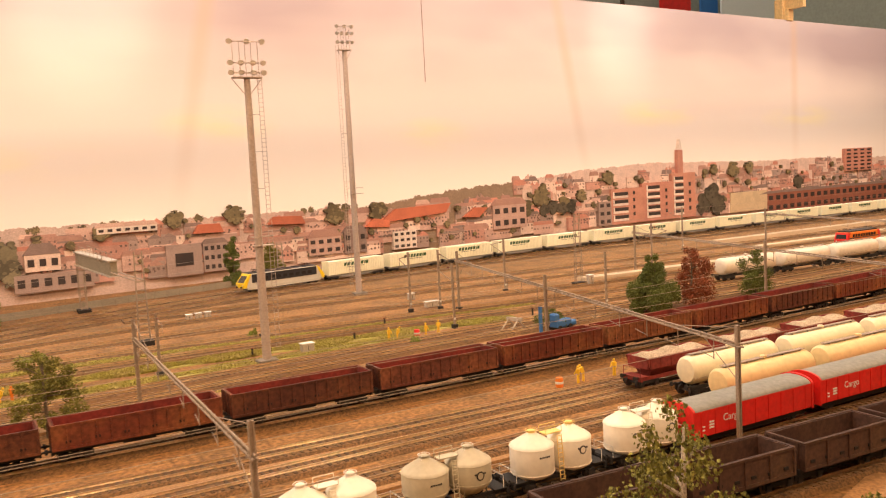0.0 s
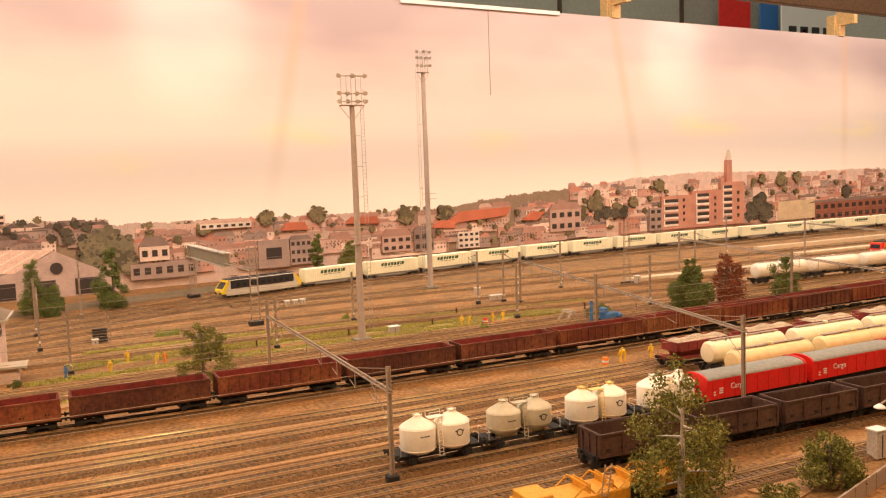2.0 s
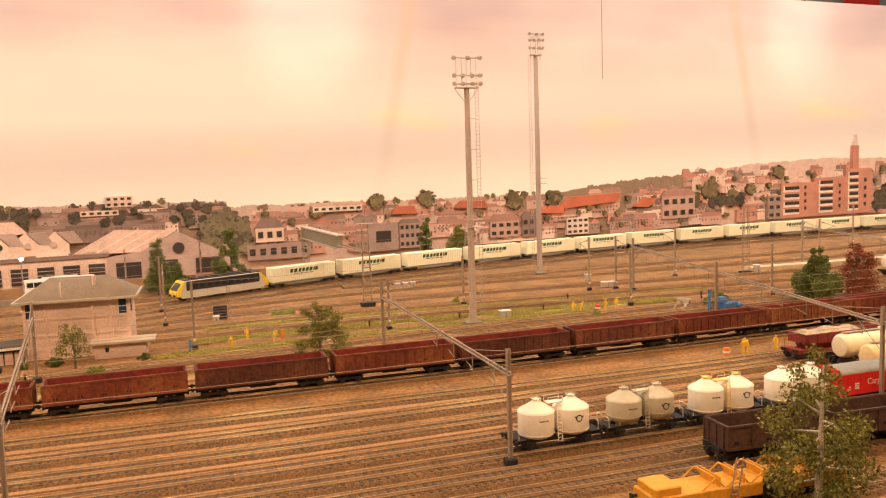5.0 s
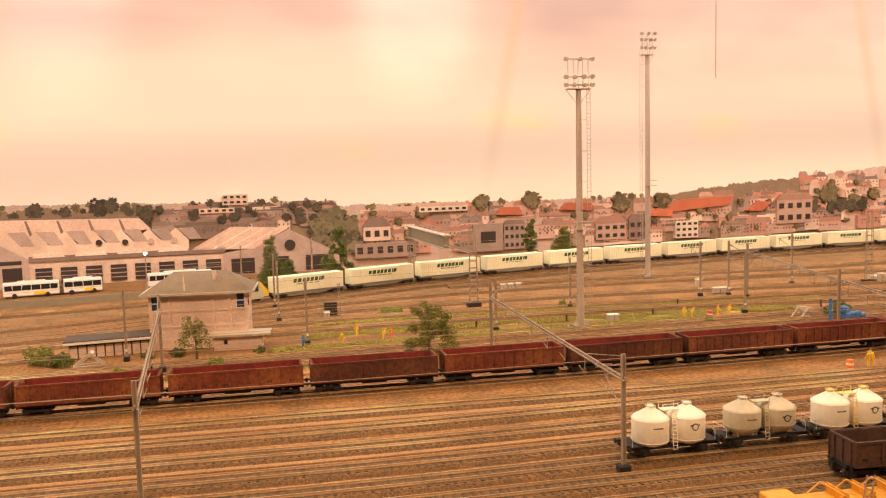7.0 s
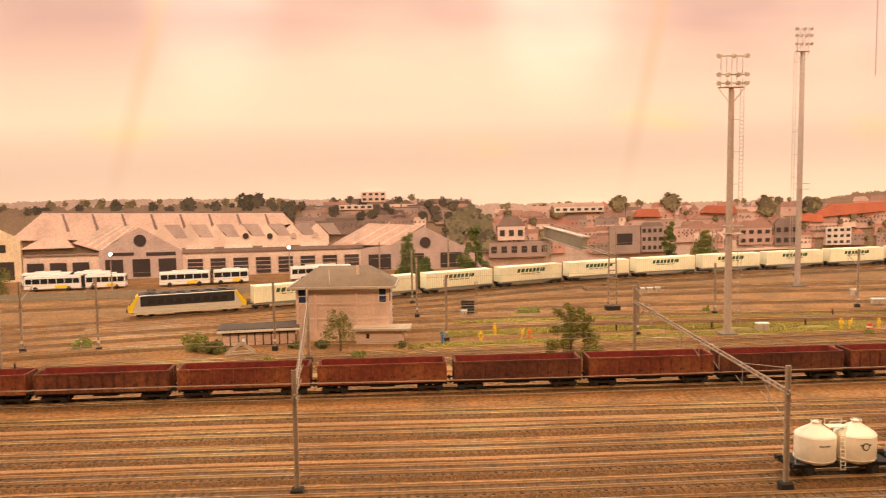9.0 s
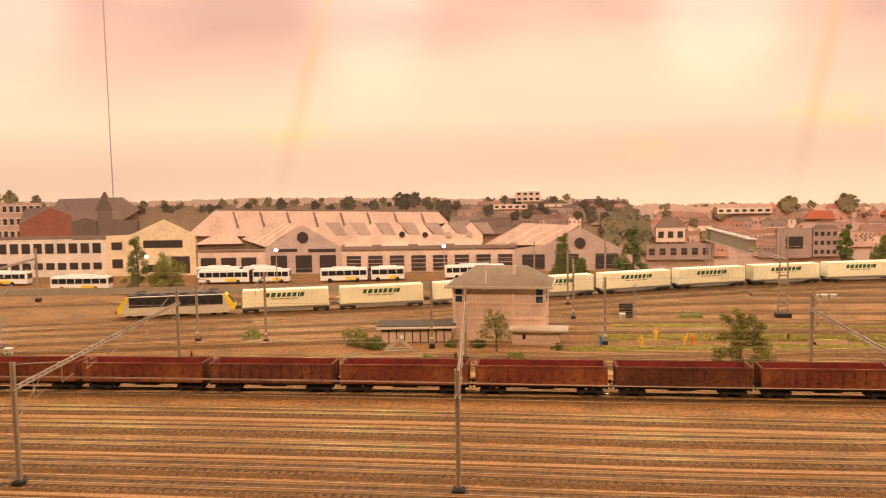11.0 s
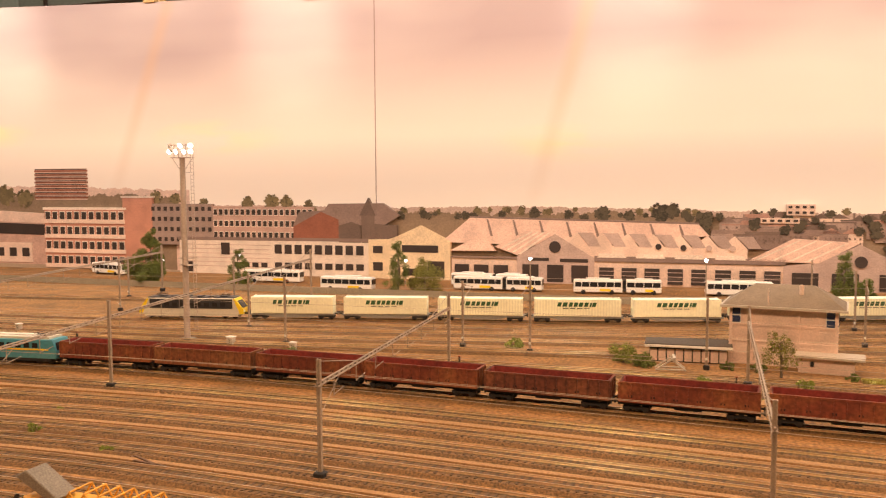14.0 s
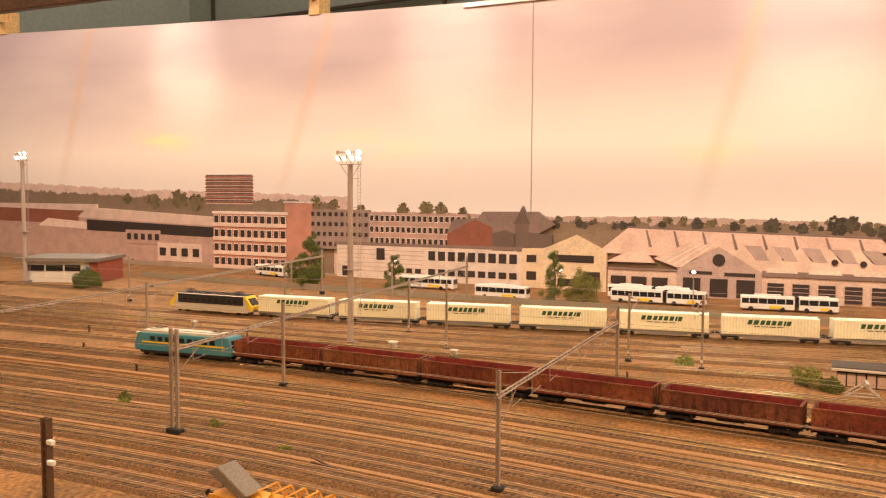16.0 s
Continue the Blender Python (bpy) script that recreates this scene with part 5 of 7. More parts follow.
for k in range(7):
    bm = bmesh.new()
    box(bm, (-0.052 + 0.0175 * k, -0.0418, 0.0415), (0.0125, 0.0012, 0.0095))
    part("wall_panel", bm, "wall_pink", sb)
bm = bmesh.new()
rod(bm, (0.024, -0.020, 0.085), (0.024, -0.020, 0.102), 0.0030, seg=8), rod(bm, (-0.02, -0.045, 0.074), (-0.02, -0.045, 0.098), 0.0008, seg=6)
part("chimney", bm, "wall_pink", sb)

for x in (-0.073, -0.045, 0.048, 0.073):
    bm = bmesh.new()
    box(bm, (x, -0.0424, 0.0375), (0.0045, 0.0024, 0.0745))
    part("pilaster", bm, "wall_pink", sb)
for k in range(6):
    bm = bmesh.new()
    box(bm, (-0.050 + 0.0185 * k, -0.0419, 0.0185), (0.0135, 0.0014, 0.0130))
    part("wall_panel", bm, "wall_pink", sb)
for data in {c.data for c in sb.children_recursive}:
    data.transform(Matrix.Diagonal((0.98, 1.0, 1.16, 1.0)))

ax = thing("annex", "low pink rendered annex with pale flat roof", "annex", at=pose(-0.246, 1.333, 0, 0, 0, -4))
bm = bmesh.new()
box(bm, (0, 0, 0.011), (0.072, 0.034, 0.022))
part("wall", bm, "wall_pink", ax)
bm = bmesh.new()
box(bm, (0.004, -0.002, 0.0235), (0.090, 0.044, 0.003))
part("roof", bm, "concrete", ax)
bm = bmesh.new()
box(bm, (-0.018, -0.0175, 0.013), (0.005, 0.002, 0.007))
part("window", bm, "glass_dark", ax)

sh = thing("storage_shed", "low shed with dark flat roof and pale panelled front", "shed", at=pose(-0.437, 1.352, 0, 0, 0, 6))
bm = bmesh.new()
box(bm, (0, 0, 0.0115), (0.112, 0.042, 0.023))
part("wall", bm, "loco_dark", sh)
for k in range(9):
    bm = bmesh.new()
    box(bm, (-0.050 + 0.0125 * k, -0.0216, 0.0105), (0.0105, 0.0014, 0.018))
    part("panel", bm, "wall_pink", sh)
bm = bmesh.new()
box(bm, (0, 0, 0.0255), (0.126, 0.056, 0.005))
part("roof", bm, "felt", sh)
bm = bmesh.new()
box(bm, (0, -0.0285, 0.0250), (0.126, 0.0015, 0.0035))
part("fascia", bm, "white", sh)


# ---- brick engine shed at the left end ----
es = thing("engine_shed", "white and brick workshop with dark flat roof", "workshop", at=pose(-2.62, 1.62, 0, 0, 0, 28))
bm = bmesh.new()
box(bm, (0, 0, 0.030), (0.20, 0.16, 0.060))
part("wall", bm, "white", es)
bm = bmesh.new()
box(bm, (0.113, 0.0, 0.033), (0.026, 0.165, 0.066))
part("brick_end", bm, "brick", es)
bm = bmesh.new()
box(bm, (0.005, 0, 0.066), (0.25, 0.19, 0.010))
part("roof", bm, "roof_slate", es)
bm = bmesh.new()
box(bm, (-0.01, -0.0805, 0.042), (0.165, 0.003, 0.018))
part("window_band", bm, "glass_dark", es)
for k in range(4):
    bm = bmesh.new()
    box(bm, (-0.088 + 0.056 * k, -0.0815, 0.036), (0.004, 0.003, 0.046))
    part("pillar", bm, "white", es)
bm = bmesh.new()
box(bm, (0.096, -0.0830, 0.024), (0.012, 0.003, 0.046))
part("door", bm, "blue", es)


# ---- buses, lamps and the fence of the depot yard ----
def bus(x, y, length, turn, joint=False, label="white articulated city bus with dark windows"):
    b = thing("bus", label, "bus", "parked buses", pose(x, y, 0, 0, 0, turn))
    spans = [(-length / 2, length * 0.06), (length * 0.10, length / 2)] if joint else [(-length / 2, length / 2)]
    for x0, x1 in spans:
        bm = bmesh.new()
        box(bm, ((x0 + x1) / 2, 0, 0.0195), (x1 - x0, 0.0285, 0.030))
        body = part("body", bm, "white", b, bevel=0.0016)
        for s in (-1, 1):
            bm = bmesh.new()
            box(bm, ((x0 + x1) / 2, s * 0.0143, 0.0235), ((x1 - x0) * 0.94, 0.0012, 0.0115))
            part("window_band", bm, "glass_dark", body)
            n = max(3, int((x1 - x0) / 0.018))
            for k in range(1, n):
                bm = bmesh.new()
                box(bm, (x0 + (x1 - x0) * k / n, s * 0.0147, 0.0235), (0.0012, 0.0012, 0.0118))
                part("pillar", bm, "white", body)
            bm = bmesh.new()
            box(bm, ((x0 + x1) / 2 + (x1 - x0) * 0.15, s * 0.0144, 0.0105), ((x1 - x0) * 0.22, 0.0010, 0.006))
            part("yellow_patch", bm, "loco_yellow", body)
        bm = bmesh.new()
        box(bm, ((x0 + x1) / 2, 0, 0.0362), ((x1 - x0) * 0.5, 0.016, 0.003))
        part("roof_unit", bm, "white", body)
        for f in (0.2, 0.78):
            for s in (-1, 1):
                bm = bmesh.new()
                rod(bm, (x0 + (x1 - x0) * f, s * 0.0112, 0.0055), (x0 + (x1 - x0) * f, s * 0.0148, 0.0055), 0.0055, seg=14)
                part("wheel", bm, "under", b)
    for e in (-1, 1):
        bm = bmesh.new()
        box(bm, (e * (length / 2), 0, 0.0235), (0.0014, 0.024, 0.013))
        part("end_window", bm, "glass_dark", b)
    if joint:
        bm = bmesh.new()
        for k in range(5):
            box(bm, (length * (0.064 + 0.009 * k), 0, 0.0195), (length * 0.005, 0.026 - 0.002 * (k % 2), 0.028))
        part("bellows", bm, "under", b)


bus(-0.965, 2.045, 0.225, 6, True)
bus(-1.010, 2.110, 0.200, 4, True)
bus(-0.675, 2.080, 0.207, 12, True)
bus(-1.325, 1.925, 0.140, 4, label="white single city bus with dark windows")
bus(-1.600, 2.010, 0.170, 5, label="white single city bus with dark windows")
bus(-2.190, 2.030, 0.140, -10, label="white single city bus with dark windows")
bus(-0.40, 2.13, 0.150, 10, label="white single city bus with dark windows")


def street_lamp(x, y, h):
    l = thing("street_lamp", "slim pale street lamp with glowing head", "street lamp", "yard lamps", pose(x, y, 0))
    bm = bmesh.new()
    rod(bm, (0, 0, 0), (0, 0, h), 0.0018, 0.0011, 8)
    part("pole", bm, "steel", l)
    bm = bmesh.new()
    lathe(bm, [(0.0012, h), (0.0042, h + 0.003), (0.0046, h + 0.005), (0.0020, h + 0.0075)], (0, 0), 12)
    part("lamp_head", bm, "soft_glow", l)


for x, y, h in ((-0.869, 2.0, 0.082), (-0.467, 2.05, 0.085), (-1.66, 1.94, 0.075), (-1.235, 2.08, 0.06), (-1.985, 2.02, 0.045)):
    street_lamp(x, y, h)

fence = thing("yard_fence", "grey green palisade fence along the depot yard", "fence")
fl = Line([(-2.5, 1.78), (-1.9, 1.80), (-1.4, 1.83), (-1.0, 1.86), (-0.6, 1.90), (-0.3, 1.96), (0.0, 2.04), (0.3, 2.13), (0.6, 2.20), (0.9, 2.25)])
n = int(fl.s[-1] / 0.030)
for k in range(n):
    p, d = fl.at(k * 0.030)
    q, _ = fl.at((k + 1) * 0.030)
    bm = bmesh.new()
    turn = math.atan2(d.y, d.x)
    c = (p + q) / 2
    box(bm, (c.x, c.y, 0.010), (0.0285, 0.0008, 0.015), turn)
    part("panel", bm, "fence_green", fence)
    bm = bmesh.new()
    box(bm, (p.x, p.y, 0.009), (0.0014, 0.0018, 0.018), turn)
    part("post", bm, "fence_green", fence)


# ---- lineside things ----
def figure(x, y, turn, dress, pose_kind=0):
    """A small painted figure, one plain mesh."""
    bm = bmesh.new()
    lean = 0.004 if pose_kind else 0.0
    rod(bm, (-0.0012, 0, 0.000), (-0.0009, 0, 0.0095), 0.0010, seg=6), rod(bm, (0.0012, 0, 0.000), (0.0009, 0, 0.0095), 0.0010, seg=6)
    rod(bm, (0, 0, 0.009), (0, -lean * 0.6, 0.0165), 0.0021, 0.0024, 8)
    rod(bm, (-0.0026, -lean * 0.6, 0.0160), (-0.0034, -0.003, 0.0105), 0.0008, seg=6), rod(bm, (0.0026, -lean * 0.6, 0.0160), (0.0034, -0.003, 0.0105), 0.0008, seg=6)
    bmesh.ops.create_uvsphere(bm, u_segments=8, v_segments=6, radius=0.0016, matrix=Matrix.Translation((0, -lean, 0.0188)))
    ob = tagged(part("model_figure", bm, dress), "tiny painted track worker figure in bright workwear", "figurine", "track worker figures")
    ob.matrix_world = pose(x, y, 0.0, 0, 0, turn)


for k, (x, y, dress) in enumerate(((0.500, 1.322, "worker"), (0.512, 1.318, "worker"), (0.560, 1.315, "worker"), (0.585, 1.320, "worker"), (0.552, 0.935, "worker"), (0.562, 0.938, "worker"), (0.606, 0.935, "worker"), (-0.090, 1.300, "worker"), (-0.150, 1.296, "blue"), (-0.025, 1.310, "worker"), (-0.012, 1.312, "orange"), (-0.060, 1.36, "worker"))):
    figure(x, y, 50 * k, dress, k % 2)


def barrel(x, y, material, label):
    b = thing("barrel", label, "barrel", "", pose(x, y, 0))
    bm = bmesh.new()
    lathe(bm, [(0.0042, 0), (0.0046, 0.003), (0.0046, 0.0075), (0.0040, 0.011)], (0, 0), 14)
    part("drum", bm, material, b)
    bm = bmesh.new()
    lathe(bm, [(0.0047, 0.004), (0.0048, 0.0045), (0.0048, 0.0062), (0.0047, 0.0067)], (0, 0), 14)
    part("band", bm, "white", b)


barrel(0.525, 0.935, "orange", "orange barrel with white band on the cinder path")
barrel(0.546, 1.318, "red", "red barrel beside the track workers")


def cabinet(x, y, w, d, h, label="pale grey lineside equipment cabinet"):
    c = thing("equipment_cabinet", label, "cabinet", "lineside cabinets", pose(x, y, 0))
    bm = bmesh.new()
    box(bm, (0, 0, h / 2 + 0.001), (w, d, h))
    part("body", bm, "concrete", c, bevel=0.0005)
    bm = bmesh.new()
    box(bm, (0, 0, h + 0.0016), (w * 1.12, d * 1.15, 0.0014))
    part("lid", bm, "white", c)
    bm = bmesh.new()
    box(bm, (0, -d / 2 - 0.0002, h / 2), (0.0006, 0.0008, h * 0.8))
    part("door_joint", bm, "under", c)


for x, y, w, d, h in ((0.372, 1.330, 0.018, 0.012, 0.012), (-0.095, 1.530, 0.010, 0.008, 0.012), (0.300, 1.745, 0.011, 0.009, 0.013), (0.318, 1.748, 0.011, 0.009, 0.013), (0.336, 1.751, 0.011, 0.009, 0.013), (0.715, 1.66, 0.012, 0.01, 0.012), (0.70, 1.55, 0.026, 0.01, 0.010), (-1.16, 1.205, 0.012, 0.01, 0.014), (-1.04, 1.205, 0.010, 0.008, 0.012), (1.075, 1.545, 0.012, 0.010, 0.020), (-1.62, 1.06, 0.008, 0.008, 0.009), (-1.62, 1.19, 0.010, 0.008, 0.012)):
    cabinet(x, y, w, d, h)


def buffer_stop(x, y, turn):
    b = thing("buffer_stop", "pale concrete buffer stop of crossed beams", "buffer stop", "buffer stops", pose(x, y, 0, 0, 0, turn))
    for s in (-1, 1):
        bm = bmesh.new()
        for p, q in (((-0.022, s * 0.009, 0.002), (0.004, s * 0.009, 0.020)), ((0.020, s * 0.009, 0.002), (-0.002, s * 0.009, 0.020)), ((-0.02, s * 0.009, 0.003), (0.02, s * 0.009, 0.003))):
            rod(bm, p, q, 0.0012, seg=6)
        part("side_frame", bm, "concrete", b)
    bm = bmesh.new()
    box(bm, (0.004, 0, 0.0185), (0.004, 0.028, 0.0055))
    part("beam", bm, "concrete", b)


buffer_stop(-0.452, 1.268, 10), buffer_stop(0.675, 1.245, 20)

tp = thing("covered_machine", "small blue tarpaulin covered track machine", "machine", at=pose(0.738, 1.208, 0, 0, 0, 12))
bm = bmesh.new()
box(bm, (0, 0, 0.010), (0.034, 0.018, 0.012)), box(bm, (-0.014, 0, 0.020), (0.010, 0.014, 0.012)), box(bm, (0.022, 0.0, 0.007), (0.02, 0.012, 0.008))
part("cover", bm, "blue", tp, bevel=0.002)
bm = bmesh.new()
for x in (-0.012, 0.012):
    rod(bm, (x, -0.010, 0.004), (x, 0.010, 0.004), 0.004, seg=12)
part("rollers", bm, "under", tp)
bm = bmesh.new()
box(bm, (-0.040, 0.005, 0.020), (0.004, 0.004, 0.040))
part("mast_post", bm, "blue", tp)

sig = thing("signal_rack", "black stacked rack beside a signal ladder", "signal", at=pose(-0.085, 1.565, 0, 0, 0, -8))
bm = bmesh.new()
for k in range(5):
    box(bm, (0, 0, 0.004 + 0.005 * k), (0.024, 0.010, 0.0028))
part("shelf_stack", bm, "under", sig)
bm = bmesh.new()
for x in (0.014, 0.018):
    rod(bm, (x, -0.004, 0), (x, -0.004, 0.062), 0.0006, seg=5)
for k in range(12):
    rod(bm, (0.014, -0.004, 0.004 + 0.005 * k), (0.018, -0.004, 0.004 + 0.005 * k), 0.0004, seg=4)
part("ladder", bm, "steel", sig)

for k, (x, y) in enumerate(((0.46, 1.36), (0.14, 1.36), (0.30, 1.36), (-0.75, 1.20), (-0.56, 1.15), (-0.36, 1.20), (-0.95, 1.13), (0.55, 1.44), (-1.30, 1.07), (-1.45, 1.16), (-1.60, 0.93), (0.05, 1.28), (-1.75, 1.05), (-1.38, 0.86), (0.78, 1.34))):
    m = thing("track_marker", "small dark lineside marker post", "marker post", "marker posts", pose(x, y, 0))
    bm = bmesh.new()
    box(bm, (0, 0, 0.006), (0.0022, 0.0022, 0.012))
    part("post", bm, "under", m)
    bm = bmesh.new()
    box(bm, (0, 0, 0.0125), (0.0034, 0.0034, 0.0014))
    part("cap", bm, "brown", m)

for x, y, turn in ((-0.868, 0.668, -14), (-0.02, 0.60, 8)):
    s = thing("spare_rail_stack", "small stack of rusty spare rail pieces", "rail stack", "rail stacks", pose(x, y, 0, 0, 0, turn))
    for k in range(5):
        bm = bmesh.new()
        box(bm, (-0.012 + 0.006 * k, 0.003 * (k % 3), 0.0014 + 0.0016 * (k % 2)), (0.05, 0.0022, 0.0026), 0.2 * (k - 2) * 0.6)
        part("rail_piece", bm, "rust", s)

bm = bmesh.new()
for k in range(40):
    a, r = random.uniform(0, 6.3), random.uniform(0, 0.016)
    bmesh.ops.create_icosphere(bm, subdivisions=1, radius=random.uniform(0.001, 0.0028), matrix=Matrix.Translation((-1.04 + math.cos(a) * r * 1.6, 0.905 + math.sin(a) * r, 0.0012)))
tagged(part("gravel_heap", bm, "path"), "small heap of pale gravel on the ballast", "gravel", kind="stuff")

# pale loading platforms among the far yard tracks
for key, off, x0, x1, w in (("yard_5", 0.030, 1.06, 3.4, 0.026), ("yard_6", 0.010, 1.77, 3.4, 0.026), ("yard_7", 0.075, 1.83, 3.4, 0.026)):
    bm = bmesh.new()
    sweep(bm, LINES[key], [(-w / 2, 0), (-w / 2, 0.012), (w / 2, 0.012), (w / 2, 0)], off, x0, x1)
    tagged(part("platform", bm, "platform_pale"), "long pale concrete loading platform", "platform", "loading platforms")

whitew = tank_wagon("tank_wagon", "white tank wagon with pale stripes", "tank_white", 0.165, 0.0170, 0.0345, "white tank wagons")
yl = LINES["yard_3"]
for k in range(6):
    stand(whitew, yl, yl.s_of_x(1.235) + 0.0825 + k * 0.168, k == 0)
shunter = loco("shunting_locomotive", "orange red shunting locomotive at the platforms", 0.075, "orange", "loco_dark", "red", "loco_dark", False)
stand(shunter, LINES["yard_5"], LINES["yard_5"].s_of_x(1.95), True)

# yellow track-laying machine in the foreground
ym = thing("track_machine", "yellow track machine with open gabled covers", "track machine", at=pose(0.220, 0.520, 0, 0, 0, -2))
bm = bmesh.new()
box(bm, (0, 0, 0.0195), (0.170, 0.030, 0.010)), box(bm, (-0.072, 0, 0.0265), (0.022, 0.026, 0.008))
part("body", bm, "yellow", ym, bevel=0.0008)
for k in range(5):
    bm = bmesh.new()
    x = -0.045 + 0.021 * k
    for side in (-1, 1):
        y = side * 0.0135
        rod(bm, (x, y, 0.0240), (x + 0.012, y, 0.0325), 0.0007, seg=6), rod(bm, (x + 0.012, y, 0.0325), (x + 0.0205, y, 0.0240), 0.0007, seg=6)
    rod(bm, (x + 0.012, -0.0135, 0.0325), (x + 0.012, 0.0135, 0.0325), 0.0007, seg=6)
    box(bm, (x + 0.0165, 0.0, 0.0284), (0.0008, 0.0255, 0.0080))
    part("cover_frame", bm, "yellow", ym)
bm = bmesh.new()
for x in (-0.024, -0.018):
    rod(bm, (x, -0.017, 0.008), (x + 0.008, -0.015, 0.046), 0.0006, seg=5)
for k in range(9):
    rod(bm, (-0.024 + 0.001 * k, -0.017, 0.011 + 0.0042 * k), (-0.018 + 0.001 * k, -0.017, 0.011 + 0.0042 * k), 0.0004, seg=4)
part("ladder", bm, "steel", ym)
bm = bmesh.new()
box(bm, (0.012, -0.0156, 0.020), (0.010, 0.002, 0.014))
part("black_panel", bm, "under", ym)
running_gear(ym, 0.09)

yc = thing("crane_wagon", "yellow crane wagon with grey inclined chute", "crane wagon", at=pose(-0.81, 0.540, 0, 0, 0, 2))
bm = bmesh.new()
box(bm, (0, 0, 0.016), (0.13, 0.028, 0.006))
part("frame", bm, "yellow", yc)
bm = bmesh.new()
for k in range(6):
    x = -0.02 + 0.014 * k
    rod(bm, (x, -0.012, 0.019), (x + 0.007, -0.012, 0.030), 0.0009, seg=5), rod(bm, (x + 0.007, -0.012, 0.030), (x + 0.014, -0.012, 0.019), 0.0009, seg=5)
    rod(bm, (x, 0.012, 0.019), (x + 0.007, 0.012, 0.030), 0.0009, seg=5), rod(bm, (x + 0.007, 0.012, 0.030), (x + 0.014, 0.012, 0.019), 0.0009, seg=5)
    rod(bm, (x + 0.007, -0.012, 0.030), (x + 0.007, 0.012, 0.030), 0.0009, seg=5)
part("lattice", bm, "yellow", yc)
bm = bmesh.new()
slab(bm, [(-0.070, 0.036), (-0.058, 0.042), (-0.026, 0.022), (-0.034, 0.018)], -0.011, 0.011)
part("chute", bm, "roof_slate", yc, bevel=0.0008)
running_gear(yc, 0.07)

# rusty wagon-lamp post at the left front
rp = thing("signal_post", "rusty brown lattice signal post with white lamps", "signal post", at=pose(-1.022, 0.478, 0))
bm = bmesh.new()
for s in (-1, 1):
    box(bm, (s * 0.0030, 0, 0.036), (0.0022, 0.0060, 0.072))
for k in range(9):
    box(bm, (0, 0, 0.004 + 0.008 * k), (0.0050, 0.0040, 0.0022))
part("post", bm, "rust", rp)
for z in (0.052, 0.034):
    bm = bmesh.new()
    box(bm, (0.0085, -0.002, z), (0.0075, 0.0045, 0.0042))
    part("lamp_box", bm, "white", rp, bevel=0.0006)

# front corner: fence, cabinet, bent lamp
ff = thing("front_fence", "low grey corrugated fence at the board's edge", "fence")
fp = Line([(0.345, 0.420), (0.45, 0.452), (0.60, 0.498)])
for k in range(int(fp.s[-1] / 0.011)):
    p, d = fp.at(k * 0.011)
    bm = bmesh.new()
    box(bm, (p.x, p.y, 0.007), (0.0104, 0.0014 + 0.0006 * (k % 2), 0.014), math.atan2(d.y, d.x))
    part("board", bm, "steel", ff)
bm = bmesh.new()
box(bm, (0.45, 0.515, 0.0008), (0.22, 0.05, 0.0016), 0.3)
tagged(part("yard_paving", bm, "path"), "pale sandy yard beside the front fence", "pavement", kind="structure")
cabinet(0.500, 0.495, 0.014, 0.011, 0.026, "grey metal cabinet beside the bent lamp")
bl = thing("yard_lamp", "bent grey yard lamp with dished shade", "street lamp", at=pose(0.515, 0.490, 0))
bm = bmesh.new()
pts = [(0, 0, 0), (0, 0, 0.045), (-0.003, 0, 0.0515), (-0.010, 0, 0.0545), (-0.017, 0, 0.0525)]
for a, b in zip(pts, pts[1:]):
    rod(bm, a, b, 0.0009, seg=6)
part("pole", bm, "steel", bl)
bm = bmesh.new()
lathe(bm, [(0.0014, 0.0525), (0.0050, 0.0500), (0.0054, 0.0490)], (-0.0185, 0), 14)
part("shade", bm, "white", bl)


# ---- what is printed on the backdrop, in thin layers on the panel ----
def tint(name, colour, vary=0.18, rough=0.62, island=0.16):
    M[name] = mat(name, colour, rough, scale=28, vary=vary, bump=0, blotch=0.35, island=island)


for name, colour in (
    ("print_far", (0.64, 0.47, 0.38)), ("print_hill", (0.27, 0.19, 0.12)), ("print_haze", (0.66, 0.44, 0.34)), ("print_wall", (0.54, 0.35, 0.275)), ("print_pale", (0.76, 0.57, 0.45)),
    ("print_grey", (0.37, 0.265, 0.215)), ("print_dark", (0.16, 0.11, 0.085)), ("print_roof", (0.52, 0.15, 0.075)), ("print_tile", (0.42, 0.235, 0.175)), ("print_slate", (0.26, 0.18, 0.145)),
    ("print_tree", (0.17, 0.13, 0.06)), ("print_darktree", (0.075, 0.060, 0.036)), ("print_brick", (0.30, 0.105, 0.06)), ("print_pink", (0.58, 0.27, 0.18)), ("print_sand", (0.66, 0.50, 0.30)),
    ("print_hallroof", (0.80, 0.56, 0.445)), ("print_hallwall", (0.74, 0.55, 0.43)), ("print_gable", (0.50, 0.37, 0.31)), ("print_white", (0.78, 0.66, 0.54)), ("print_yard", (0.40, 0.30, 0.21)), ("print_shade", (0.04, 0.027, 0.022)),
    ("print_bright", (0.80, 0.63, 0.40)), ("print_flats", (0.56, 0.25, 0.17)), ("print_olive", (0.15, 0.125, 0.07)), ("print_window", (0.17, 0.115, 0.09)), ("print_pinkish", (0.52, 0.275, 0.205)), ("print_rust", (0.55, 0.24, 0.165)),
):
    tint(name, colour, island=0.5 if "tree" in name or "olive" in name else 0.16)


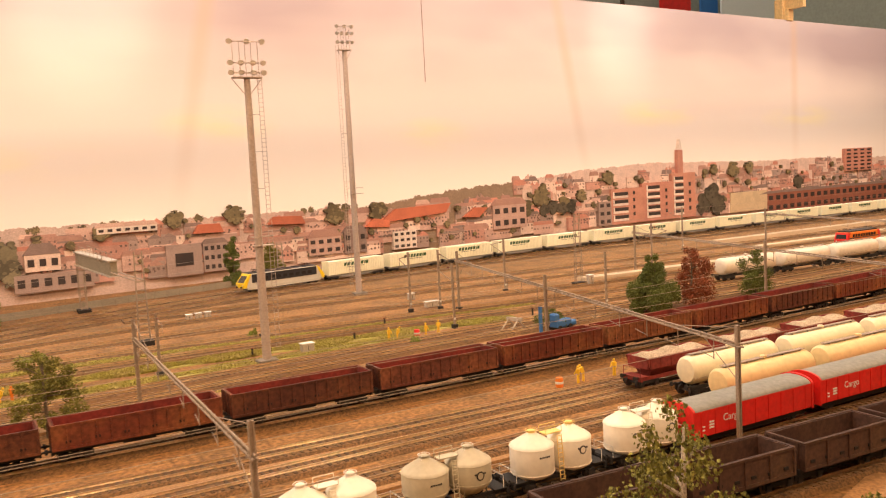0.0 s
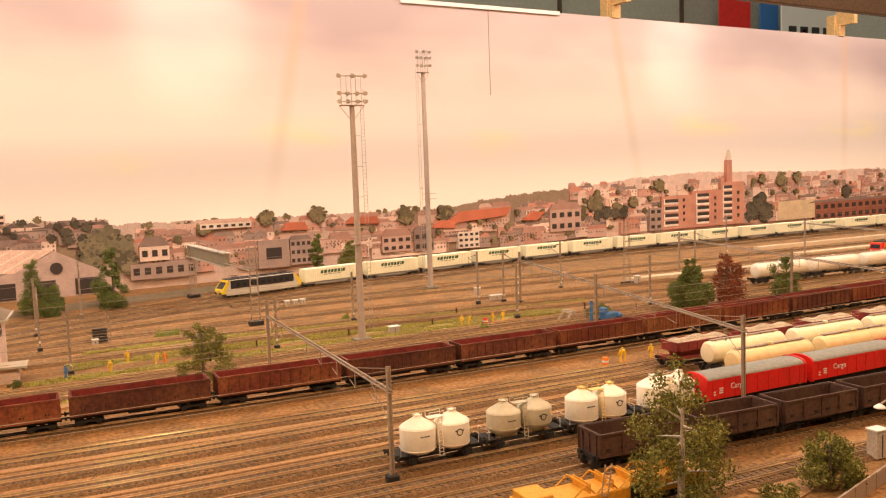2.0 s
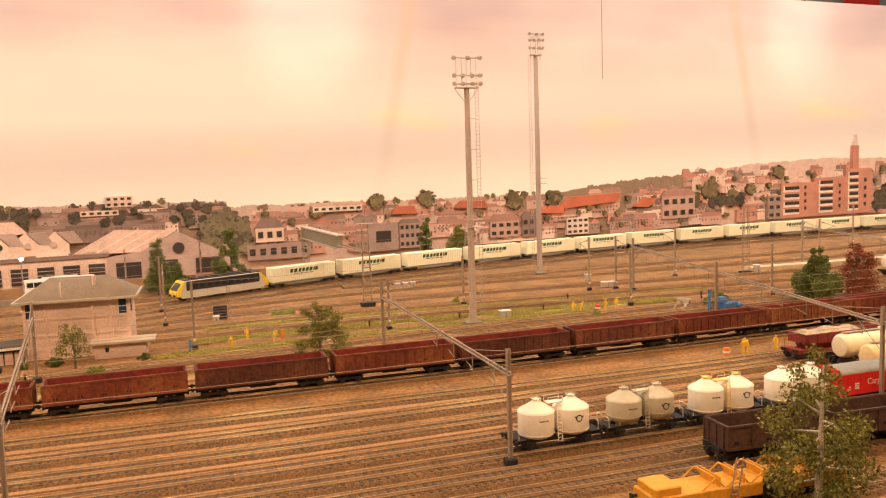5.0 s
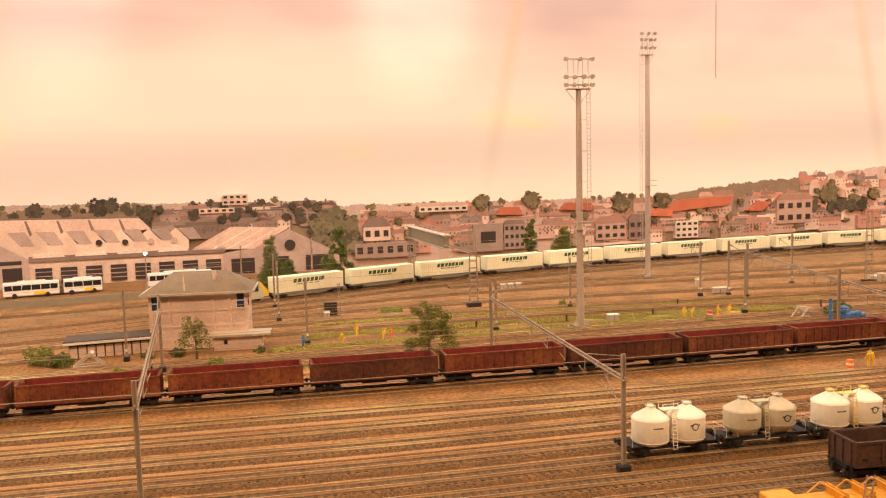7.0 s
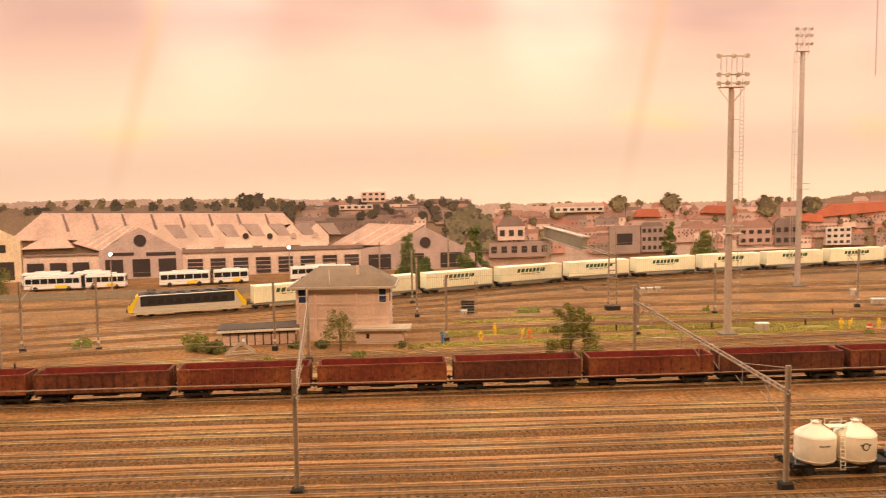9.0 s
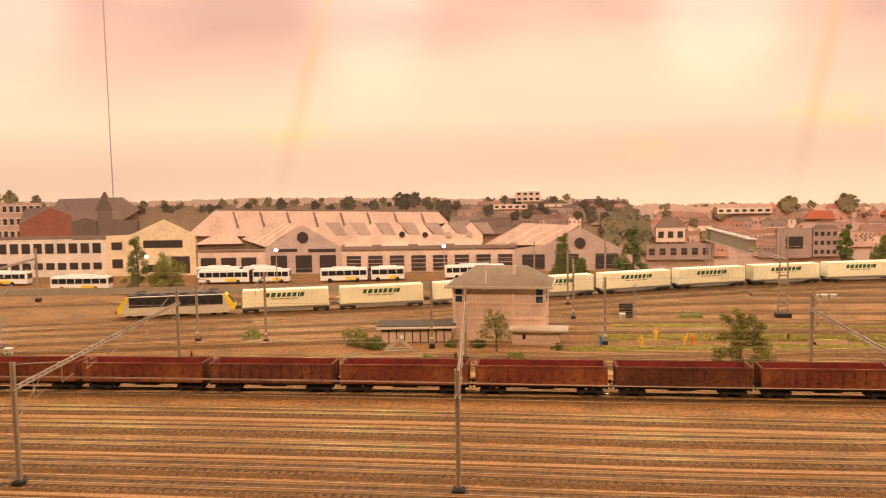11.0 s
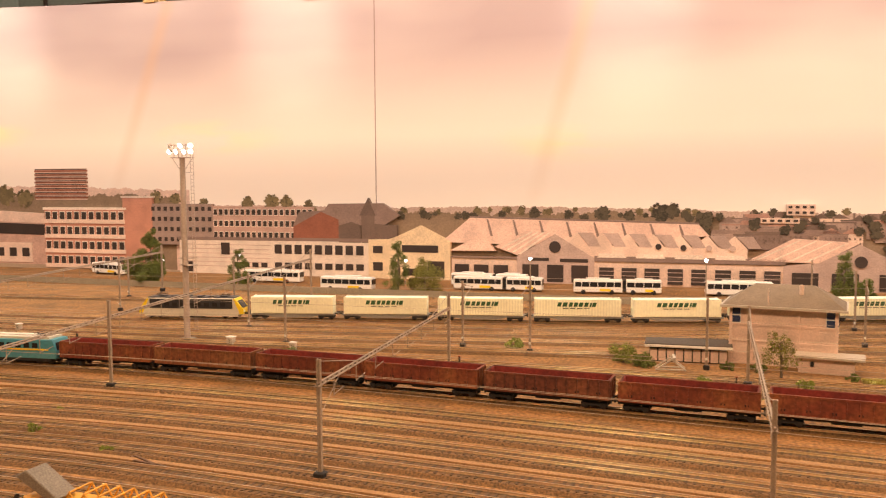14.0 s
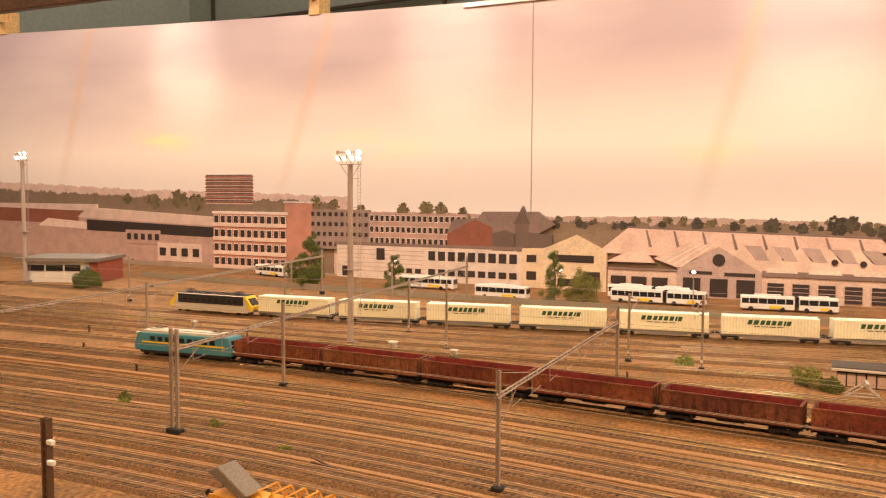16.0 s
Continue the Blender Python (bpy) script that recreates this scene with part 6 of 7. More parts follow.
def leaf_edge(u0, u1, z0, heights, seed, step=0.004, rough=0.010):
    """An outline with a ragged upper edge, from a row of heights."""
    rng = random.Random(seed)
    n = max(4, int((u1 - u0) / step))
    top = []
    for k in range(n + 1):
        f = k / n
        i = min(int(f * (len(heights) - 1)), len(heights) - 2)
        g = f * (len(heights) - 1) - i
        top.append((u0 + (u1 - u0) * f, heights[i] * (1 - g) + heights[i + 1] * g + rng.uniform(-1, 1) * rough * 0.5 + rough * 0.5 * math.sin(k * 0.31 + seed) * math.sin(k * 0.113)))
    return [(u0, z0)] + top + [(u1, z0)]


class Layer:
    """Printed shapes of one ink on one level."""

    def __init__(self, name, material, level):
        self.bm, self.name, self.material, self.y, self.n = bmesh.new(), name, material, -0.0005 * level, 0

    def poly(self, outline):
        self.n += 1
        slab(self.bm, outline, self.y - 0.0004 - 0.000002 * (self.n % 200), 0.0005)

    def rect(self, u0, z0, u1, z1):
        self.poly([(u0, z0), (u1, z0), (u1, z1), (u0, z1)])

    def done(self):
        ob = part(self.name, self.bm, self.material, backdrop)
        ob["kind"] = "stuff"


def crowns(material, level, seed, *rows):
    """Round printed tree crowns: u, z of the middle, radius."""
    rng = random.Random(seed)
    lay = Layer("printed_trees", material, level)
    for u, z, r in rows:
        n, a0 = 22, rng.uniform(0, 6)
        ring = []
        for k in range(n):
            a = 2 * math.pi * k / n
            q = r * (0.86 + 0.16 * math.sin(3 * a + a0) + rng.uniform(-0.12, 0.12))
            ring.append((u + q * math.cos(a), z + q * 0.95 * math.sin(a)))
        lay.poly(ring)
        for _ in range(34):
            a, q, s = rng.uniform(0, 6.3), r * math.sqrt(rng.random()) * 1.05, r * rng.uniform(0.10, 0.26)
            cu, cz = u + q * math.cos(a), z + q * 0.95 * math.sin(a)
            lay.poly([(cu + s * rng.uniform(0.6, 1.2) * math.cos(b * 0.9), cz + s * rng.uniform(0.5, 1.0) * math.sin(b * 0.9)) for b in range(7)])
    lay.done()


def facade(u0, z0, u1, z1, wall, level, cols, rows, glass="print_shade", roof=None, rise=0.0, frame_paint=None, fill=0.55, name="printed_building"):
    """A printed house front: wall, roof, rows of windows."""
    lay = Layer(name, wall, level)
    lay.rect(u0, z0, u1, z1)
    lay.done()
    if roof:
        lay = Layer("printed_roof", roof, level + 1)
        w = (u1 - u0) * 0.04
        lay.poly([(u0 - w, z1), (u1 + w, z1), (u1 - rise * 0.7, z1 + rise), (u0 + rise * 0.7, z1 + rise)])
        lay.done()
    if cols and rows:
        du, dz = (u1 - u0) / cols, (z1 - z0) / rows
        if frame_paint:
            lay = Layer("printed_window_frames", frame_paint, level + 1)
            for i in range(cols):
                for j in range(rows):
                    c, d = u0 + du * (i + 0.5), z0 + dz * (j + 0.52)
                    lay.rect(c - du * fill * 0.62, d - dz * fill * 0.50, c + du * fill * 0.62, d + dz * fill * 0.50)
            lay.done()
        lay = Layer("printed_windows", glass, level + 2)
        for i in range(cols):
            for j in range(rows):
                c, d = u0 + du * (i + 0.5), z0 + dz * (j + 0.52)
                lay.rect(c - du * fill * 0.5, d - dz * fill * 0.40, c + du * fill * 0.5, d + dz * fill * 0.40)
        lay.done()


def town(u0, u1, zs, n, seed, level, wide=(0.040, 0.100), dark=False):
    """A crowd of printed houses with gabled and hipped roofs, in ranks down the slope, the nearer over the farther."""
    rng = random.Random(seed)
    paints = ("print_slate", "print_grey", "print_grey", "print_pale") if dark else ("print_wall", "print_pale", "print_grey", "print_pinkish")
    tiles = ("print_dark", "print_slate", "print_dark", "print_tile") if dark else ("print_tile", "print_rust", "print_tile", "print_haze", "print_slate")
    ranks = len(zs)
    for r, z in enumerate(zs):
        walls = {k: Layer("printed_town_walls", k, level + 3 * r) for k in sorted(set(paints))}
        roofs = {k: Layer("printed_town_roofs", k, level + 3 * r + 1) for k in sorted(set(tiles))}
        glass = Layer("printed_town_windows", "print_window", level + 3 * r + 2)
        near = 0.75 + 0.5 * r / ranks
        for _ in range(n):
            u = rng.uniform(u0, u1)
            w, h = min(rng.uniform(*wide) * near, u1 + 0.02 - u), rng.uniform(0.014, 0.030) * near
            zb = z + rng.uniform(-0.006, 0.006)
            walls[rng.choice(paints)].rect(u, zb - 0.012, u + w, zb + h)
            rise = rng.uniform(0.008, 0.016)
            roof = roofs[rng.choice(tiles)]
            style = rng.random()
            if style < 0.25:
                roof.poly([(u - 0.002, zb + h), (u + w * 0.5, zb + h), (u + w * 0.25, zb + h + rise)])
                roof.poly([(u + w * 0.5, zb + h), (u + w + 0.002, zb + h), (u + w * 0.75, zb + h + rise)])
            elif style < 0.8:
                cut = rng.uniform(0.002, 0.012)
                roof.poly([(u - 0.002, zb + h), (u + w + 0.002, zb + h), (u + w - cut, zb + h + rise), (u + cut * 0.5, zb + h + rise)])
            else:
                roof.rect(u - 0.001, zb + h, u + w + 0.001, zb + h + 0.003)
            if rng.random() < 0.5:
                c = u + w * rng.uniform(0.15, 0.85)
                walls[paints[0]].rect(c, zb + h, c + 0.004, zb + h + rise + 0.005)
            cols = max(2, int(w / 0.011))
            for i in range(cols):
                for j in range(max(1, int(h / 0.011))):
                    if rng.random() < 0.6:
                        c, m = u + w * (i + 0.5) / cols, rng.uniform(0.0014, 0.0026)
                        glass.rect(c - m, zb + 0.003 + j * 0.0105, c + m, zb + 0.008 + j * 0.0105)
        for lay in (*walls.values(), *roofs.values(), glass):
            if lay.n:
                lay.done()
            else:
                lay.bm.free()


# distance: hazy hills and woods along the whole panel
lay = Layer("printed_far_hills", "print_far", 1)
lay.poly(leaf_edge(-4.15, -2.0, 0.0, [0.315, 0.300, 0.285, 0.268, 0.262, 0.250], 1, rough=0.006))
lay.poly(leaf_edge(-2.0, 0.0, 0.0, [0.205, 0.205, 0.200, 0.205, 0.200, 0.192, 0.186], 2, rough=0.004))
lay.poly(leaf_edge(0.0, 1.0, 0.0, [0.172, 0.170, 0.168, 0.165, 0.160], 3, rough=0.005))
lay.poly(leaf_edge(1.5, 4.15, 0.0, [0.205, 0.232, 0.243, 0.235, 0.226, 0.228, 0.216, 0.214, 0.23], 4, rough=0.005))
lay.done()
lay = Layer("printed_wooded_ridge", "print_hill", 2)
lay.poly(leaf_edge(0.86, 1.62, 0.0, [0.156, 0.166, 0.182, 0.196, 0.203, 0.206], 5, rough=0.007))
lay.poly(leaf_edge(-4.15, -2.7, 0.0, [0.30, 0.275, 0.262, 0.25, 0.235], 6, rough=0.010))
lay.poly(leaf_edge(-2.7, -2.05, 0.0, [0.235, 0.25, 0.235, 0.24, 0.225], 7, rough=0.008))
lay.poly(leaf_edge(-1.45, -0.05, 0.0, [0.185, 0.190, 0.186, 0.188, 0.180, 0.176, 0.170], 8, rough=0.009))
lay.done()
crowns("print_darktree", 4, 9, (-0.93, 0.188, 0.016), (-0.75, 0.186, 0.022), (-0.68, 0.182, 0.016), (-0.60, 0.190, 0.024), (-0.57, 0.196, 0.020), (-0.50, 0.176, 0.018), (-0.37, 0.176, 0.022), (-0.26, 0.172, 0.026), (-0.20, 0.186, 0.014), (-0.33, 0.19, 0.012), (-1.02, 0.182, 0.010))
crowns("print_tree", 4, 10, (-1.80, 0.214, 0.020), (-1.72, 0.214, 0.024), (-1.67, 0.216, 0.020), (-1.60, 0.208, 0.014), (-2.05, 0.222, 0.020), (-2.12, 0.228, 0.022), (-1.95, 0.214, 0.014), (-2.7, 0.236, 0.035), (-2.82, 0.232, 0.030), (-2.62, 0.226, 0.03), (-2.95, 0.238, 0.02))

wood = random.Random(31)
crowns("print_darktree", 4, 32, *[(-1.42 + 0.9 * wood.random(), 0.176 + 0.010 * wood.random(), wood.uniform(0.006, 0.013)) for _ in range(26)])
crowns("print_tree", 3, 33, *[(-2.05 + 2.0 * wood.random(), 0.188 + 0.010 * wood.random(), wood.uniform(0.006, 0.012)) for _ in range(40)])
crowns("print_tree", 4, 34, *[(0.05 + 0.9 * wood.random(), 0.160 + 0.008 * wood.random(), wood.uniform(0.006, 0.012)) for _ in range(16)])

# right: the brick town on the slope
town(1.50, 4.1, (0.190, 0.172, 0.150, 0.128, 0.100, 0.072, 0.045), 46, 21, 5, (0.035, 0.080))
town(0.05, 1.52, (0.136, 0.118, 0.094, 0.066, 0.040), 30, 22, 5)
town(-0.50, -0.02, (0.160, 0.146, 0.132, 0.116), 9, 23, 6, (0.05, 0.11), True)
crowns("print_tree", 26, 24, (1.62, 0.150, 0.035), (1.72, 0.120, 0.030), (1.80, 0.145, 0.022), (1.55, 0.12, 0.03), (2.62, 0.20, 0.03), (2.72, 0.205, 0.024), (2.50, 0.205, 0.020), (1.93, 0.20, 0.025), (0.42, 0.168, 0.022), (0.57, 0.168, 0.026), (0.86, 0.150, 0.030), (0.24, 0.148, 0.020), (0.10, 0.145, 0.012), (0.20, 0.085, 0.016), (1.0, 0.150, 0.028))
crowns("print_darktree", 27, 25, (1.63, 0.108, 0.022), (1.67, 0.112, 0.024), (1.71, 0.108, 0.022), (1.75, 0.112, 0.024), (2.43, 0.075, 0.040), (2.48, 0.105, 0.036), (2.52, 0.070, 0.042), (2.50, 0.130, 0.022), (3.05, 0.13, 0.03))
crowns("print_olive", 27, 26, (-0.012, 0.135, 0.040), (0.02, 0.115, 0.036), (-0.045, 0.112, 0.034), (0.03, 0.085, 0.03), (-0.05, 0.08, 0.026), (0.045, 0.06, 0.022))
garden = random.Random(77)
crowns("print_tree", 26, 35, *[(0.06 + 1.45 * garden.random(), 0.040 + 0.10 * garden.random(), garden.uniform(0.005, 0.011)) for _ in range(36)])
crowns("print_tree", 26, 36, *[(1.52 + 2.3 * garden.random(), 0.060 + 0.14 * garden.random(), garden.uniform(0.005, 0.012)) for _ in range(50)])
crowns("print_darktree", 19, 37, *[(-0.50 + 0.46 * garden.random(), 0.140 + 0.045 * garden.random(), garden.uniform(0.008, 0.017)) for _ in range(22)])
# long red roofs and a white house
lay = Layer("printed_long_roofs", "print_roof", 28)
lay.poly([(0.995, 0.112), (1.06, 0.150), (1.255, 0.156), (1.235, 0.128), (1.14, 0.122)])
lay.poly([(0.955, 0.105), (0.985, 0.128), (1.035, 0.120), (1.035, 0.100)])
lay.poly([(1.30, 0.108), (1.345, 0.136), (1.395, 0.132), (1.36, 0.104)])
lay.poly([(0.46, 0.128), (0.475, 0.150), (0.53, 0.149), (0.54, 0.126)]), lay.poly([(0.66, 0.135), (0.68, 0.155), (0.76, 0.152), (0.77, 0.13)])
lay.done()
facade(1.045, 0.032, 1.125, 0.084, "print_white", 28, 4, 3)
facade(0.388, 0.025, 0.478, 0.104, "print_grey", 28, 1, 1, fill=0.5)
facade(0.482, 0.028, 0.546, 0.100, "print_grey", 28, 4, 3, roof="print_slate", rise=0.012)
facade(0.885, 0.035, 0.955, 0.095, "print_slate", 28, 3, 2, roof="print_slate", rise=0.018)
facade(0.775, 0.040, 0.875, 0.088, "print_wall", 28, 4, 2, roof="print_tile", rise=0.022)
facade(1.415, 0.060, 1.550, 0.135, "print_wall", 28, 4, 2, roof="print_tile", rise=0.020)
facade(0.070, 0.072, 0.146, 0.110, "print_pale", 28, 3, 1, roof="print_slate", rise=0.026)
facade(0.045, 0.025, 0.215, 0.066, "print_grey", 28, 6, 1)
facade(0.230, 0.145, 0.372, 0.160, "print_white", 28, 7, 1, roof="print_haze", rise=0.010)
facade(-0.36, 0.165, -0.27, 0.178, "print_pale", 20, 5, 1)
facade(-0.30, 0.185, -0.235, 0.212, "print_pale", 20, 4, 2)
# the block of flats with balconies and the church tower
facade(1.936, 0.034, 2.094, 0.158, "print_pink", 30, 0, 0)
facade(2.094, 0.034, 2.252, 0.172, "print_flats", 30, 0, 0)
facade(2.252, 0.034, 2.384, 0.200, "print_pink", 30, 0, 0)
lay = Layer("printed_balconies", "print_white", 33)
for u0, u1, z1, n in ((1.945, 2.02, 0.158, 4), (2.115, 2.185, 0.170, 5), (2.262, 2.315, 0.196, 6)):
    for k in range(n):
        z = 0.045 + (z1 - 0.05) * k / n
        lay.rect(u0, z, u1, z + 0.008)
        lay.rect(u0, z, u0 + 0.006, z + 0.022)
lay.done()
lay = Layer("printed_balcony_shade", "print_shade", 32)
for u0, u1, z1, n in ((1.945, 2.02, 0.158, 4), (2.115, 2.185, 0.170, 5), (2.262, 2.315, 0.196, 6)):
    for k in range(n):
        z = 0.045 + (z1 - 0.05) * k / n
        lay.rect(u0, z + 0.008, u1, z + 0.020)
for k in range(4):
    lay.rect(2.045, 0.06 + 0.025 * k, 2.055, 0.072 + 0.025 * k), lay.rect(2.345, 0.06 + 0.03 * k, 2.357, 0.074 + 0.03 * k), lay.rect(2.215, 0.06 + 0.025 * k, 2.225, 0.072 + 0.025 * k)
lay.done()
facade(1.875, 0.034, 1.936, 0.118, "print_grey", 30, 2, 3)
lay = Layer("printed_church_tower", "print_flats", 29)
lay.poly([(2.286, 0.19), (2.318, 0.19), (2.316, 0.286), (2.290, 0.286)])
lay.done()
lay = Layer("printed_tower_top", "print_white", 29)
lay.poly([(2.294, 0.286), (2.312, 0.286), (2.309, 0.308), (2.304, 0.326), (2.300, 0.308)])
lay.done()
facade(2.592, 0.030, 2.827, 0.108, "print_sand", 30, 0, 0)
facade(2.827, 0.014, 4.10, 0.092, "print_brick", 30, 26, 2, roof="print_slate", rise=0.010)
facade(3.40, 0.16, 3.62, 0.26, "print_flats", 30, 4, 6)

# middle: the repair halls with round gable windows
def hall(material, level, *outlines, name="printed_hall"):
    lay = Layer(name, material, level)
    for o in outlines:
        lay.poly(o)
    lay.done()


hall("print_gable", 30, [(-0.305, 0.0), (-0.018, 0.0), (-0.018, 0.055), (-0.134, 0.116), (-0.225, 0.070), (-0.305, 0.060)])
hall("print_hallroof", 31, [(-0.385, 0.072), (-0.282, 0.128), (-0.134, 0.119), (-0.225, 0.068)], name="printed_hall_roof")
hall("print_white", 32, *[[(-0.372 + 0.038 * k, 0.074 - 0.001 * k), (-0.362 + 0.038 * k, 0.074 - 0.001 * k), (-0.262 + 0.034 * k, 0.126 - 0.0025 * k), (-0.268 + 0.034 * k, 0.126 - 0.0025 * k)] for k in range(4)], name="printed_roof_lights")
hall("print_hallwall", 26, [(-1.16, 0.0), (-0.30, 0.0), (-0.30, 0.060), (-1.16, 0.064)])
hall("print_hallroof", 27, [(-1.19, 0.106), (-1.107, 0.174), (-0.507, 0.161), (-0.480, 0.132), (-0.80, 0.100)], name="printed_hall_roof")
hall("print_slate", 28, [(-1.108, 0.174), (-0.507, 0.161), (-0.505, 0.165), (-1.108, 0.178)], *[[(-1.05 + 0.072 * k, 0.125), (-1.042 + 0.072 * k, 0.125), (-1.055 + 0.072 * k, 0.170 - 0.0015 * k), (-1.060 + 0.072 * k, 0.170 - 0.0015 * k)] for k in range(8)], name="printed_roof_ribs")
hall("print_hallwall", 29, *[[(-0.855 + 0.066 * k, 0.062), (-0.785 + 0.066 * k, 0.062), (-0.785 + 0.066 * k, 0.100), (-0.815 + 0.066 * k, 0.138 - 0.001 * k), (-0.855 + 0.066 * k, 0.100)] for k in range(7)], name="printed_saw_gables")
hall("print_gable", 30, *[[(-0.812 + 0.066 * k, 0.137 - 0.001 * k), (-0.772 + 0.066 * k, 0.137 - 0.001 * k), (-0.752 + 0.066 * k, 0.101), (-0.782 + 0.066 * k, 0.101)] for k in range(7)], name="printed_saw_slopes")
hall("print_hallroof", 31, [(-1.037, 0.096), (-0.950, 0.140), (-0.872, 0.133), (-0.975, 0.074)], [(-1.165, 0.083), (-1.105, 0.113), (-1.055, 0.110), (-1.035, 0.084)], name="printed_hall_roof")
hall("print_white", 32, *[[(-1.020 + 0.016 * k, 0.094 - 0.0055 * k), (-1.014 + 0.016 * k, 0.092 - 0.0055 * k), (-0.930 + 0.015 * k, 0.138 - 0.001 * k), (-0.935 + 0.015 * k, 0.139 - 0.001 * k)] for k in range(4)], name="printed_roof_lights")
hall("print_gable", 32, [(-0.975, 0.0), (-0.768, 0.0), (-0.768, 0.070), (-0.872, 0.132), (-0.975, 0.072)])
lay = Layer("printed_flat_roof", "print_slate", 31)
lay.rect(-0.768, 0.067, -0.30, 0.076)
lay.done()
hall("print_white", 32, *[[(-0.76 + 0.098 * k, 0.072), (-0.685 + 0.098 * k, 0.072), (-0.692 + 0.098 * k, 0.083), (-0.755 + 0.098 * k, 0.083)] for k in range(4)], name="printed_skylights")
lay = Layer("printed_gutter", "print_slate", 33)
lay.rect(-0.768, 0.062, -0.30, 0.067), lay.rect(-1.16, 0.064, -0.975, 0.068)
lay.done()
lay = Layer("printed_gates", "print_shade", 34)
for k in range(8):
    lay.rect(-0.755 + 0.058 * k, 0.006, -0.717 + 0.058 * k, 0.046)
for u in (-1.150, -1.095, -1.040):
    lay.rect(u, 0.008, u + 0.040, 0.046)
for u in (-0.960, -0.893, -0.828):
    lay.rect(u, 0.004, u + 0.044, 0.050)
lay.rect(-0.945, 0.060, -0.888, 0.068), lay.rect(-0.858, 0.058, -0.784, 0.067)
for u in (-0.285, -0.195, -0.090):
    lay.rect(u, 0.004, u + 0.060, 0.044)
lay.done()
lay = Layer("printed_gate_bars", "print_gable", 35)
for k in range(8):
    for j in range(3):
        lay.rect(-0.755 + 0.058 * k, 0.014 + 0.011 * j, -0.717 + 0.058 * k, 0.0155 + 0.011 * j)
lay.done()
lay = Layer("printed_round_windows", "print_shade", 36)
for u, z, r in ((-0.872, 0.098, 0.0155), (-0.131, 0.073, 0.0145), (-0.605, 0.103, 0.0075), (-0.543, 0.101, 0.0075)):
    lay.poly([(u + r * math.cos(2 * math.pi * k / 20), z + r * math.sin(2 * math.pi * k / 20)) for k in range(20)])
lay.done()
lay = Layer("printed_round_windows", "print_gable", 36)
for u, z, r in ((-0.481, 0.101, 0.0075), (-0.424, 0.101, 0.0075)):
    lay.poly([(u + r * math.cos(2 * math.pi * k / 20), z + r * math.sin(2 * math.pi * k / 20)) for k in range(20)])
lay.done()
# yellow gabled hall and the long two-storey workshop
hall("print_bright", 32, [(-1.406, 0.0), (-1.163, 0.0), (-1.163, 0.108), (-1.250, 0.151), (-1.325, 0.118), (-1.345, 0.112), (-1.406, 0.110)])
lay = Layer("printed_gates", "print_shade", 34)
lay.rect(-1.305, 0.076, -1.198, 0.096), lay.rect(-1.228, 0.006, -1.180, 0.052), lay.rect(-1.392, 0.072, -1.363, 0.092), lay.rect(-1.392, 0.022, -1.363, 0.046), lay.rect(-1.300, 0.010, -1.245, 0.030)
lay.done()
hall("print_white", 28, [(-2.03, 0.0), (-1.406, 0.0), (-1.406, 0.104), (-2.03, 0.100)], name="printed_workshop")
hall("print_slate", 29, [(-2.035, 0.100), (-1.404, 0.103), (-1.404, 0.112), (-2.035, 0.110)], name="printed_workshop_roof")
lay = Layer("printed_windows", "print_shade", 30)
for k in range(9):
    u = -1.705 + 0.0325 * k
    lay.rect(u, 0.064, u + 0.023, 0.091), lay.rect(u, 0.020, u + 0.023, 0.038)
for k in range(4):
    lay.rect(-1.80 + 0.03 * k - 0.04, 0.022, -1.78 + 0.03 * k - 0.04, 0.036)
lay.rect(-1.885, 0.058, -1.856, 0.094), lay.rect(-2.01, 0.004, -1.985, 0.035)
lay.done()
lay = Layer("printed_wall_courses", "print_wall", 29)
for k in range(6):
    lay.rect(-2.02, 0.022 + 0.013 * k, -1.72, 0.0235 + 0.013 * k)
lay.done()
# brick house and slate church behind
hall("print_brick", 27, [(-1.643, 0.10), (-1.499, 0.10), (-1.499, 0.166), (-1.554, 0.188), (-1.600, 0.166), (-1.643, 0.144)], name="printed_brick_house")
hall("print_slate", 26, [(-1.645, 0.146), (-1.625, 0.186), (-1.550, 0.192), (-1.492, 0.162), (-1.56, 0.176), (-1.61, 0.150)], [(-1.556, 0.176), (-1.530, 0.211), (-1.362, 0.213), (-1.312, 0.178), (-1.36, 0.150), (-1.50, 0.150)], name="printed_church_roof")
hall("print_dark", 28, [(-1.434, 0.178), (-1.407, 0.228), (-1.384, 0.178)], [(-1.428, 0.10), (-1.388, 0.10), (-1.388, 0.178), (-1.428, 0.178)], [(-1.499, 0.10), (-1.43, 0.10), (-1.43, 0.150), (-1.46, 0.160), (-1.499, 0.148)], [(-1.388, 0.10), (-1.32, 0.10), (-1.32, 0.150), (-1.388, 0.155)], name="printed_church_tower")
# offices and flats to the left
facade(-1.913, 0.100, -1.580, 0.202, "print_wall", 22, 18, 3, frame_paint="print_white", fill=0.6)
facade(-2.135, 0.085, -1.913, 0.210, "print_grey", 22, 10, 4, fill=0.5)
facade(-2.235, 0.020, -2.127, 0.234, "print_pink", 24, 0, 0)
lay = Layer("printed_parapet", "print_white", 27)
lay.rect(-2.24, 0.228, -2.122, 0.234), lay.rect(-2.54, 0.190, -2.222, 0.198)
lay.done()
facade(-2.535, 0.005, -2.227, 0.194, "print_pink", 25, 11, 4, frame_paint="print_white", fill=0.62)
lay = Layer("printed_wall_bands", "print_pale", 30)
for k in range(4):
    lay.rect(-2.535, 0.005 + 0.0473 * k, -2.227, 0.018 + 0.0473 * k)
lay.done()
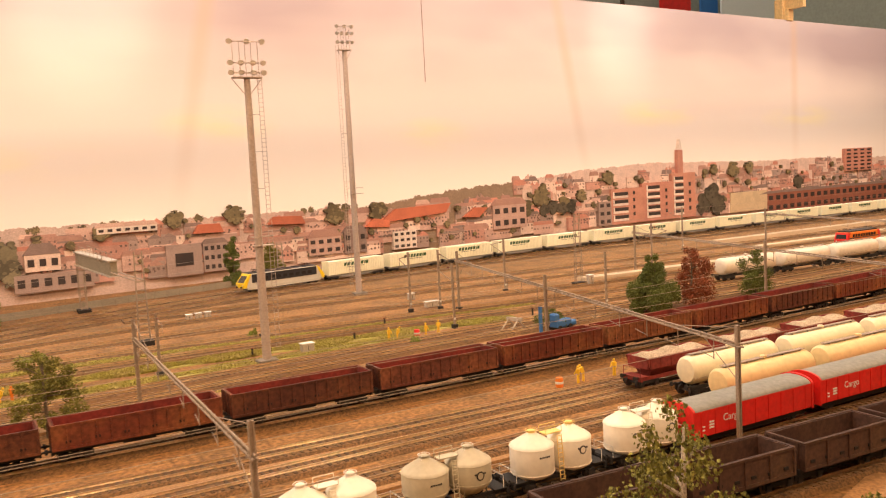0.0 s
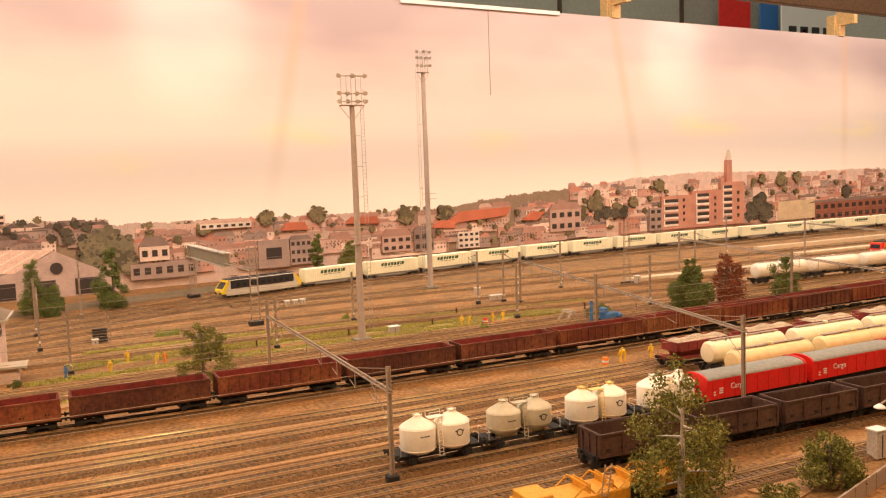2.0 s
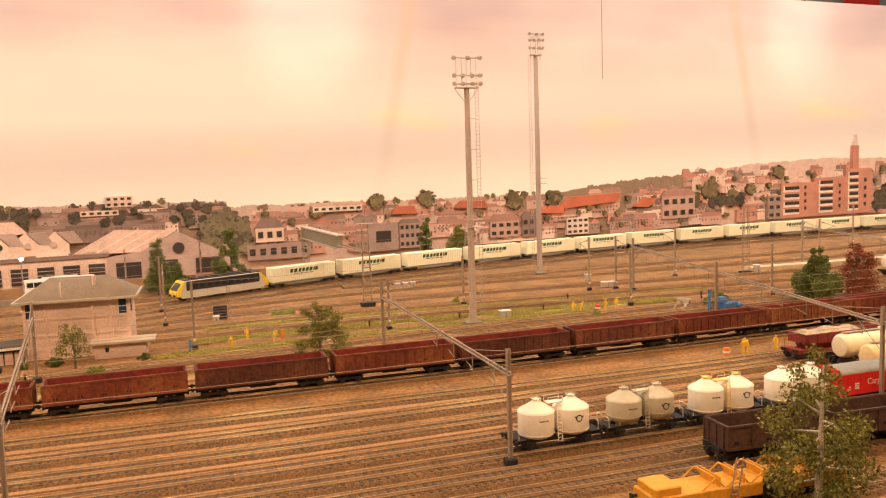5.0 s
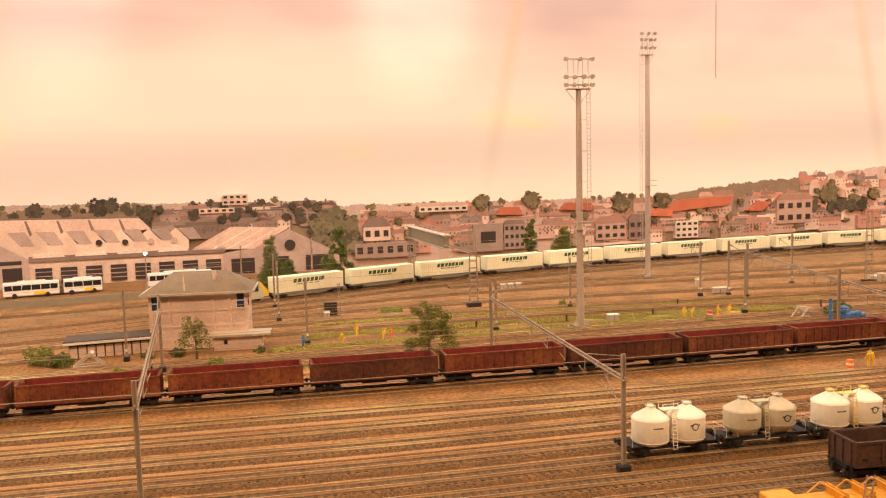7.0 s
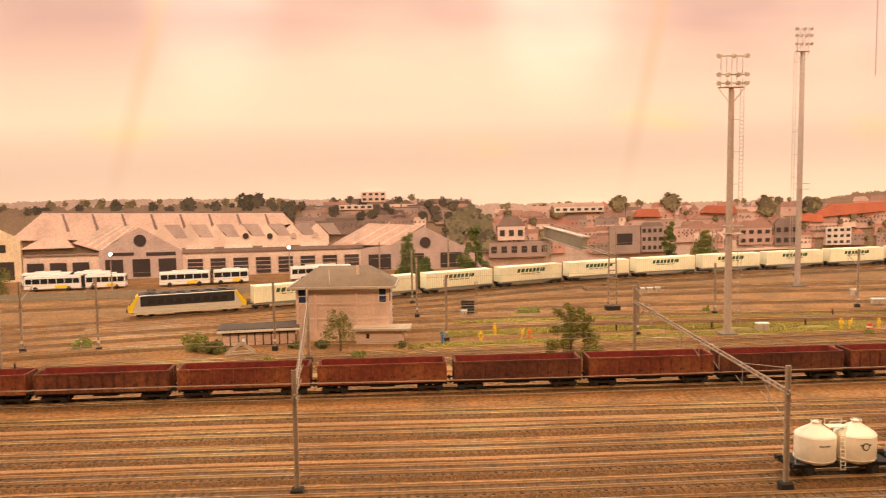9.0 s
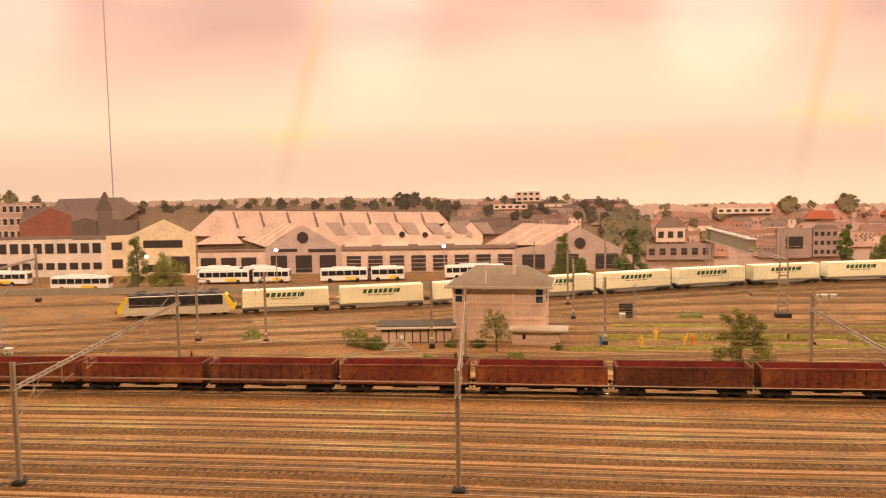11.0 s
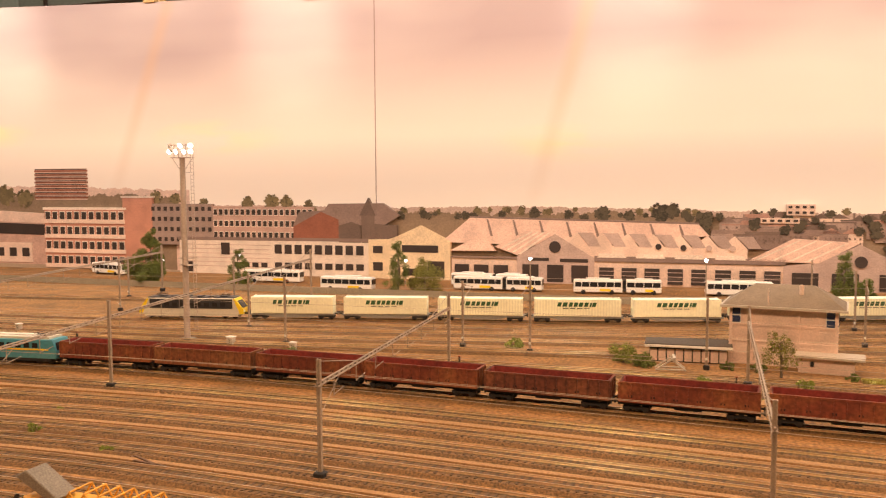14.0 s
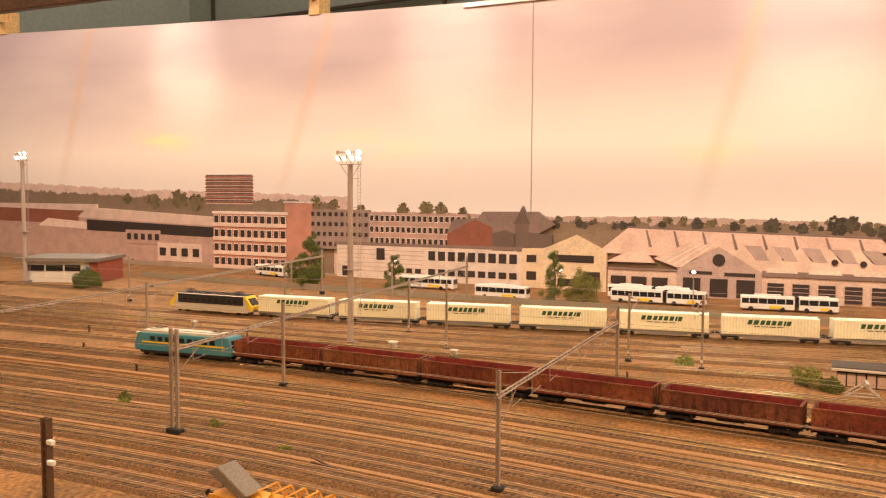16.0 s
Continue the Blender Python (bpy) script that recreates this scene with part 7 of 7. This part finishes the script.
facade(-2.576, 0.222, -2.374, 0.322, "print_pale", 4, 0, 0)
lay = Layer("printed_floors", "print_brick", 5)
for k in range(8):
    lay.rect(-2.578, 0.226 + 0.0122 * k, -2.372, 0.2315 + 0.0122 * k)
lay.done()
lay = Layer("printed_floors", "print_shade", 5)
for k in range(8):
    lay.rect(-2.574, 0.2325 + 0.0122 * k, -2.376, 0.2352 + 0.0122 * k)
lay.done()
hall("print_wall", 20, [(-4.1, 0.0), (-2.53, 0.0), (-2.53, 0.175), (-4.1, 0.20)], name="printed_works")
hall("print_pale", 21, [(-3.20, 0.165), (-3.14, 0.203), (-2.531, 0.178), (-2.531, 0.146)], [(-3.42, 0.13), (-3.36, 0.16), (-3.05, 0.142), (-3.02, 0.118)], name="printed_works_roof")
hall("print_shade", 22, [(-3.15, 0.118), (-3.15, 0.158), (-2.531, 0.142), (-2.531, 0.108)], name="printed_works_opening")
hall("print_brick", 21, [(-4.1, 0.15), (-4.1, 0.205), (-3.18, 0.190), (-3.20, 0.14)], name="printed_works")
facade(-2.95, 0.075, -2.78, 0.125, "print_wall", 23, 5, 1)
facade(-2.795, 0.018, -2.590, 0.082, "print_pale", 24, 4, 1)
facade(-4.1, 0.19, -3.1, 0.215, "print_pale", 10, 0, 0)
hall("print_yard", 24, [(-4.15, -0.06), (-4.15, 0.02), (-2.5, 0.012), (-2.2, 0.008), (-2.0, 0.004), (-2.0, -0.06)], name="printed_yard")

# panel joints, posts with pine brackets behind the top edge, and the white strips along it
for u, z0 in ((1.195, 0.52), (-1.387, 0.10)):
    bm = bmesh.new()
    box(bm, (u, -0.0002, (z0 + 0.795) / 2), (0.0022, 0.0012, 0.795 - z0))
    part("panel_joint", bm, "print_slate", backdrop)
for u in (4.2, 3.02, 1.736, 0.512, -0.82, -2.12, -3.60):
    post = thing("wooden_bracket", "pine wood bracket holding up the backdrop", "bracket", "backdrop brackets", WALL_AT @ pose(u, 0, panel_top(u) - 0.802))
    bm = bmesh.new()
    box(bm, (0, 0.034, 0.40), (0.045, 0.040, 0.98))
    part("upright", bm, "wood", post, bevel=0.002)
    bm = bmesh.new()
    slab(bm, [(-0.010, 0.845), (0.010, 0.845), (0.010, 0.915), (-0.010, 0.915)], -0.07, 0.014)
    part("arm", bm, "wood", post)
    bm = bmesh.new()
    slab(bm, [(-0.020, 0.800), (0.020, 0.800), (0.022, 0.846), (-0.016, 0.846)], -0.006, 0.012)
    part("clamp", bm, "wood", post)
for u0, u1 in ((0.875, 1.48), (-1.60, -0.95)):
    bm = bmesh.new()
    box(bm, ((u0 + u1) / 2, -0.004, panel_top((u0 + u1) / 2) - 0.003), (u1 - u0, 0.010, 0.012))
    tagged(part("top_strip", bm, "white", backdrop), "white plastic strip clipped to the backdrop")

# dark plank of the lamp bridge
bridge = thing("lamp_bridge", "dark stained plank carrying the show lamps", "beam", at=pose(0, 1.42, 0.0, 0, 0, math.degrees(math.atan(0.1))))
bm = bmesh.new()
box(bm, (0, 0, 0.725), (8.6, 0.022, 0.110))
part("plank", bm, "plank", bridge, bevel=0.002)

# stands of the neighbouring exhibits in the hall: banners in plain colours
def banner(x, y, z, w, h, material, label, marks=()):
    b = thing("banner", label, "banner", "hall banners", pose(x, y, z))
    bm = bmesh.new()
    box(bm, (0, 0, 0), (w, 0.02, h))
    part("cloth", bm, material, b)
    for mx, mz, mw, mh, mm in marks:
        bm = bmesh.new()
        box(bm, (mx, -0.012, mz), (mw, 0.008, mh))
        part("mark", bm, mm, b)
    bm = bmesh.new()
    rod(bm, (0, 0.02, -z - 1.0), (0, 0.02, -h / 2), 0.02)
    part("stand", bm, "steel", b)


banner(6.45, 6.6, 1.75, 0.42, 1.3, "red", "plain red hanging banner on the hall wall")
banner(6.95, 6.62, 1.75, 0.25, 1.3, "blue", "blue and grey hanging banner on the hall wall")
banner(7.45, 6.5, 1.55, 0.9, 0.9, "white", "white sign board with dark shop lettering bars", [(-0.3 + 0.17 * k, 0.05, 0.11, 0.16, "loco_dark") for k in range(4)] + [(-0.13, 0.05, 0.05, 0.1, "red")])
for k in range(11):
    bm = bmesh.new()
    box(bm, (-7.5 + 1.5 * k, 6.88, 2.5), (0.03, 0.03, 9.0))
    tagged(part("trim", bm, "plank"), "dark joint strip of the hall cladding", "trim", kind="structure")
for z in (1.15, 2.1):
    bm = bmesh.new()
    box(bm, (0, 6.88, z), (15.5, 0.03, 0.03))
    tagged(part("trim", bm, "plank"), "dark joint strip of the hall cladding", "trim", kind="structure")

# sleepers of the nearest stretches, one by one
bm = bmesh.new()
v = [bm.verts.new((x * 0.0016, y * 0.0148, 0.0022 + z * 0.0020)) for x, y, z in ((-1, -1, 0), (1, -1, 0), (1, 1, 0), (-1, 1, 0), (-0.85, -0.97, 1), (0.85, -0.97, 1), (0.85, 0.97, 1), (-0.85, 0.97, 1))]
for q in ((4, 5, 6, 7), (0, 1, 5, 4), (1, 2, 6, 5), (2, 3, 7, 6), (3, 0, 4, 7)):
    bm.faces.new([v[i] for i in q])
sleeper_mesh = bpy.data.meshes.new("sleeper")
bm.to_mesh(sleeper_mesh)
bm.free()
sleeper_mesh.materials.append(M["sleeper"])
for track, p, turn in singles:
    ob = new("sleeper", sleeper_mesh)
    ob.parent = track
    ob.matrix_local = pose(p.x, p.y, 0, 0, 0, math.degrees(turn))

motions()
